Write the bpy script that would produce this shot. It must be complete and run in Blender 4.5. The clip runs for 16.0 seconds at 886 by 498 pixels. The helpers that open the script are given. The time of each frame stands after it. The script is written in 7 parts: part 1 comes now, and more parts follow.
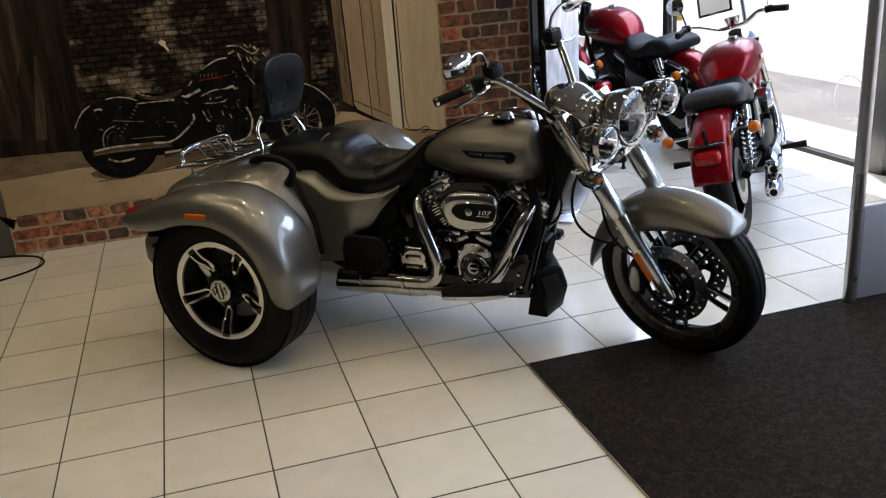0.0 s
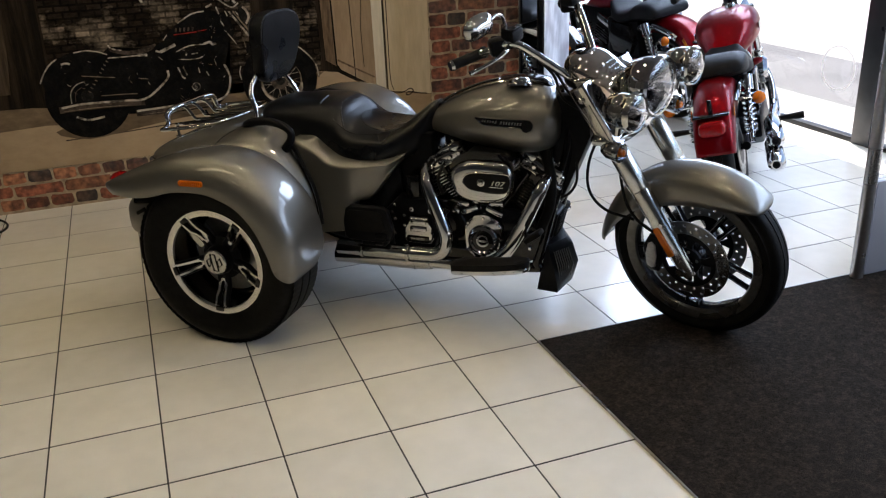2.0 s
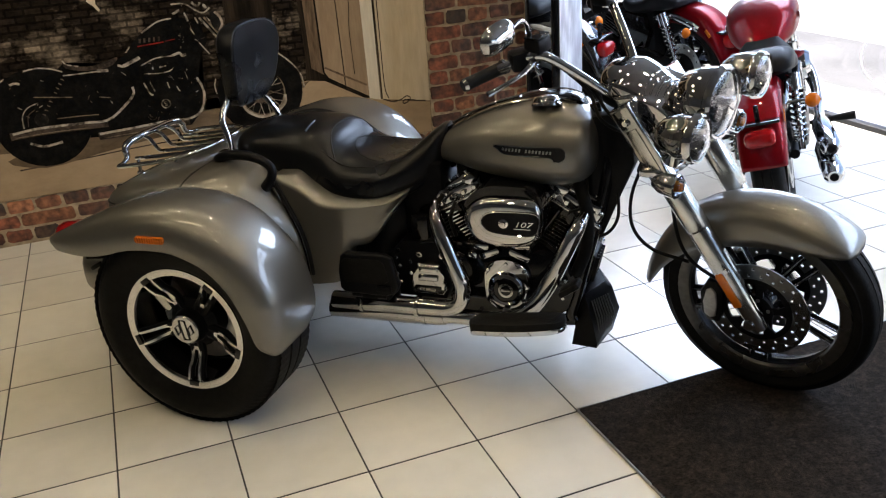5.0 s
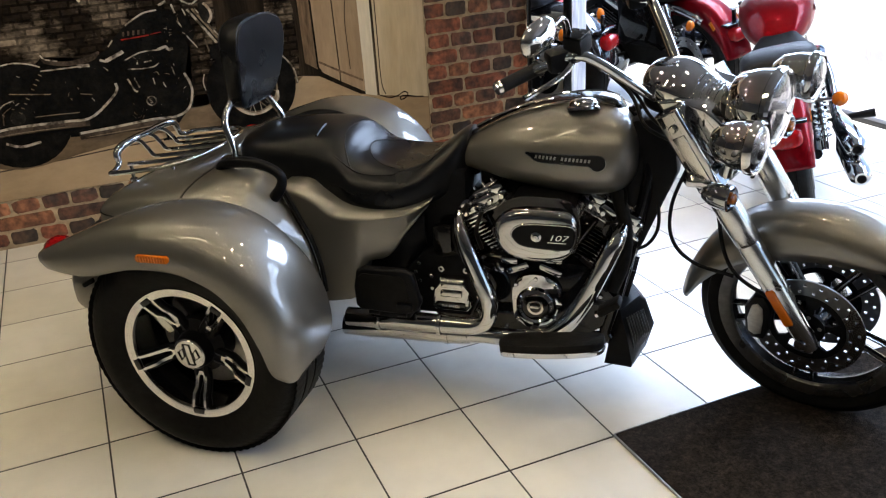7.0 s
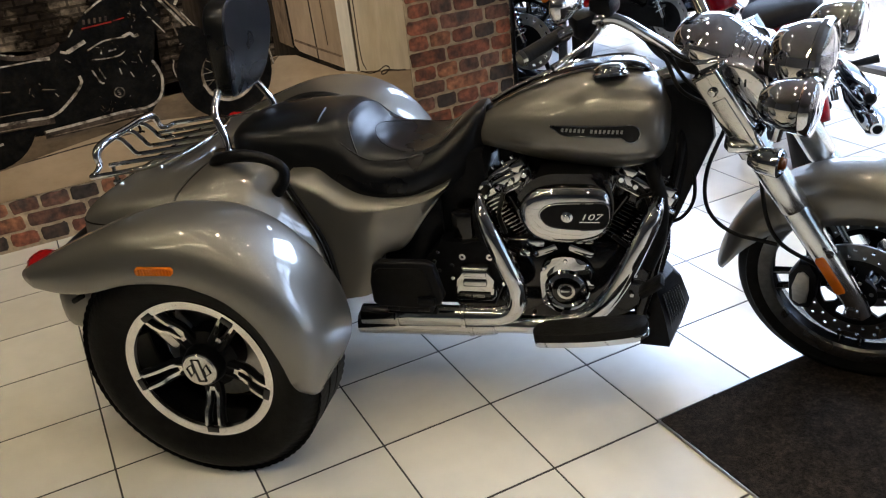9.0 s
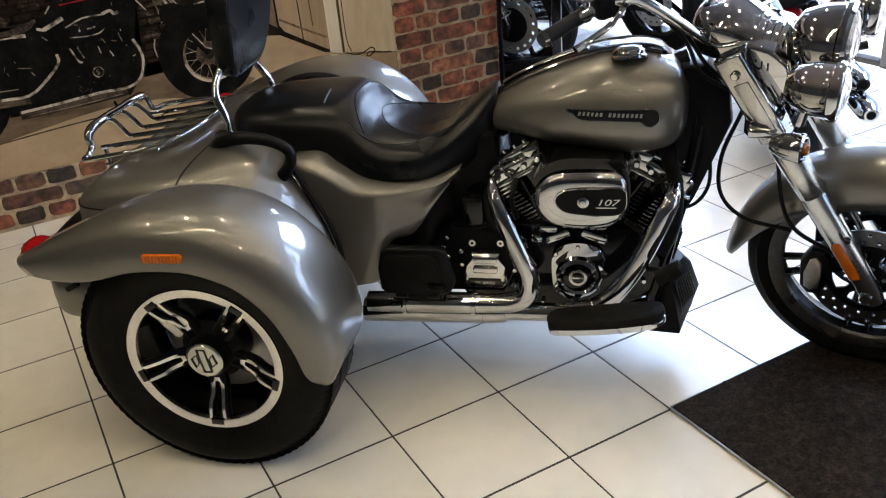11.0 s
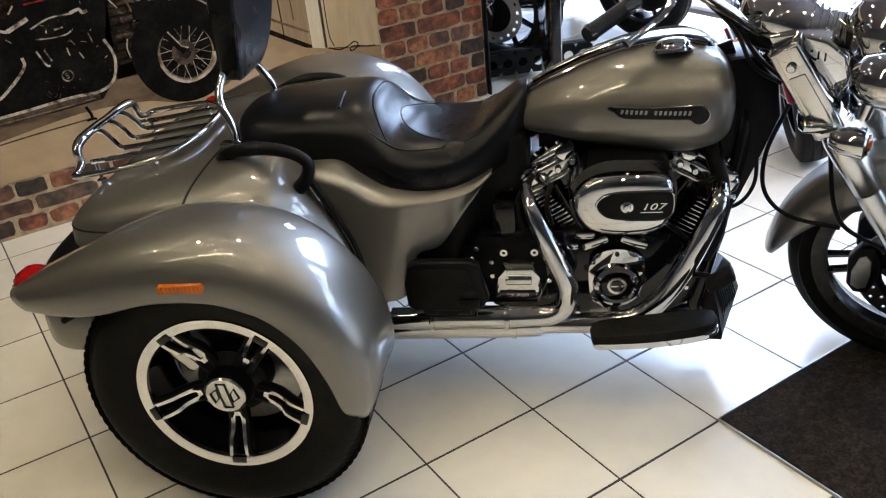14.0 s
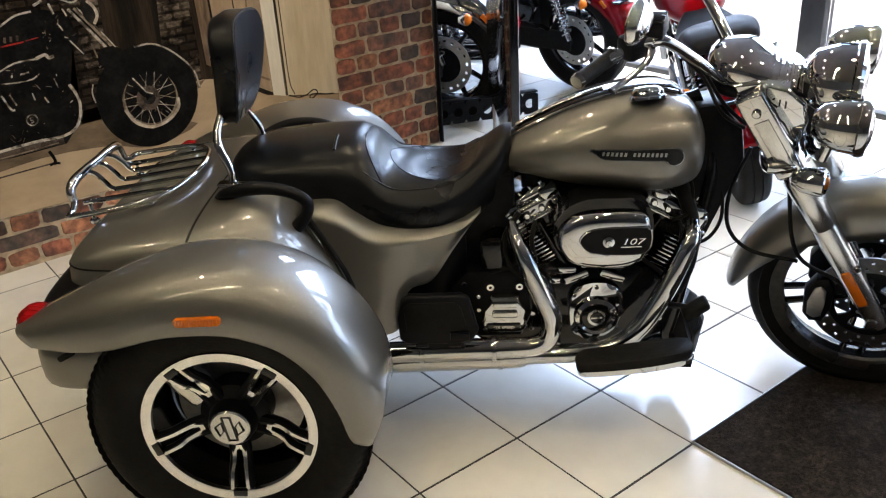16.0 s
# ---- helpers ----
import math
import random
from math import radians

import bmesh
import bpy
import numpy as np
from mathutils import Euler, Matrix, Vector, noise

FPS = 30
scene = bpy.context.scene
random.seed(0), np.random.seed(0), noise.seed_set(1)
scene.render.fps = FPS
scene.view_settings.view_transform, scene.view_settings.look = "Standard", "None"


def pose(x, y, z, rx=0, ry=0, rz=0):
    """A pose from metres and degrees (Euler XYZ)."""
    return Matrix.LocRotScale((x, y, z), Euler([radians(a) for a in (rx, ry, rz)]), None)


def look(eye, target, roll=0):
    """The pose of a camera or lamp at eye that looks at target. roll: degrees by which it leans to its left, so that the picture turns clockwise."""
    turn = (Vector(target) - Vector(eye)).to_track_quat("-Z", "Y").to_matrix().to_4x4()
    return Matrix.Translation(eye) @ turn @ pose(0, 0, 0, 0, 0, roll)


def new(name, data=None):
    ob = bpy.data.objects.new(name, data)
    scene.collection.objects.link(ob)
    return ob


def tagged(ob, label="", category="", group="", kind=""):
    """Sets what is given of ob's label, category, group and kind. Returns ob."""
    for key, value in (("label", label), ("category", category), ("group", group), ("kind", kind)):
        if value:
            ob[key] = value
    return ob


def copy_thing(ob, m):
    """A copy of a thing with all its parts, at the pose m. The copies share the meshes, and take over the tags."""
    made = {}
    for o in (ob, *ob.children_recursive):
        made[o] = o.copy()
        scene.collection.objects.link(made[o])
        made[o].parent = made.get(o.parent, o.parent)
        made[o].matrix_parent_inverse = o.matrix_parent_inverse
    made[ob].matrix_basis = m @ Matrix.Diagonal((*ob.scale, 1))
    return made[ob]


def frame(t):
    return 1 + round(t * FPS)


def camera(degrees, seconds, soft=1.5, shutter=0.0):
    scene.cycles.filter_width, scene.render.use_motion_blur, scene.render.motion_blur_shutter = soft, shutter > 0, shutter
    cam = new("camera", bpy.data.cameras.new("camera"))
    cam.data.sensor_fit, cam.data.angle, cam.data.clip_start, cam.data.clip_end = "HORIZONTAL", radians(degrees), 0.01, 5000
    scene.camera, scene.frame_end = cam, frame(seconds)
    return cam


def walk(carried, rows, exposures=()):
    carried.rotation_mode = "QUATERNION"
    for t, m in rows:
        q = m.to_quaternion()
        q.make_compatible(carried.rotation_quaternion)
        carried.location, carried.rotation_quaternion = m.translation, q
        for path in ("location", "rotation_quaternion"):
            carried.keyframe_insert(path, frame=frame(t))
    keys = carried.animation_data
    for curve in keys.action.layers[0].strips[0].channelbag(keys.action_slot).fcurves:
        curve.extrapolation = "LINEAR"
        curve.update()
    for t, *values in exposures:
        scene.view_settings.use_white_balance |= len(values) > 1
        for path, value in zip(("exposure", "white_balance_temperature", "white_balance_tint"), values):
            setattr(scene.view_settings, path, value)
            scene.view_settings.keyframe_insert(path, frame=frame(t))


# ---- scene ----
cam = camera(53.8, 16.0, 1.2)
PATH = [
    (0, (-1.073, -2.772, 1.53), (-0.565, -0.955, 0.866), -4.2),
    (0.5, (-1.074, -2.731, 1.519), (-0.544, -0.936, 0.815), -3.8),
    (1, (-1.167, -2.665, 1.525), (-0.572, -0.888, 0.827), -2.3),
    (1.5, (-1.232, -2.603, 1.529), (-0.635, -0.839, 0.8), -2.5),
    (2, (-1.242, -2.548, 1.528), (-0.633, -0.799, 0.774), -2.3),
    (2.5, (-1.176, -2.441, 1.513), (-0.638, -0.661, 0.775), -4.2),
    (3, (-1.076, -2.316, 1.509), (-0.568, -0.537, 0.75), -4.1),
    (3.2, (-1.054, -2.286, 1.515), (-0.525, -0.511, 0.759), -4.0),
    (5.3, (-1.105, -1.938, 1.516), (-0.488, -0.204, 0.734), -4.1),
    (5.5, (-1.064, -1.909, 1.514), (-0.479, -0.162, 0.736), -4.9),
    (6, (-1.021, -1.858, 1.51), (-0.507, -0.093, 0.722), -5.2),
    (6.5, (-1.066, -1.805, 1.507), (-0.486, -0.076, 0.687), -4.5),
    (7, (-1.174, -1.73, 1.517), (-0.498, -0.03, 0.707), -3.6),
    (7.5, (-1.252, -1.68, 1.517), (-0.529, 0.003, 0.715), -3.7),
    (8, (-1.296, -1.631, 1.508), (-0.535, -0.001, 0.635), -2.3),
    (8.5, (-1.262, -1.557, 1.499), (-0.55, 0.091, 0.616), -5.4),
    (8.7, (-1.239, -1.527, 1.499), (-0.517, 0.12, 0.622), -6.3),
    (10.8, (-1.301, -1.401, 1.491), (-0.495, 0.186, 0.578), -4.9),
    (11, (-1.337, -1.383, 1.49), (-0.531, 0.199, 0.571), -5.2),
    (11.5, (-1.433, -1.355, 1.491), (-0.638, 0.236, 0.577), -4.8),
    (12, (-1.48, -1.334, 1.493), (-0.699, 0.275, 0.598), -4.5),
    (12.5, (-1.454, -1.277, 1.486), (-0.662, 0.312, 0.566), -5.6),
    (13, (-1.411, -1.196, 1.472), (-0.608, 0.351, 0.492), -6.0),
    (13.5, (-1.369, -1.147, 1.472), (-0.576, 0.396, 0.477), -6.5),
    (14, (-1.414, -1.134, 1.483), (-0.525, 0.383, 0.531), -5.7),
    (14.5, (-1.519, -1.119, 1.506), (-0.541, 0.392, 0.635), -4.6),
    (15, (-1.579, -1.11, 1.508), (-0.56, 0.383, 0.653), -5.0),
    (15.5, (-1.615, -1.11, 1.509), (-0.567, 0.365, 0.657), -4.9),
    (16, (-1.615, -1.121, 1.511), (-0.544, 0.33, 0.647), -3.5),
]
EXPOSURES = [(0.0, 0.55, 6650, 15), (2.0, 0.65, 6450, 15), (3.0, 1.01, 6350, 15), (5.5, 0.96, 6550, 15), (6.0, 1.18, 6480, 15), (6.5, 1.29, 6420, 15), (7.0, 1.26, 6350, 15), (8.0, 1.21, 6250, 15), (11.0, 1.26, 6150, 16), (12.0, 1.46, 6120, 16), (13.5, 1.46, 6080, 15), (14.5, 1.51, 6150, 15), (16.0, 1.48, 6300, 15)]
walk(cam, [(t, look(eye, target, roll)) for t, eye, target, roll in PATH], EXPOSURES)


# ---- daylight outside the shop front, small lamps in the ceiling ----
SUN_UP, SUN_ROUND = radians(66), radians(68)      # height, and turn from +x towards +y
world = bpy.data.worlds.new("sky")
scene.world = world
world.use_nodes = True
wn = world.node_tree.nodes
sky = wn.new("ShaderNodeTexSky")
sky.sky_type, sky.sun_disc = "NISHITA", False
sky.sun_elevation, sky.sun_rotation = SUN_UP, math.pi / 2 - SUN_ROUND
world.node_tree.links.new(sky.outputs[0], wn["Background"].inputs[0])
wn["Background"].inputs[1].default_value = 0.15
sun = new("sun", bpy.data.lights.new("sun", "SUN"))
sun.data.energy, sun.data.angle, sun.data.color = 5.0, radians(0.5), (1.0, 0.95, 0.88)
sun.matrix_world = look((math.cos(SUN_UP) * math.cos(SUN_ROUND) * 20, math.cos(SUN_UP) * math.sin(SUN_ROUND) * 20, math.sin(SUN_UP) * 20), (0, 0, 0))


def window_light(name, x, y, z, wide, high, watts):
    """The sky's light that comes in through one opening of the shop front."""
    lamp = new(name, bpy.data.lights.new(name, "AREA"))
    lamp.data.shape, lamp.data.size, lamp.data.size_y, lamp.data.energy = "RECTANGLE", wide, high, watts
    lamp.data.color = (0.60, 0.765, 1.0)
    lamp.matrix_world = look((x, y, z), (x - 3, y, z - 1.0))
    return lamp


window_light("window_light", 2.9, 3.0, 2.1, 2.6, 1.0, 66)
window_light("window_light", 2.9, -0.9, 2.1, 4.4, 1.0, 64)

# ---- materials ----
def mat(name, base, rough=0.5, metal=0.0, vary=0.0, scale=8.0, bump=0.0, bump_scale=60.0, coat=0.0, coat_rough=0.03, rough_vary=0.0,
        second=None, second_scale=3.0, per_piece=0.0, spec=0.5, detail=4.0):
    """A surface: base colour varied at two scales, grain as bump, and an even or uneven gloss."""
    m = bpy.data.materials.new(name)
    m.use_nodes = True
    nt = m.node_tree
    n, link = nt.nodes, nt.links.new
    b = n["Principled BSDF"]
    b.inputs["Roughness"].default_value, b.inputs["Metallic"].default_value = rough, metal
    b.inputs["Coat Weight"].default_value, b.inputs["Coat Roughness"].default_value = coat, coat_rough
    b.inputs["Specular IOR Level"].default_value = spec
    co = n.new("ShaderNodeTexCoord")
    big = n.new("ShaderNodeTexNoise")
    big.inputs["Scale"].default_value, big.inputs["Detail"].default_value = second_scale, detail
    fine = n.new("ShaderNodeTexNoise")
    fine.inputs["Scale"].default_value, fine.inputs["Detail"].default_value = scale, 6
    where = co.outputs["Object"]
    if per_piece:
        own, far = n.new("ShaderNodeObjectInfo"), n.new("ShaderNodeVectorMath")
        far.operation = "MULTIPLY_ADD"
        link(own.outputs["Random"], far.inputs[0])
        far.inputs[1].default_value = (31.0, 17.0, 53.0)
        link(where, far.inputs[2])
        where = far.outputs[0]
    for t in (big, fine):
        link(where, t.inputs["Vector"])
    c1 = n.new("ShaderNodeMix")
    c1.data_type = "RGBA"
    c1.inputs[6].default_value = (*base, 1)
    c1.inputs[7].default_value = (*(second or base), 1)
    ramp = n.new("ShaderNodeMapRange")
    ramp.inputs["From Min"].default_value, ramp.inputs["From Max"].default_value = 0.42, 0.62
    link(big.outputs["Fac"], ramp.inputs["Value"])
    link(ramp.outputs["Result"], c1.inputs[0])
    hsv = n.new("ShaderNodeHueSaturation")
    link(c1.outputs[2], hsv.inputs["Color"])
    v = n.new("ShaderNodeMapRange")
    v.inputs["To Min"].default_value, v.inputs["To Max"].default_value = 1 - vary, 1 + vary
    v.inputs["From Min"].default_value, v.inputs["From Max"].default_value = 0.3, 0.7
    link(fine.outputs["Fac"], v.inputs["Value"])
    out = v.outputs["Result"]
    if per_piece:
        info = n.new("ShaderNodeObjectInfo")
        w = n.new("ShaderNodeMapRange")
        w.inputs["To Min"].default_value, w.inputs["To Max"].default_value = 1 - per_piece, 1 + per_piece
        link(info.outputs["Random"], w.inputs["Value"])
        mul = n.new("ShaderNodeMath")
        mul.operation = "MULTIPLY"
        link(out, mul.inputs[0])
        link(w.outputs["Result"], mul.inputs[1])
        out = mul.outputs[0]
    link(out, hsv.inputs["Value"])
    link(hsv.outputs["Color"], b.inputs["Base Color"])
    if rough_vary:
        r = n.new("ShaderNodeMapRange")
        r.inputs["To Min"].default_value, r.inputs["To Max"].default_value = max(0.0, rough - rough_vary), min(1.0, rough + rough_vary)
        r.inputs["From Min"].default_value, r.inputs["From Max"].default_value = 0.35, 0.65
        link(big.outputs["Fac"], r.inputs["Value"])
        link(r.outputs["Result"], b.inputs["Roughness"])
    if bump:
        g = n.new("ShaderNodeTexNoise")
        g.inputs["Scale"].default_value, g.inputs["Detail"].default_value = bump_scale, 3
        link(co.outputs["Object"], g.inputs["Vector"])
        bp = n.new("ShaderNodeBump")
        bp.inputs["Strength"].default_value, bp.inputs["Distance"].default_value = bump, 0.004
        link(g.outputs["Fac"], bp.inputs["Height"])
        link(bp.outputs["Normal"], b.inputs["Normal"])
    return m


def glow(name, colour, strength):
    m = bpy.data.materials.new(name)
    m.use_nodes = True
    b = m.node_tree.nodes["Principled BSDF"]
    b.inputs["Base Color"].default_value = (*colour, 1)
    b.inputs["Emission Color"].default_value = (*colour, 1)
    b.inputs["Emission Strength"].default_value = strength
    return m


def clear(name, colour, rough=0.0, ior=1.45, weight=1.0):
    m = bpy.data.materials.new(name)
    m.use_nodes = True
    b = m.node_tree.nodes["Principled BSDF"]
    b.inputs["Base Color"].default_value = (*colour, 1)
    b.inputs["Roughness"].default_value, b.inputs["IOR"].default_value = rough, ior
    b.inputs["Transmission Weight"].default_value = weight
    return m


PAINT = mat("pewter_paint", (0.168, 0.163, 0.146), 0.43, 0.78, 0.16, 900, coat=1.0, coat_rough=0.01, second=(0.156, 0.151, 0.136))
CHROME = mat("chrome", (0.565, 0.565, 0.56), 0.04, 1.0, 0.03, 30, rough_vary=0.03)
ALLOY = mat("satin_alloy", (0.58, 0.58, 0.56), 0.19, 1.0, 0.06, 40, rough_vary=0.06)
DARK_RIM = mat("dark_rim", (0.055, 0.055, 0.057), 0.28, 0.85, 0.1, 40, rough_vary=0.06)
MACHINED = mat("machined_alloy", (0.78, 0.77, 0.74), 0.22, 1.0, 0.05, 90)
BLACK = mat("gloss_black", (0.004, 0.004, 0.0045), 0.1, 0.0, 0.2, 20, coat=0.1, rough_vary=0.05, spec=0.35)
SATIN = mat("satin_black", (0.0042, 0.0045, 0.0058), 0.38, 0.0, 0.25, 60, bump=0.12, bump_scale=240, spec=0.11)
RUBBER = mat("rubber", (0.0055, 0.0055, 0.0055), 0.55, 0.0, 0.3, 45, bump=0.25, bump_scale=160, second=(0.009, 0.0088, 0.0085), spec=0.1)
LEATHER = mat("black_leather", (0.0042, 0.0048, 0.0062), 0.28, 0.0, 0.2, 30, bump=0.03, bump_scale=420, rough_vary=0.03, spec=0.19)
MATT_LEATHER = mat("matt_leather", (0.009, 0.0095, 0.0115), 0.48, 0.0, 0.2, 30, bump=0.04, bump_scale=420, spec=0.13)
STEEL = mat("brake_steel", (0.45, 0.44, 0.42), 0.42, 1.0, 0.12, 70, rough_vary=0.1)
AMBER = clear("amber_lens", (0.66, 0.155, 0.006), 0.12)
AMBER.node_tree.nodes["Principled BSDF"].inputs["Transmission Weight"].default_value = 0.25
RED_LENS = clear("red_lens", (0.36, 0.006, 0.008), 0.06, weight=0.3)
GLASS = clear("clear_glass", (1, 1, 1), 0.0)
LAMP_GLASS = clear("lamp_glass", (0.98, 0.98, 1.0), 0.02)
RED_PAINT = mat("red_paint", (0.145, 0.0012, 0.0035), 0.36, 0.6, 0.08, 700, coat=0.45, coat_rough=0.01, spec=0.0)
DISC_STEEL = mat("dark_disc_steel", (0.21, 0.21, 0.205), 0.34, 1.0, 0.14, 70, rough_vary=0.08)
DARK_PAINT = mat("black_paint", (0.01, 0.01, 0.011), 0.12, 0.0, 0.1, 40, coat=1.0)
STICKER = clear("frosted_sticker", (0.95, 0.95, 0.95), 0.6, 1.1, 0.8)
WHITE_INK = mat("pale_ink", (0.7, 0.7, 0.68), 0.4, 0.0, 0.05, 40)
TILE = mat("glazed_tile", (0.76, 0.73, 0.66), 0.16, 0.0, 0.03, 14, bump=0.03, bump_scale=9, second=(0.71, 0.68, 0.60), second_scale=2.2, per_piece=0.045, rough_vary=0.07)
GROUT = mat("dark_grout", (0.030, 0.026, 0.022), 0.6, 0.0, 0.3, 40, bump=0.3)
MAT = mat("entrance_mat", (0.0135, 0.0102, 0.0078), 0.95, 0.0, 0.7, 150, bump=1.0, bump_scale=300, second=(0.0265, 0.020, 0.0155), second_scale=45, spec=0.15)
MORTAR = mat("mortar", (0.38, 0.295, 0.195), 0.9, 0.0, 0.35, 30, bump=0.5, bump_scale=180)
PLASTER = mat("plaster", (0.07, 0.066, 0.062), 0.8, 0.0, 0.06, 5, bump=0.1)
CEILING = mat("ceiling_paint", (0.085, 0.078, 0.07), 0.85, 0.0, 0.05, 3)
FRAME = mat("dark_frame", (0.016, 0.018, 0.022), 0.32, 0.0, 0.2, 20, rough_vary=0.05)
ALUMINIUM = mat("brushed_aluminium", (0.5, 0.5, 0.51), 0.3, 1.0, 0.08, 60, rough_vary=0.06)
GREY_PANEL = mat("grey_panel", (0.33, 0.34, 0.38), 0.35, 0.0, 0.04, 6)
PAVING = mat("paving", (0.5, 0.48, 0.45), 0.85, 0.0, 0.1, 12, bump=0.3, second=(0.42, 0.41, 0.39))
ROAD = mat("asphalt", (0.2, 0.2, 0.2), 0.9, 0.0, 0.25, 90, bump=0.6, second=(0.26, 0.26, 0.255), second_scale=0.8)
FAR = mat("pale_yard", (0.5, 0.48, 0.45), 0.9, 0.0, 0.1, 2, bump=0.1)
SIGN_YELLOW = mat("sign_yellow", (0.75, 0.55, 0.03), 0.5, 0.0, 0.05, 20)
FOLIAGE = mat("foliage", (0.07, 0.11, 0.035), 0.7, 0.0, 0.4, 8)
BRICKS = [mat("brick_" + n, c, 0.85, 0.0, 0.55, 34, bump=1.0, bump_scale=60, second=d, second_scale=14, per_piece=0.4)
          for n, c, d in (("red", (0.29, 0.094, 0.05), (0.11, 0.044, 0.029)), ("orange", (0.35, 0.145, 0.072), (0.165, 0.068, 0.04)),
                          ("brown", (0.15, 0.066, 0.043), (0.058, 0.036, 0.029)), ("dark", (0.042, 0.032, 0.027), (0.088, 0.05, 0.036)))]
DOWNLIGHT = glow("downlight", (1.0, 0.83, 0.53), 248.0)
TUBE = glow("strip_light", (1.0, 0.86, 0.52), 14.0)

# ---- shapes ----
def part(name, bm, material, parent=None, label="", at=None, sharp=38):
    """One mesh object from a bmesh, under a thing or a part."""
    bmesh.ops.recalc_face_normals(bm, faces=bm.faces)
    me = bpy.data.meshes.new(name)
    bm.to_mesh(me)
    bm.free()
    me.materials.append(material)
    for f in me.polygons:
        f.use_smooth = True
    me.set_sharp_from_angle(angle=radians(sharp))
    ob = new(name, me)
    ob.parent = parent
    if at is not None:
        ob.matrix_basis = at
    return tagged(ob, label)


def thing(name, at, label, category, group="", kind=""):
    ob = new(name)
    ob.empty_display_size = 0.1
    ob.matrix_basis = at
    return tagged(ob, label, category, group, kind)


def curve(points, steps=8, closed=False):
    """Catmull-Rom through the points (any number of columns)."""
    p = np.array(points, float)
    n = len(p)
    out = []
    for i in range(n if closed else n - 1):
        if closed:
            a, b, c, d = p[i - 1], p[i], p[(i + 1) % n], p[(i + 2) % n]
        else:
            b, c = p[i], p[i + 1]
            a = p[i - 1] if i else 2 * b - c
            d = p[i + 2] if i + 2 < n else 2 * c - b
        for k in range(steps):
            t = k / steps
            out.append(0.5 * (2 * b + (c - a) * t + (2 * a - 5 * b + 4 * c - d) * t * t + (3 * b - a - 3 * c + d) * t ** 3))
    if not closed:
        out.append(p[-1])
    return np.array(out)


def skin(rows, bm=None, round_rows=False, round_ring=True, caps=True):
    """A surface over rows of points."""
    bm = bm or bmesh.new()
    v = [[bm.verts.new(q) for q in row] for row in rows]
    m = len(v[0])
    for i in range(len(v) if round_rows else len(v) - 1):
        a, b = v[i], v[(i + 1) % len(v)]
        for j in range(m if round_ring else m - 1):
            k = (j + 1) % m
            bm.faces.new((a[j], a[k], b[k], b[j]))
    if caps and round_ring and not round_rows:
        bm.faces.new(v[0][::-1])
        bm.faces.new(v[-1])
    return bm


def tube(points, r, seg=10, steps=6, bm=None, smooth=True, closed=False, flat=1.0):
    """A round bar along the points; r is one radius or one for each point."""
    rr = [r] * len(points) if isinstance(r, (int, float)) else list(r)
    p = np.array([(*q, w) for q, w in zip(points, rr)], float)
    if smooth and len(p) > 2:
        p = curve(p, steps, closed)
    c = [Vector(q[:3]) for q in p]
    rows, up, n = [], None, len(c)
    for i in range(n):
        if closed:
            d = (c[(i + 1) % n] - c[i - 1]).normalized()
        else:
            d = (c[min(i + 1, n - 1)] - c[max(i - 1, 0)]).normalized()
        if up is None:
            up = d.orthogonal().normalized() if abs(d.z) > 0.9 else Vector((0, 0, 1))
        s = d.cross(up)
        s = s.normalized() if s.length > 1e-6 else d.orthogonal().normalized()
        up = s.cross(d).normalized()
        rows.append([c[i] + (s * math.cos(a) + up * math.sin(a) * flat) * p[i][3] for a in np.linspace(0, 2 * math.pi, seg, endpoint=False)])
    return skin(rows, bm, round_rows=closed)


def lathe(profile, seg=40, axis="y", at=(0, 0, 0), bm=None, closed=False):
    """Turns a profile of (radius, along) about an axis."""
    rows = []
    for a in np.linspace(0, 2 * math.pi, seg, endpoint=False):
        row = []
        for r, h in profile:
            x, z = r * math.cos(a), r * math.sin(a)
            q = {"y": (x, h, z), "z": (x, z, h), "x": (h, x, z)}[axis]
            row.append((q[0] + at[0], q[1] + at[1], q[2] + at[2]))
        rows.append(row)
    return skin(rows, bm, round_rows=True, round_ring=closed, caps=False)


def disc(r, h0, h1, bevel=0.002, seg=32, axis="y", at=(0, 0, 0), bm=None):
    """A solid round plate with eased edges."""
    lo, hi = min(h0, h1), max(h0, h1)
    b = min(bevel, (hi - lo) / 2.2)
    return lathe([(0.0002, lo), (r - b, lo), (r, lo + b), (r, hi - b), (r - b, hi), (0.0002, hi)], seg, axis, at, bm)


def block(size, at=(0, 0, 0), bevel=0.003, turn=None, bm=None, segs=2):
    """A box with rounded edges."""
    b2 = bmesh.new()
    bmesh.ops.create_cube(b2, size=1)
    bmesh.ops.scale(b2, vec=size, verts=b2.verts)
    if bevel:
        bmesh.ops.bevel(b2, geom=b2.edges[:], offset=min(bevel, min(size) * 0.45), segments=segs, affect="EDGES", profile=0.5)
    m = Matrix.Translation(at) @ (turn or Matrix())
    b2.transform(m)
    return merge(b2, bm)


def merge(b2, bm):
    if bm is None:
        return b2
    me = bpy.data.meshes.new("tmp")
    b2.to_mesh(me)
    b2.free()
    bm.from_mesh(me)
    bpy.data.meshes.remove(me)
    return bm


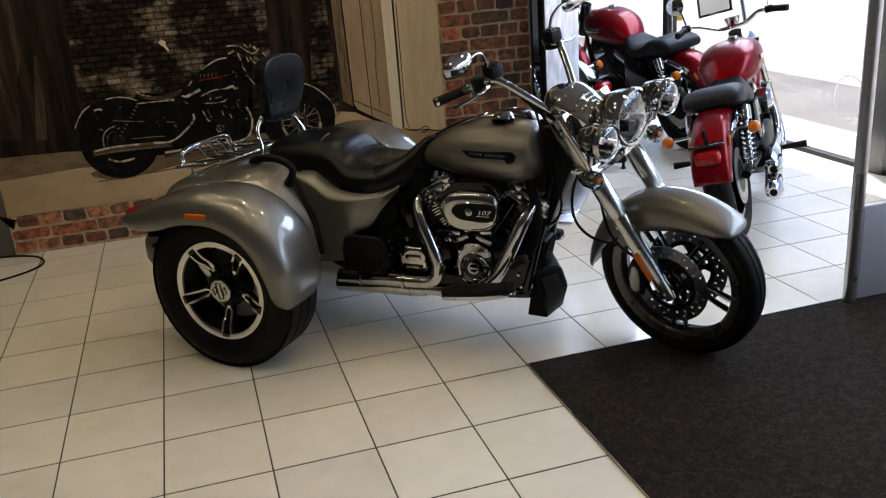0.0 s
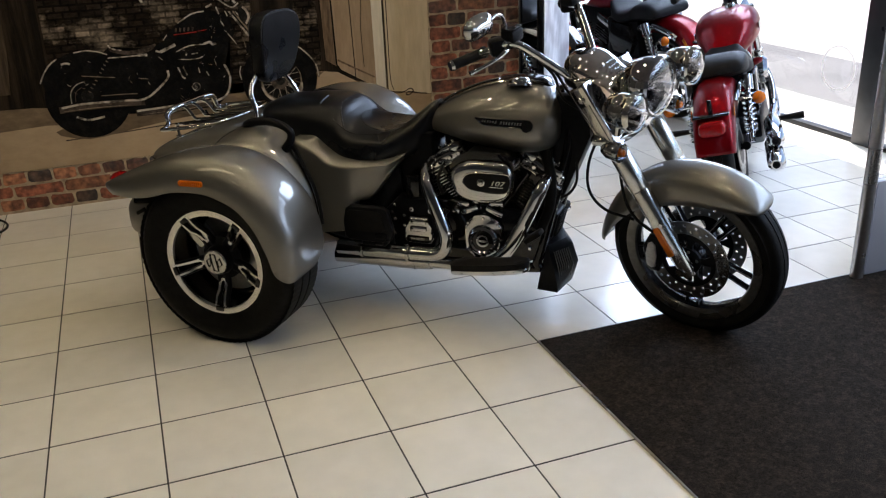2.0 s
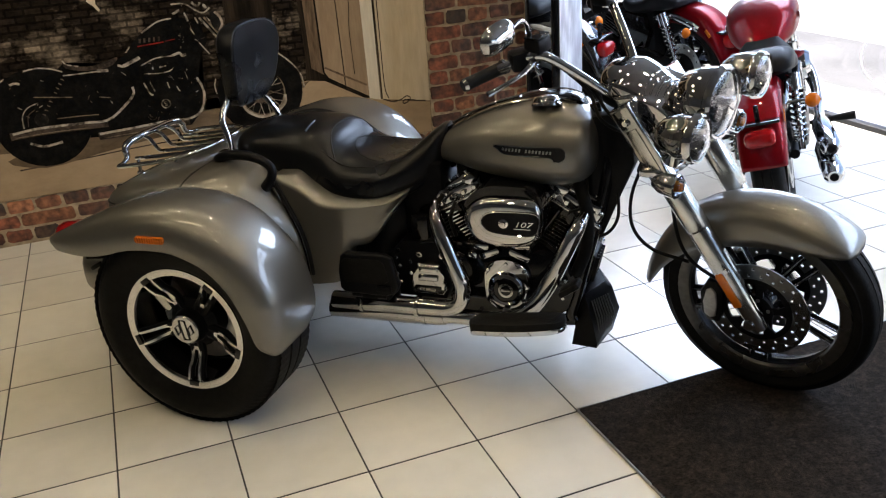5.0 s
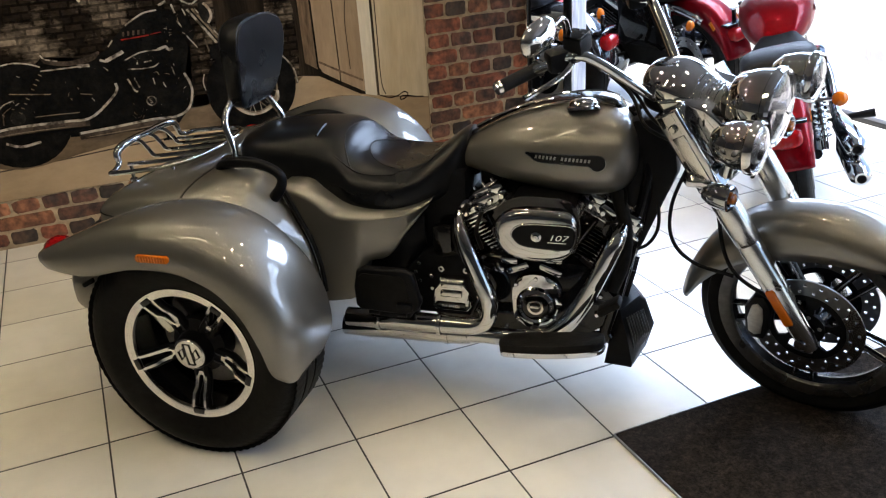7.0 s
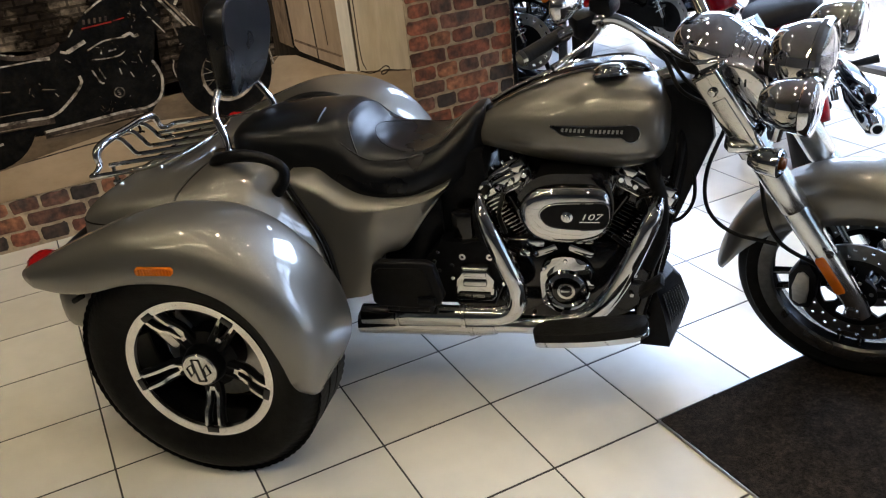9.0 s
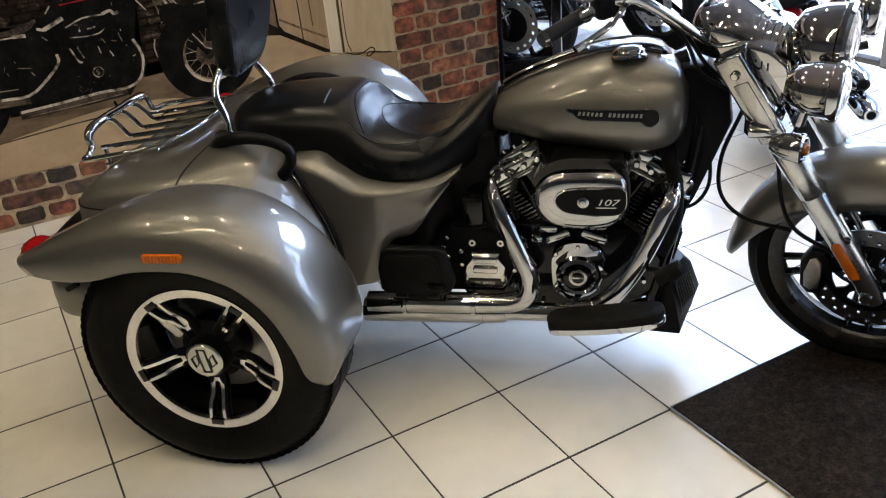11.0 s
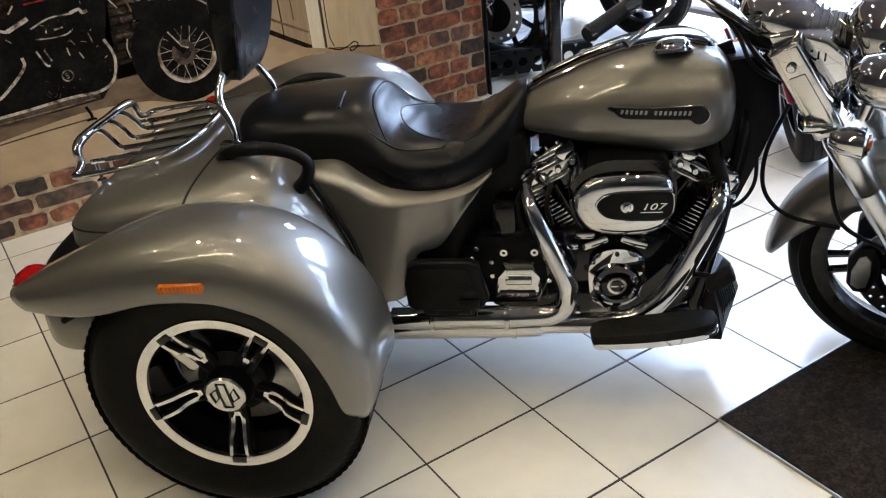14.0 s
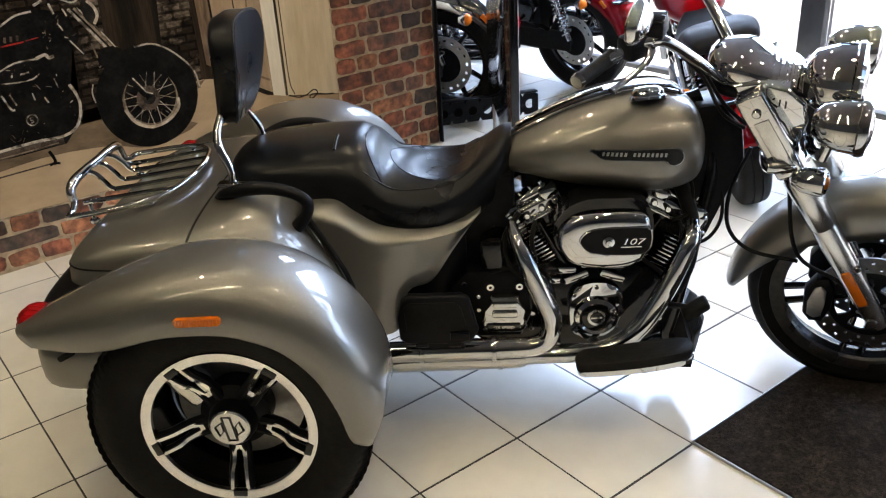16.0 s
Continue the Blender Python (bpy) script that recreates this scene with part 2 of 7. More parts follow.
def plate(outline, d0, d1, bevel=0.002, axis="y", bm=None, round_steps=0, segs=2):
    """An outline of (x, z) extruded along an axis between d0 and d1, edges eased."""
    o = curve(outline, round_steps, True) if round_steps else np.array(outline, float)
    put = {"y": lambda a, b, d: (a, d, b), "x": lambda a, b, d: (d, a, b), "z": lambda a, b, d: (a, b, d)}[axis]
    b2 = bmesh.new()
    lo = [b2.verts.new(put(a, b, d0)) for a, b in o]
    hi = [b2.verts.new(put(a, b, d1)) for a, b in o]
    n = len(o)
    f1, f2 = b2.faces.new(lo), b2.faces.new(hi)
    for i in range(n):
        b2.faces.new((lo[i], lo[(i + 1) % n], hi[(i + 1) % n], hi[i]))
    if bevel:
        e = list({*f1.edges, *f2.edges})
        bmesh.ops.bevel(b2, geom=e, offset=bevel, segments=segs, affect="EDGES", profile=0.5)
    return merge(b2, bm)


def ring(x, w, lo, hi, n=2.5, m=32, y=0.0, mid=0.5, shear=0.0):
    """A superellipse across the length of a body: half width w, from lo to hi."""
    zc = lo + (hi - lo) * mid
    out = []
    for a in np.linspace(0, 2 * math.pi, m, endpoint=False):
        c, s = math.cos(a), math.sin(a)
        yy = w * math.copysign(abs(c) ** (2 / n), c)
        zz = math.copysign(abs(s) ** (2 / n), s) * (hi - zc if s > 0 else zc - lo)
        out.append((x + shear * zz, y + yy, zc + zz))
    return out


def body(table, steps=6, n=2.5, m=36, mid=0.5, shear=0.0):
    """A body along x from rows of (x, half width, low, high)."""
    return skin([ring(*q[:4], n=(q[4] if len(q) > 4 else n), m=m, mid=mid, shear=shear) for q in curve(table, steps)])


def text(body_text, size, material, parent, at, name="lettering", depth=0.0006, lean=0.0):
    """Raised letters as a mesh, in the built-in font."""
    cu = bpy.data.curves.new("tmp", "FONT")
    cu.body, cu.size, cu.extrude, cu.align_x, cu.align_y = body_text, size, depth, "CENTER", "CENTER"
    cu.resolution_u, cu.shear = 3, lean
    t = bpy.data.objects.new("tmp", cu)
    scene.collection.objects.link(t)
    me = bpy.data.meshes.new_from_object(t.evaluated_get(bpy.context.evaluated_depsgraph_get()))
    bpy.data.objects.remove(t)
    bpy.data.curves.remove(cu)
    me.name = name
    me.materials.clear()
    me.materials.append(material)
    ob = new(name, me)
    ob.parent, ob.matrix_basis = parent, at
    return ob

# ---- the room: brick wall at y = 2.475, shop front at x = 2.94, floor tiles of 0.33 m ----
WALL_Y, FRONT_X, HEAD = 2.475, 2.94, 2.75
PITCH, PITCH_X = 0.33, 0.3318


def structure(name, bm, material, label, category):
    return tagged(part(name, bm, material), label, category, kind="structure")


floor = structure("floor", block((13.0, 15.0, 0.1), (-3.5, -0.1, -0.0515), 0), GROUT, "dark grout bed under cream glazed floor tiles", "floor")
structure("ceiling", block((9.6, 14.2, 0.1), (-1.8, 0.0, HEAD + 0.05), 0), CEILING, "plain dark painted showroom ceiling", "ceiling")
wall_back = structure("wall_back", block((3.2, 0.2, HEAD), (-0.54, WALL_Y + 0.102, HEAD / 2), 0), MORTAR, "red brick wall with pale mortar joints", "wall")
structure("wall_side", block((4.4, 0.2, HEAD), (-4.34, WALL_Y + 0.108, HEAD / 2), 0), PLASTER, "plain painted showroom wall", "wall")
structure("wall_west", block((0.2, 14.2, HEAD), (-6.5, 0, HEAD / 2), 0), PLASTER, "plain painted showroom wall", "wall")
structure("wall_south", block((9.3, 0.2, HEAD), (-1.75, -7.0, HEAD / 2), 0), PLASTER, "plain painted showroom wall", "wall")
structure("wall_north", block((4.0, 0.2, HEAD), (1.2, 7.0, HEAD / 2), 0), PLASTER, "plain painted showroom wall", "wall")
structure("wall_inner", block((0.2, 4.3, HEAD), (-0.9, 4.8, HEAD / 2), 0), PLASTER, "plain painted showroom wall", "wall")

# dark metal strip that guards the corner of the brick wall
structure("corner_trim", block((0.010, 0.03, HEAD - 0.01), (1.070, WALL_Y - 0.009, HEAD / 2), 0.002), SATIN, "dark metal strip on the brick wall's corner", "trim")

# shop front: sill, head, mullions and glass
structure("window_head", block((0.16, 14.0, 0.16), (FRONT_X, 0.0, HEAD - 0.08), 0.004), FRAME, "dark metal head rail of the shop front", "window frame")
structure("window_sill", block((0.07, 5.5, 0.035), (FRONT_X, 4.2, 0.0125), 0.004), FRAME, "low dark metal sill rail of the shop front", "window frame")
structure("window_sill", block((0.07, 8.3, 0.035), (FRONT_X, -2.73, 0.0125), 0.004), FRAME, "low dark metal sill rail of the shop front", "window frame")
for y, w in ((1.485, 0.14), (3.95, 0.07), (6.0, 0.07), (-1.9, 0.07), (-4.2, 0.07), (-6.5, 0.07)):
    structure("window_mullion", block((0.10, w, HEAD - 0.16), (FRONT_X, y, HEAD / 2 - 0.08), 0.004), FRAME, "dark metal upright of the shop front", "window frame")
for k, (a, b) in enumerate(((1.56, 3.91), (3.99, 5.96), (-1.86, 1.41), (-4.16, -1.94))):
    g = structure("window_%d" % (k + 1), block((0.008, b - a, HEAD - 0.2), (FRONT_X, (a + b) / 2, HEAD / 2 - 0.06), 0), GLASS, "large clear glass pane of the shop front", "window")
    g.visible_shadow = False
tagged(part("window_sticker", lathe([(0.13, 0), (0.142, 0), (0.142, 0.0006), (0.13, 0.0006)], 48, "x", (FRONT_X - 0.006, 1.78, 0.42), closed=True),
                      STICKER), "pale ring-shaped sticker on the window glass", "sticker")

# outside: pavement, kerb, road and a pale yard to the horizon
structure("ground", block((900, 900, 0.1), (450 + 4.9, 0, -0.14), 0), FAR, "pale sunlit open yard", "ground")
structure("pavement", block((0.5, 40, 0.1), (3.24, 0, -0.055), 0), PAVING, "pale concrete pavement along the shop front", "pavement")
structure("kerb", block((0.1, 40, 0.12), (3.545, 0, -0.062), 0.01), PAVING, "pale concrete kerb", "kerb")
structure("road", block((1.6, 40, 0.1), (4.4, 0, -0.135), 0), ROAD, "grey worn asphalt road", "road")

# clipped hedge across the road, and a small yellow sign on a post
rng = random.Random(11)
bm = bmesh.new()
for _ in range(2600):
    c = Vector((rng.uniform(8.8, 10.2), rng.uniform(19.0, 24.0), -0.09 + 1.35 * rng.random() ** 0.8 + 0.12 * math.sin(rng.random() * 6)))
    u = Vector((rng.uniform(-1, 1), rng.uniform(-1, 1), rng.uniform(-1, 1))).normalized() * rng.uniform(0.04, 0.09)
    v = u.orthogonal().normalized() * rng.uniform(0.02, 0.05)
    bm.faces.new([bm.verts.new(q) for q in (c - u, c + v, c + u, c - v)])
tagged(part("hedge", bm, FOLIAGE), "green leafy hedge beyond the road", "hedge", kind="stuff")
sign = thing("safety_sign", pose(4.6, 6.62, -0.085, 0, 0, 40), "small yellow and black sign on a post by the road", "sign")
part("post", tube([(0, 0, 0), (0, 0, 0.62)], 0.02, 10, smooth=False), FRAME, sign)
part("board", block((0.02, 0.2, 0.24), (-0.03, 0, 0.66), 0.006), SIGN_YELLOW, sign, "yellow board")
part("stripe", block((0.006, 0.07, 0.2), (-0.042, 0, 0.66), 0.001, Matrix.Rotation(radians(25), 4, "X")), RUBBER, sign, "black slanting stripe")

# entrance mat with its thin metal edge
entrance_mat = thing("entrance_mat", pose(0, 0, 0), "dark brown coir entrance mat set in the tiles", "mat")
part("mat_field", block((2.6, 3.2, 0.012), (1.303, -1.603, 0.004), 0.004), MAT, entrance_mat)
part("edge_strip", block((0.003, 3.2, 0.0105), (-0.0005, -1.6, 0.003), 0.001), ALUMINIUM, entrance_mat, "thin aluminium edge strip")
part("edge_strip", block((2.6, 0.003, 0.0105), (1.3, 0.0005, 0.003), 0.001), ALUMINIUM, entrance_mat, "thin aluminium edge strip")

# door leaf standing open: round stile, grey lower panel
door = thing("door_1", pose(1.42, -0.035, 0.0), "open glass door with a round aluminium stile and grey lower panel", "door", kind="structure")
part("stile", tube([(0, 0, 0.012), (0, 0, 2.2)], 0.026, 20, smooth=False), ALUMINIUM, door, "round aluminium stile")
part("lower_panel", block((0.9, 0.02, 0.40), (0.48, 0, 0.215), 0.003), GREY_PANEL, door, "plain grey lower panel")
part("pane", block((0.9, 0.008, 1.75), (0.48, 0, 1.3), 0), GLASS, door).visible_shadow = False

# free-standing display board, seen almost edge on: white printed face and black back
board = thing("display_board", pose(1.012, 1.898, 0, 0, 0, 55), "tall display board, white printed face and glossy black back", "display board")
part("frame", block((1.0, 0.036, 1.75), (0, 0, 1.125), 0.006), BLACK, board, "glossy black board with metal edges")
part("printed_face", block((0.97, 0.004, 1.71), (0, -0.019, 1.125), 0.001), mat("printed_poster", (0.66, 0.66, 0.68), 0.3, 0.0, 0.3, 9, second=(0.36, 0.35, 0.37), second_scale=4), board, "pale poster with grey blotches")
part("foot", block((0.9, 0.26, 0.016), (0, 0, 0.008), 0.006), ALUMINIUM, board, "flat grey metal foot")
for s in (-1, 1):
    part("leg", tube([(s * 0.36, 0, 0.012), (s * 0.36, 0, 0.26)], 0.014, 12, smooth=False), ALUMINIUM, board, "grey metal leg")

# ceiling lamps: recessed spots in rows and one strip light
spot = thing("downlight", pose(1.05, 1.3, HEAD), "small round recessed ceiling spot, switched on", "ceiling light", "ceiling spots")
part("rim", lathe([(0.042, -0.006), (0.054, -0.006), (0.056, 0.0), (0.042, 0.004)], 20, "z", closed=True), ALLOY, spot)
part("lamp", disc(0.038, -0.003, 0.001, 0.001, 20, "z"), DOWNLIGHT, spot)
for i in range(4):
    for j in range(3):
        if (i, j) != (0, 0):
            copy_thing(spot, pose(1.05 - i * 1.15 + 0.12 * (j % 2), 1.3 - j * 1.25, HEAD))
for x, y in ((-1.75, 0.05), (-3.25, 0.02)):
    strip = thing("strip_light", pose(x, y, HEAD - 0.04, 0, 0, 1), "long fluorescent strip light on the ceiling, switched on", "ceiling light")
    part("tray", block((1.25, 0.09, 0.04), (0, 0, 0.02), 0.006), CEILING, strip)
    part("tube", tube([(-0.6, 0, -0.012), (0.6, 0, -0.012)], 0.03, 12, smooth=False), TUBE, strip)

# black flex lying on the floor by the brick wall
tagged(part("power_cable", tube([(-2.5, 1.95, 0.006), (-2.17, 2.04, 0.006), (-2.0, 2.16, 0.006), (-1.97, 2.28, 0.006), (-2.04, 2.40, 0.006), (-2.2, 2.47, 0.006), (-2.45, 2.48, 0.006)], 0.006, 8), RUBBER),
              "thin black power cable lying in a loop on the tiles", "cable")

# ---- the trike: x forward from the rear axle, y to its left, z up ----
TRIKE = pose(-0.653, 0.938, 0, 0, 0, -40.5)
trike = thing("motor_trike", TRIKE, "pewter grey three-wheeled motorcycle with chrome trim, parked on the tiles", "trike")
MIRROR = Matrix.Diagonal((1, -1, 1, 1))


def both(make):
    """The same shape on the right and, mirrored, on the left."""
    for side in (1, -1):
        bm = make()
        if side < 0:
            bm.transform(MIRROR)
        yield bm


def tyre_bm(r, rim, half, crown=0.35, blocks=0):
    """A tyre turned about y, with a grooved tread and, if asked, notched shoulder blocks."""
    prof = [(rim - 0.006, -half * 0.72), (rim + 0.01, -half * 0.86), (rim + (r - rim) * 0.45, -half), (r - 0.03, -half * 0.93), (r - 0.008, -half * 0.72), (r, -half * crown)]
    prof = [tuple(q) for q in curve(prof, 4)]
    grooves = [(r - 0.0005, -half * 0.30), (r - 0.006, -half * 0.28), (r - 0.006, -half * 0.22), (r, -half * 0.2)]
    left = [(a, -b) for a, b in reversed(prof)]
    g2 = [(a, -b) for a, b in reversed(grooves)]
    bm = lathe(prof + grooves + g2 + left, blocks * 3 if blocks else 64)
    if blocks:
        for v in bm.verts:
            k = round(math.atan2(v.co.z, v.co.x) / (2 * math.pi) * blocks * 3) % 3
            if k == 0 and math.hypot(v.co.x, v.co.z) > r - 0.024 and abs(v.co.y) > half * 0.4:
                v.co *= Vector((1 - 0.0026 / r, 1, 1 - 0.0026 / r))
    return bm


def rear_wheel(side):
    """side -1: right. The outer face points away from the trike."""
    flip = Matrix.Diagonal((1, 1 if side < 0 else -1, 1, 1))

    def p(name, bm, material, parent, label="", at=None):
        bm.transform(flip)
        return part(name, bm, material, parent, label, at)

    w = p("rear_wheel", lathe([(0.190, 0.09), (0.186, -0.02), (0.186, -0.055), (0.196, -0.075), (0.190, -0.082), (0.180, -0.078), (0.176, -0.05), (0.176, 0.09)], 56, closed=True), BLACK, trike,
          "black cast wheel with machined edges", pose(-0.011, side * 0.530, 0.3245))
    p("tyre", tyre_bm(0.3245, 0.199, 0.109, 0.80, 84), RUBBER, w, "black car-section tyre")
    p("rim_lip", lathe([(0.1775, -0.080), (0.1785, -0.0905), (0.184, -0.0925), (0.2005, -0.0935), (0.2035, -0.086), (0.202, -0.074), (0.187, -0.074)], 64, closed=True), MACHINED, w, "machined silver rim lip")
    for k in range(5):
        a = radians(53 + 72 * k)
        u, v = Vector((math.cos(a), 0, math.sin(a))), Vector((-math.sin(a), 0, math.cos(a)))
        # bright machined face of the forked spoke: two legs joined near the hub, stepped outwards
        bm = bmesh.new()
        for s in (-1, 1):
            legs = [(0.083, 0.0), (0.0825, s * 0.006), (0.088, s * 0.0115), (0.122, s * 0.0135), (0.137, s * 0.0165), (0.181, s * 0.0190)]
            rows = []
            q = curve(legs, 2)
            for i, (r, off) in enumerate(q):
                d = (q[min(i + 1, len(q) - 1)] - q[max(i - 1, 0)])
                d = d / (np.linalg.norm(d) + 1e-9)
                deep = float(np.interp(r, (0.083, 0.115, 0.14, 0.18), (-0.052, -0.058, -0.080, -0.0895)))
                c = u * r + v * off + Vector((0, deep, 0))
                side_v = (u * -d[1] + v * d[0]) * float(np.interp(r, (0.083, 0.1, 0.18), (0.0060, 0.0046, 0.0036)))
                rows.append([c - side_v, c + side_v, c + side_v + Vector((0, 0.014, 0)), c - side_v + Vector((0, 0.014, 0))])
            skin(rows, bm)
        p("spoke_edge", bm, MACHINED, w, "machined silver spoke edge")
        bm = bmesh.new()
        for s in (-1, 1):
            q = [u * 0.045 + v * s * 0.012 + Vector((0, -0.040, 0)), u * 0.11 + v * s * 0.0155 + Vector((0, -0.044, 0)), u * 0.150 + v * s * 0.019 + Vector((0, -0.066, 0)), u * 0.196 + v * s * 0.023 + Vector((0, -0.072, 0))]
            tube(q, [0.016, 0.012, 0.011, 0.011], 8, 4, bm)
        p("spoke", bm, SATIN, w)
        m = Matrix.Rotation(-a, 4, "Y") @ Matrix.Translation((0.1835, -0.0895, 0))
        p("rim_notch", block((0.018, 0.010, 0.034), (0, 0, 0), 0.0025, m), BLACK, w)
    p("hub", lathe([(0.0002, -0.086), (0.048, -0.086), (0.052, -0.080), (0.057, -0.055), (0.082, -0.036), (0.080, 0.03), (0.0002, 0.03)], 40), SATIN, w)
    cap = p("hub_cap", lathe([(0.0002, -0.0925), (0.043, -0.0915), (0.0465, -0.088), (0.0465, -0.08), (0.0002, -0.08)], 48), ALLOY, w, "round satin silver hub cap")
    bm = bmesh.new()
    for q in ([(-0.012, 0.026), (0.004, 0.026), (0.012, -0.026), (-0.004, -0.026)], [(-0.027, 0.004), (-0.014, 0.014), (-0.011, -0.004), (-0.02, -0.016)], [(0.027, -0.004), (0.014, -0.014), (0.011, 0.004), (0.02, 0.016)]):
        ring_pts = [(a * 1.2, -0.0929, b * 1.2) for a, b in q]
        tube(ring_pts, 0.0025, 5, 1, bm, smooth=False, closed=True)
    p("emblem", bm, BLACK, cap, "black outlined emblem")
    p("brake_shield", disc(0.172, 0.045, 0.055, 0.003, 40), RUBBER, w, "black inner shield")
    p("brake_disc", lathe([(0.07, 0.02), (0.15, 0.02), (0.15, 0.028), (0.07, 0.028)], 48, closed=True), STEEL, w, "steel brake disc")
    p("caliper", block((0.07, 0.06, 0.12), (-0.10, -0.02, 0.09), 0.015, Matrix.Rotation(radians(-40), 4, "Y")), ALLOY, w, "grey brake caliper")
    return w


for side in (-1, 1):
    rear_wheel(side)
part("rear_axle", tube([(0, -0.5, 0.3245), (0, 0.5, 0.3245)], 0.035, 16, smooth=False), SATIN, trike)

# rear fenders: outer lip, crest and inner edge, from the front foot to the tail
LIP = [(0.300, -0.655, 0.300), (0.284, -0.680, 0.335), (0.266, -0.690, 0.415), (0.228, -0.694, 0.502), (0.170, -0.696, 0.567), (0.110, -0.697, 0.598), (0.040, -0.698, 0.616),
       (-0.075, -0.696, 0.612), (-0.190, -0.688, 0.582), (-0.290, -0.668, 0.566), (-0.390, -0.640, 0.562)]
CREST = [(0.328, -0.605, 0.290), (0.352, -0.595, 0.355), (0.357, -0.588, 0.462), (0.312, -0.584, 0.565), (0.245, -0.580, 0.646), (0.165, -0.577, 0.700), (0.065, -0.575, 0.731),
         (-0.065, -0.575, 0.729), (-0.195, -0.578, 0.695), (-0.330, -0.585, 0.641), (-0.428, -0.592, 0.598)]
INNER = [(0.333, -0.480, 0.297), (0.356, -0.450, 0.36), (0.345, -0.435, 0.45), (0.297, -0.420, 0.538), (0.225, -0.408, 0.605), (0.150, -0.400, 0.650), (0.055, -0.395, 0.672),
         (-0.065, -0.395, 0.672), (-0.190, -0.405, 0.640), (-0.310, -0.430, 0.588), (-0.405, -0.490, 0.560)]


def fender():
    lip, crest, inner = (curve(c, 5) - np.array((0.011, 0, 0)) for c in (LIP, CREST, INNER))
    rows = []
    for a, b, c in zip(lip, crest, inner):
        row = [tuple(a + np.array((0, 0.012, -0.004))), tuple(a + np.array((0, 0.003, -0.004)))]
        for k in range(11):
            t = k / 10 * math.pi / 2
            e = 0.70
            s, q = math.sin(t) ** e, 1 - math.cos(t) ** e
            row.append((a[0] + (b[0] - a[0]) * s, a[1] + (b[1] - a[1]) * q, a[2] + (b[2] - a[2]) * s))
        for k in range(1, 7):
            t = k / 6 * math.pi / 2
            s, q = math.sin(t), 1 - math.cos(t)
            row.append((b[0] + (c[0] - b[0]) * q, b[1] + (c[1] - b[1]) * s, b[2] + (c[2] - b[2]) * q))
        rows.append(row)
    return skin(rows, round_ring=False, caps=False)


for bm in both(fender):
    f = part("rear_fender", bm, PAINT, trike, sharp=60)
    sol = f.modifiers.new("sheet", "SOLIDIFY")
    sol.thickness, sol.offset = 0.005, -1
for side in (-1, 1):
    # red lens that closes the fender's tail
    LENS = [(-0.345, 0.046, 0.550, 0.600), (-0.395, 0.052, 0.536, 0.614), (-0.424, 0.050, 0.531, 0.619), (-0.442, 0.040, 0.538, 0.610), (-0.453, 0.026, 0.553, 0.597), (-0.457, 0.009, 0.566, 0.584)]
    tl = part("tail_lamp", skin([ring(x, w, lo, hi, 2.3, 32, y=side * 0.560) for x, w, lo, hi in curve(LENS, 4)]), RED_LENS, trike, "deep red ribbed tail lamp lens")
    for k in range(7):
        rib = [(x - 0.001, side * 0.560 + (k - 3) / 3.4 * w * 0.93, (lo + hi) / 2 + (hi - lo) / 2 * max(0.05, 1 - abs((k - 3) / 3.4) ** 2.3) ** 0.43 * q) for q in (1, -1) for x, w, lo, hi in (LENS[1:5] if q > 0 else LENS[4:1:-1])]
        part("lens_rib", tube(rib, 0.0022, 6, 2), RED_LENS, tl)
    part("lamp_seat", skin([ring(x, w, lo, hi, 2.4, 28, y=side * 0.560) for x, w, lo, hi in ((-0.33, 0.046, 0.550, 0.600), (-0.390, 0.0545, 0.533, 0.6165), (-0.396, 0.0540, 0.5335, 0.616))]), SATIN, tl, "black seat of the lens")
    part("side_reflector", plate([(-0.053, 0.642), (-0.048, 0.6365), (0.038, 0.6385), (0.044, 0.644), (0.045, 0.653), (0.039, 0.6595), (-0.047, 0.6575), (-0.053, 0.652)], side * 0.690, side * 0.7035, 0.004, segs=3), AMBER, trike, "amber side reflector")
    for k in range(11):
        part("reflector_rib", tube([(-0.045 + 0.0082 * k, side * 0.7036, 0.6405), (-0.045 + 0.0082 * k, side * 0.7036, 0.6555)], 0.0016, 6, 1, smooth=False), AMBER, trike)
    part("bumper_stub", tube([(-0.30, side * 0.50, 0.5), (-0.39, side * 0.54, 0.505)], 0.014, 12, smooth=False), RUBBER, trike, "black rubber bumper end")

# tail body: lid behind the slanting seam, fixed part before it
TAIL = [(-0.441, 0.30, 0.54, 0.622), (-0.434, 0.353, 0.50, 0.650), (-0.394, 0.388, 0.46, 0.674), (-0.31, 0.402, 0.44, 0.697), (-0.20, 0.405, 0.44, 0.715), (-0.1515, 0.403, 0.44, 0.721)]
FRONT = [(-0.1480, 0.403, 0.42, 0.722), (-0.04, 0.400, 0.40, 0.738), (0.06, 0.385, 0.36, 0.727), (0.105, 0.37, 0.34, 0.70), (0.15, 0.345, 0.32, 0.665), (0.195, 0.31, 0.31, 0.62), (0.235, 0.275, 0.31, 0.57)]
part("tail_lid", skin([ring(*q, n=5.0, m=64, mid=0.55, shear=float(np.interp(q[0], (-0.36, -0.1515), (0.15, 0.35)))) for q in curve(TAIL, 5)]), PAINT, trike, "painted boot lid")
part("tail_body", skin([ring(*q, n=float(np.interp(q[0], (-0.14, 0.05), (5.0, 4.0))), m=56, mid=0.55, shear=float(np.interp(q[0], (-0.14, 0.2), (0.35, -0.25)))) for q in curve(FRONT, 5)]), PAINT, trike)
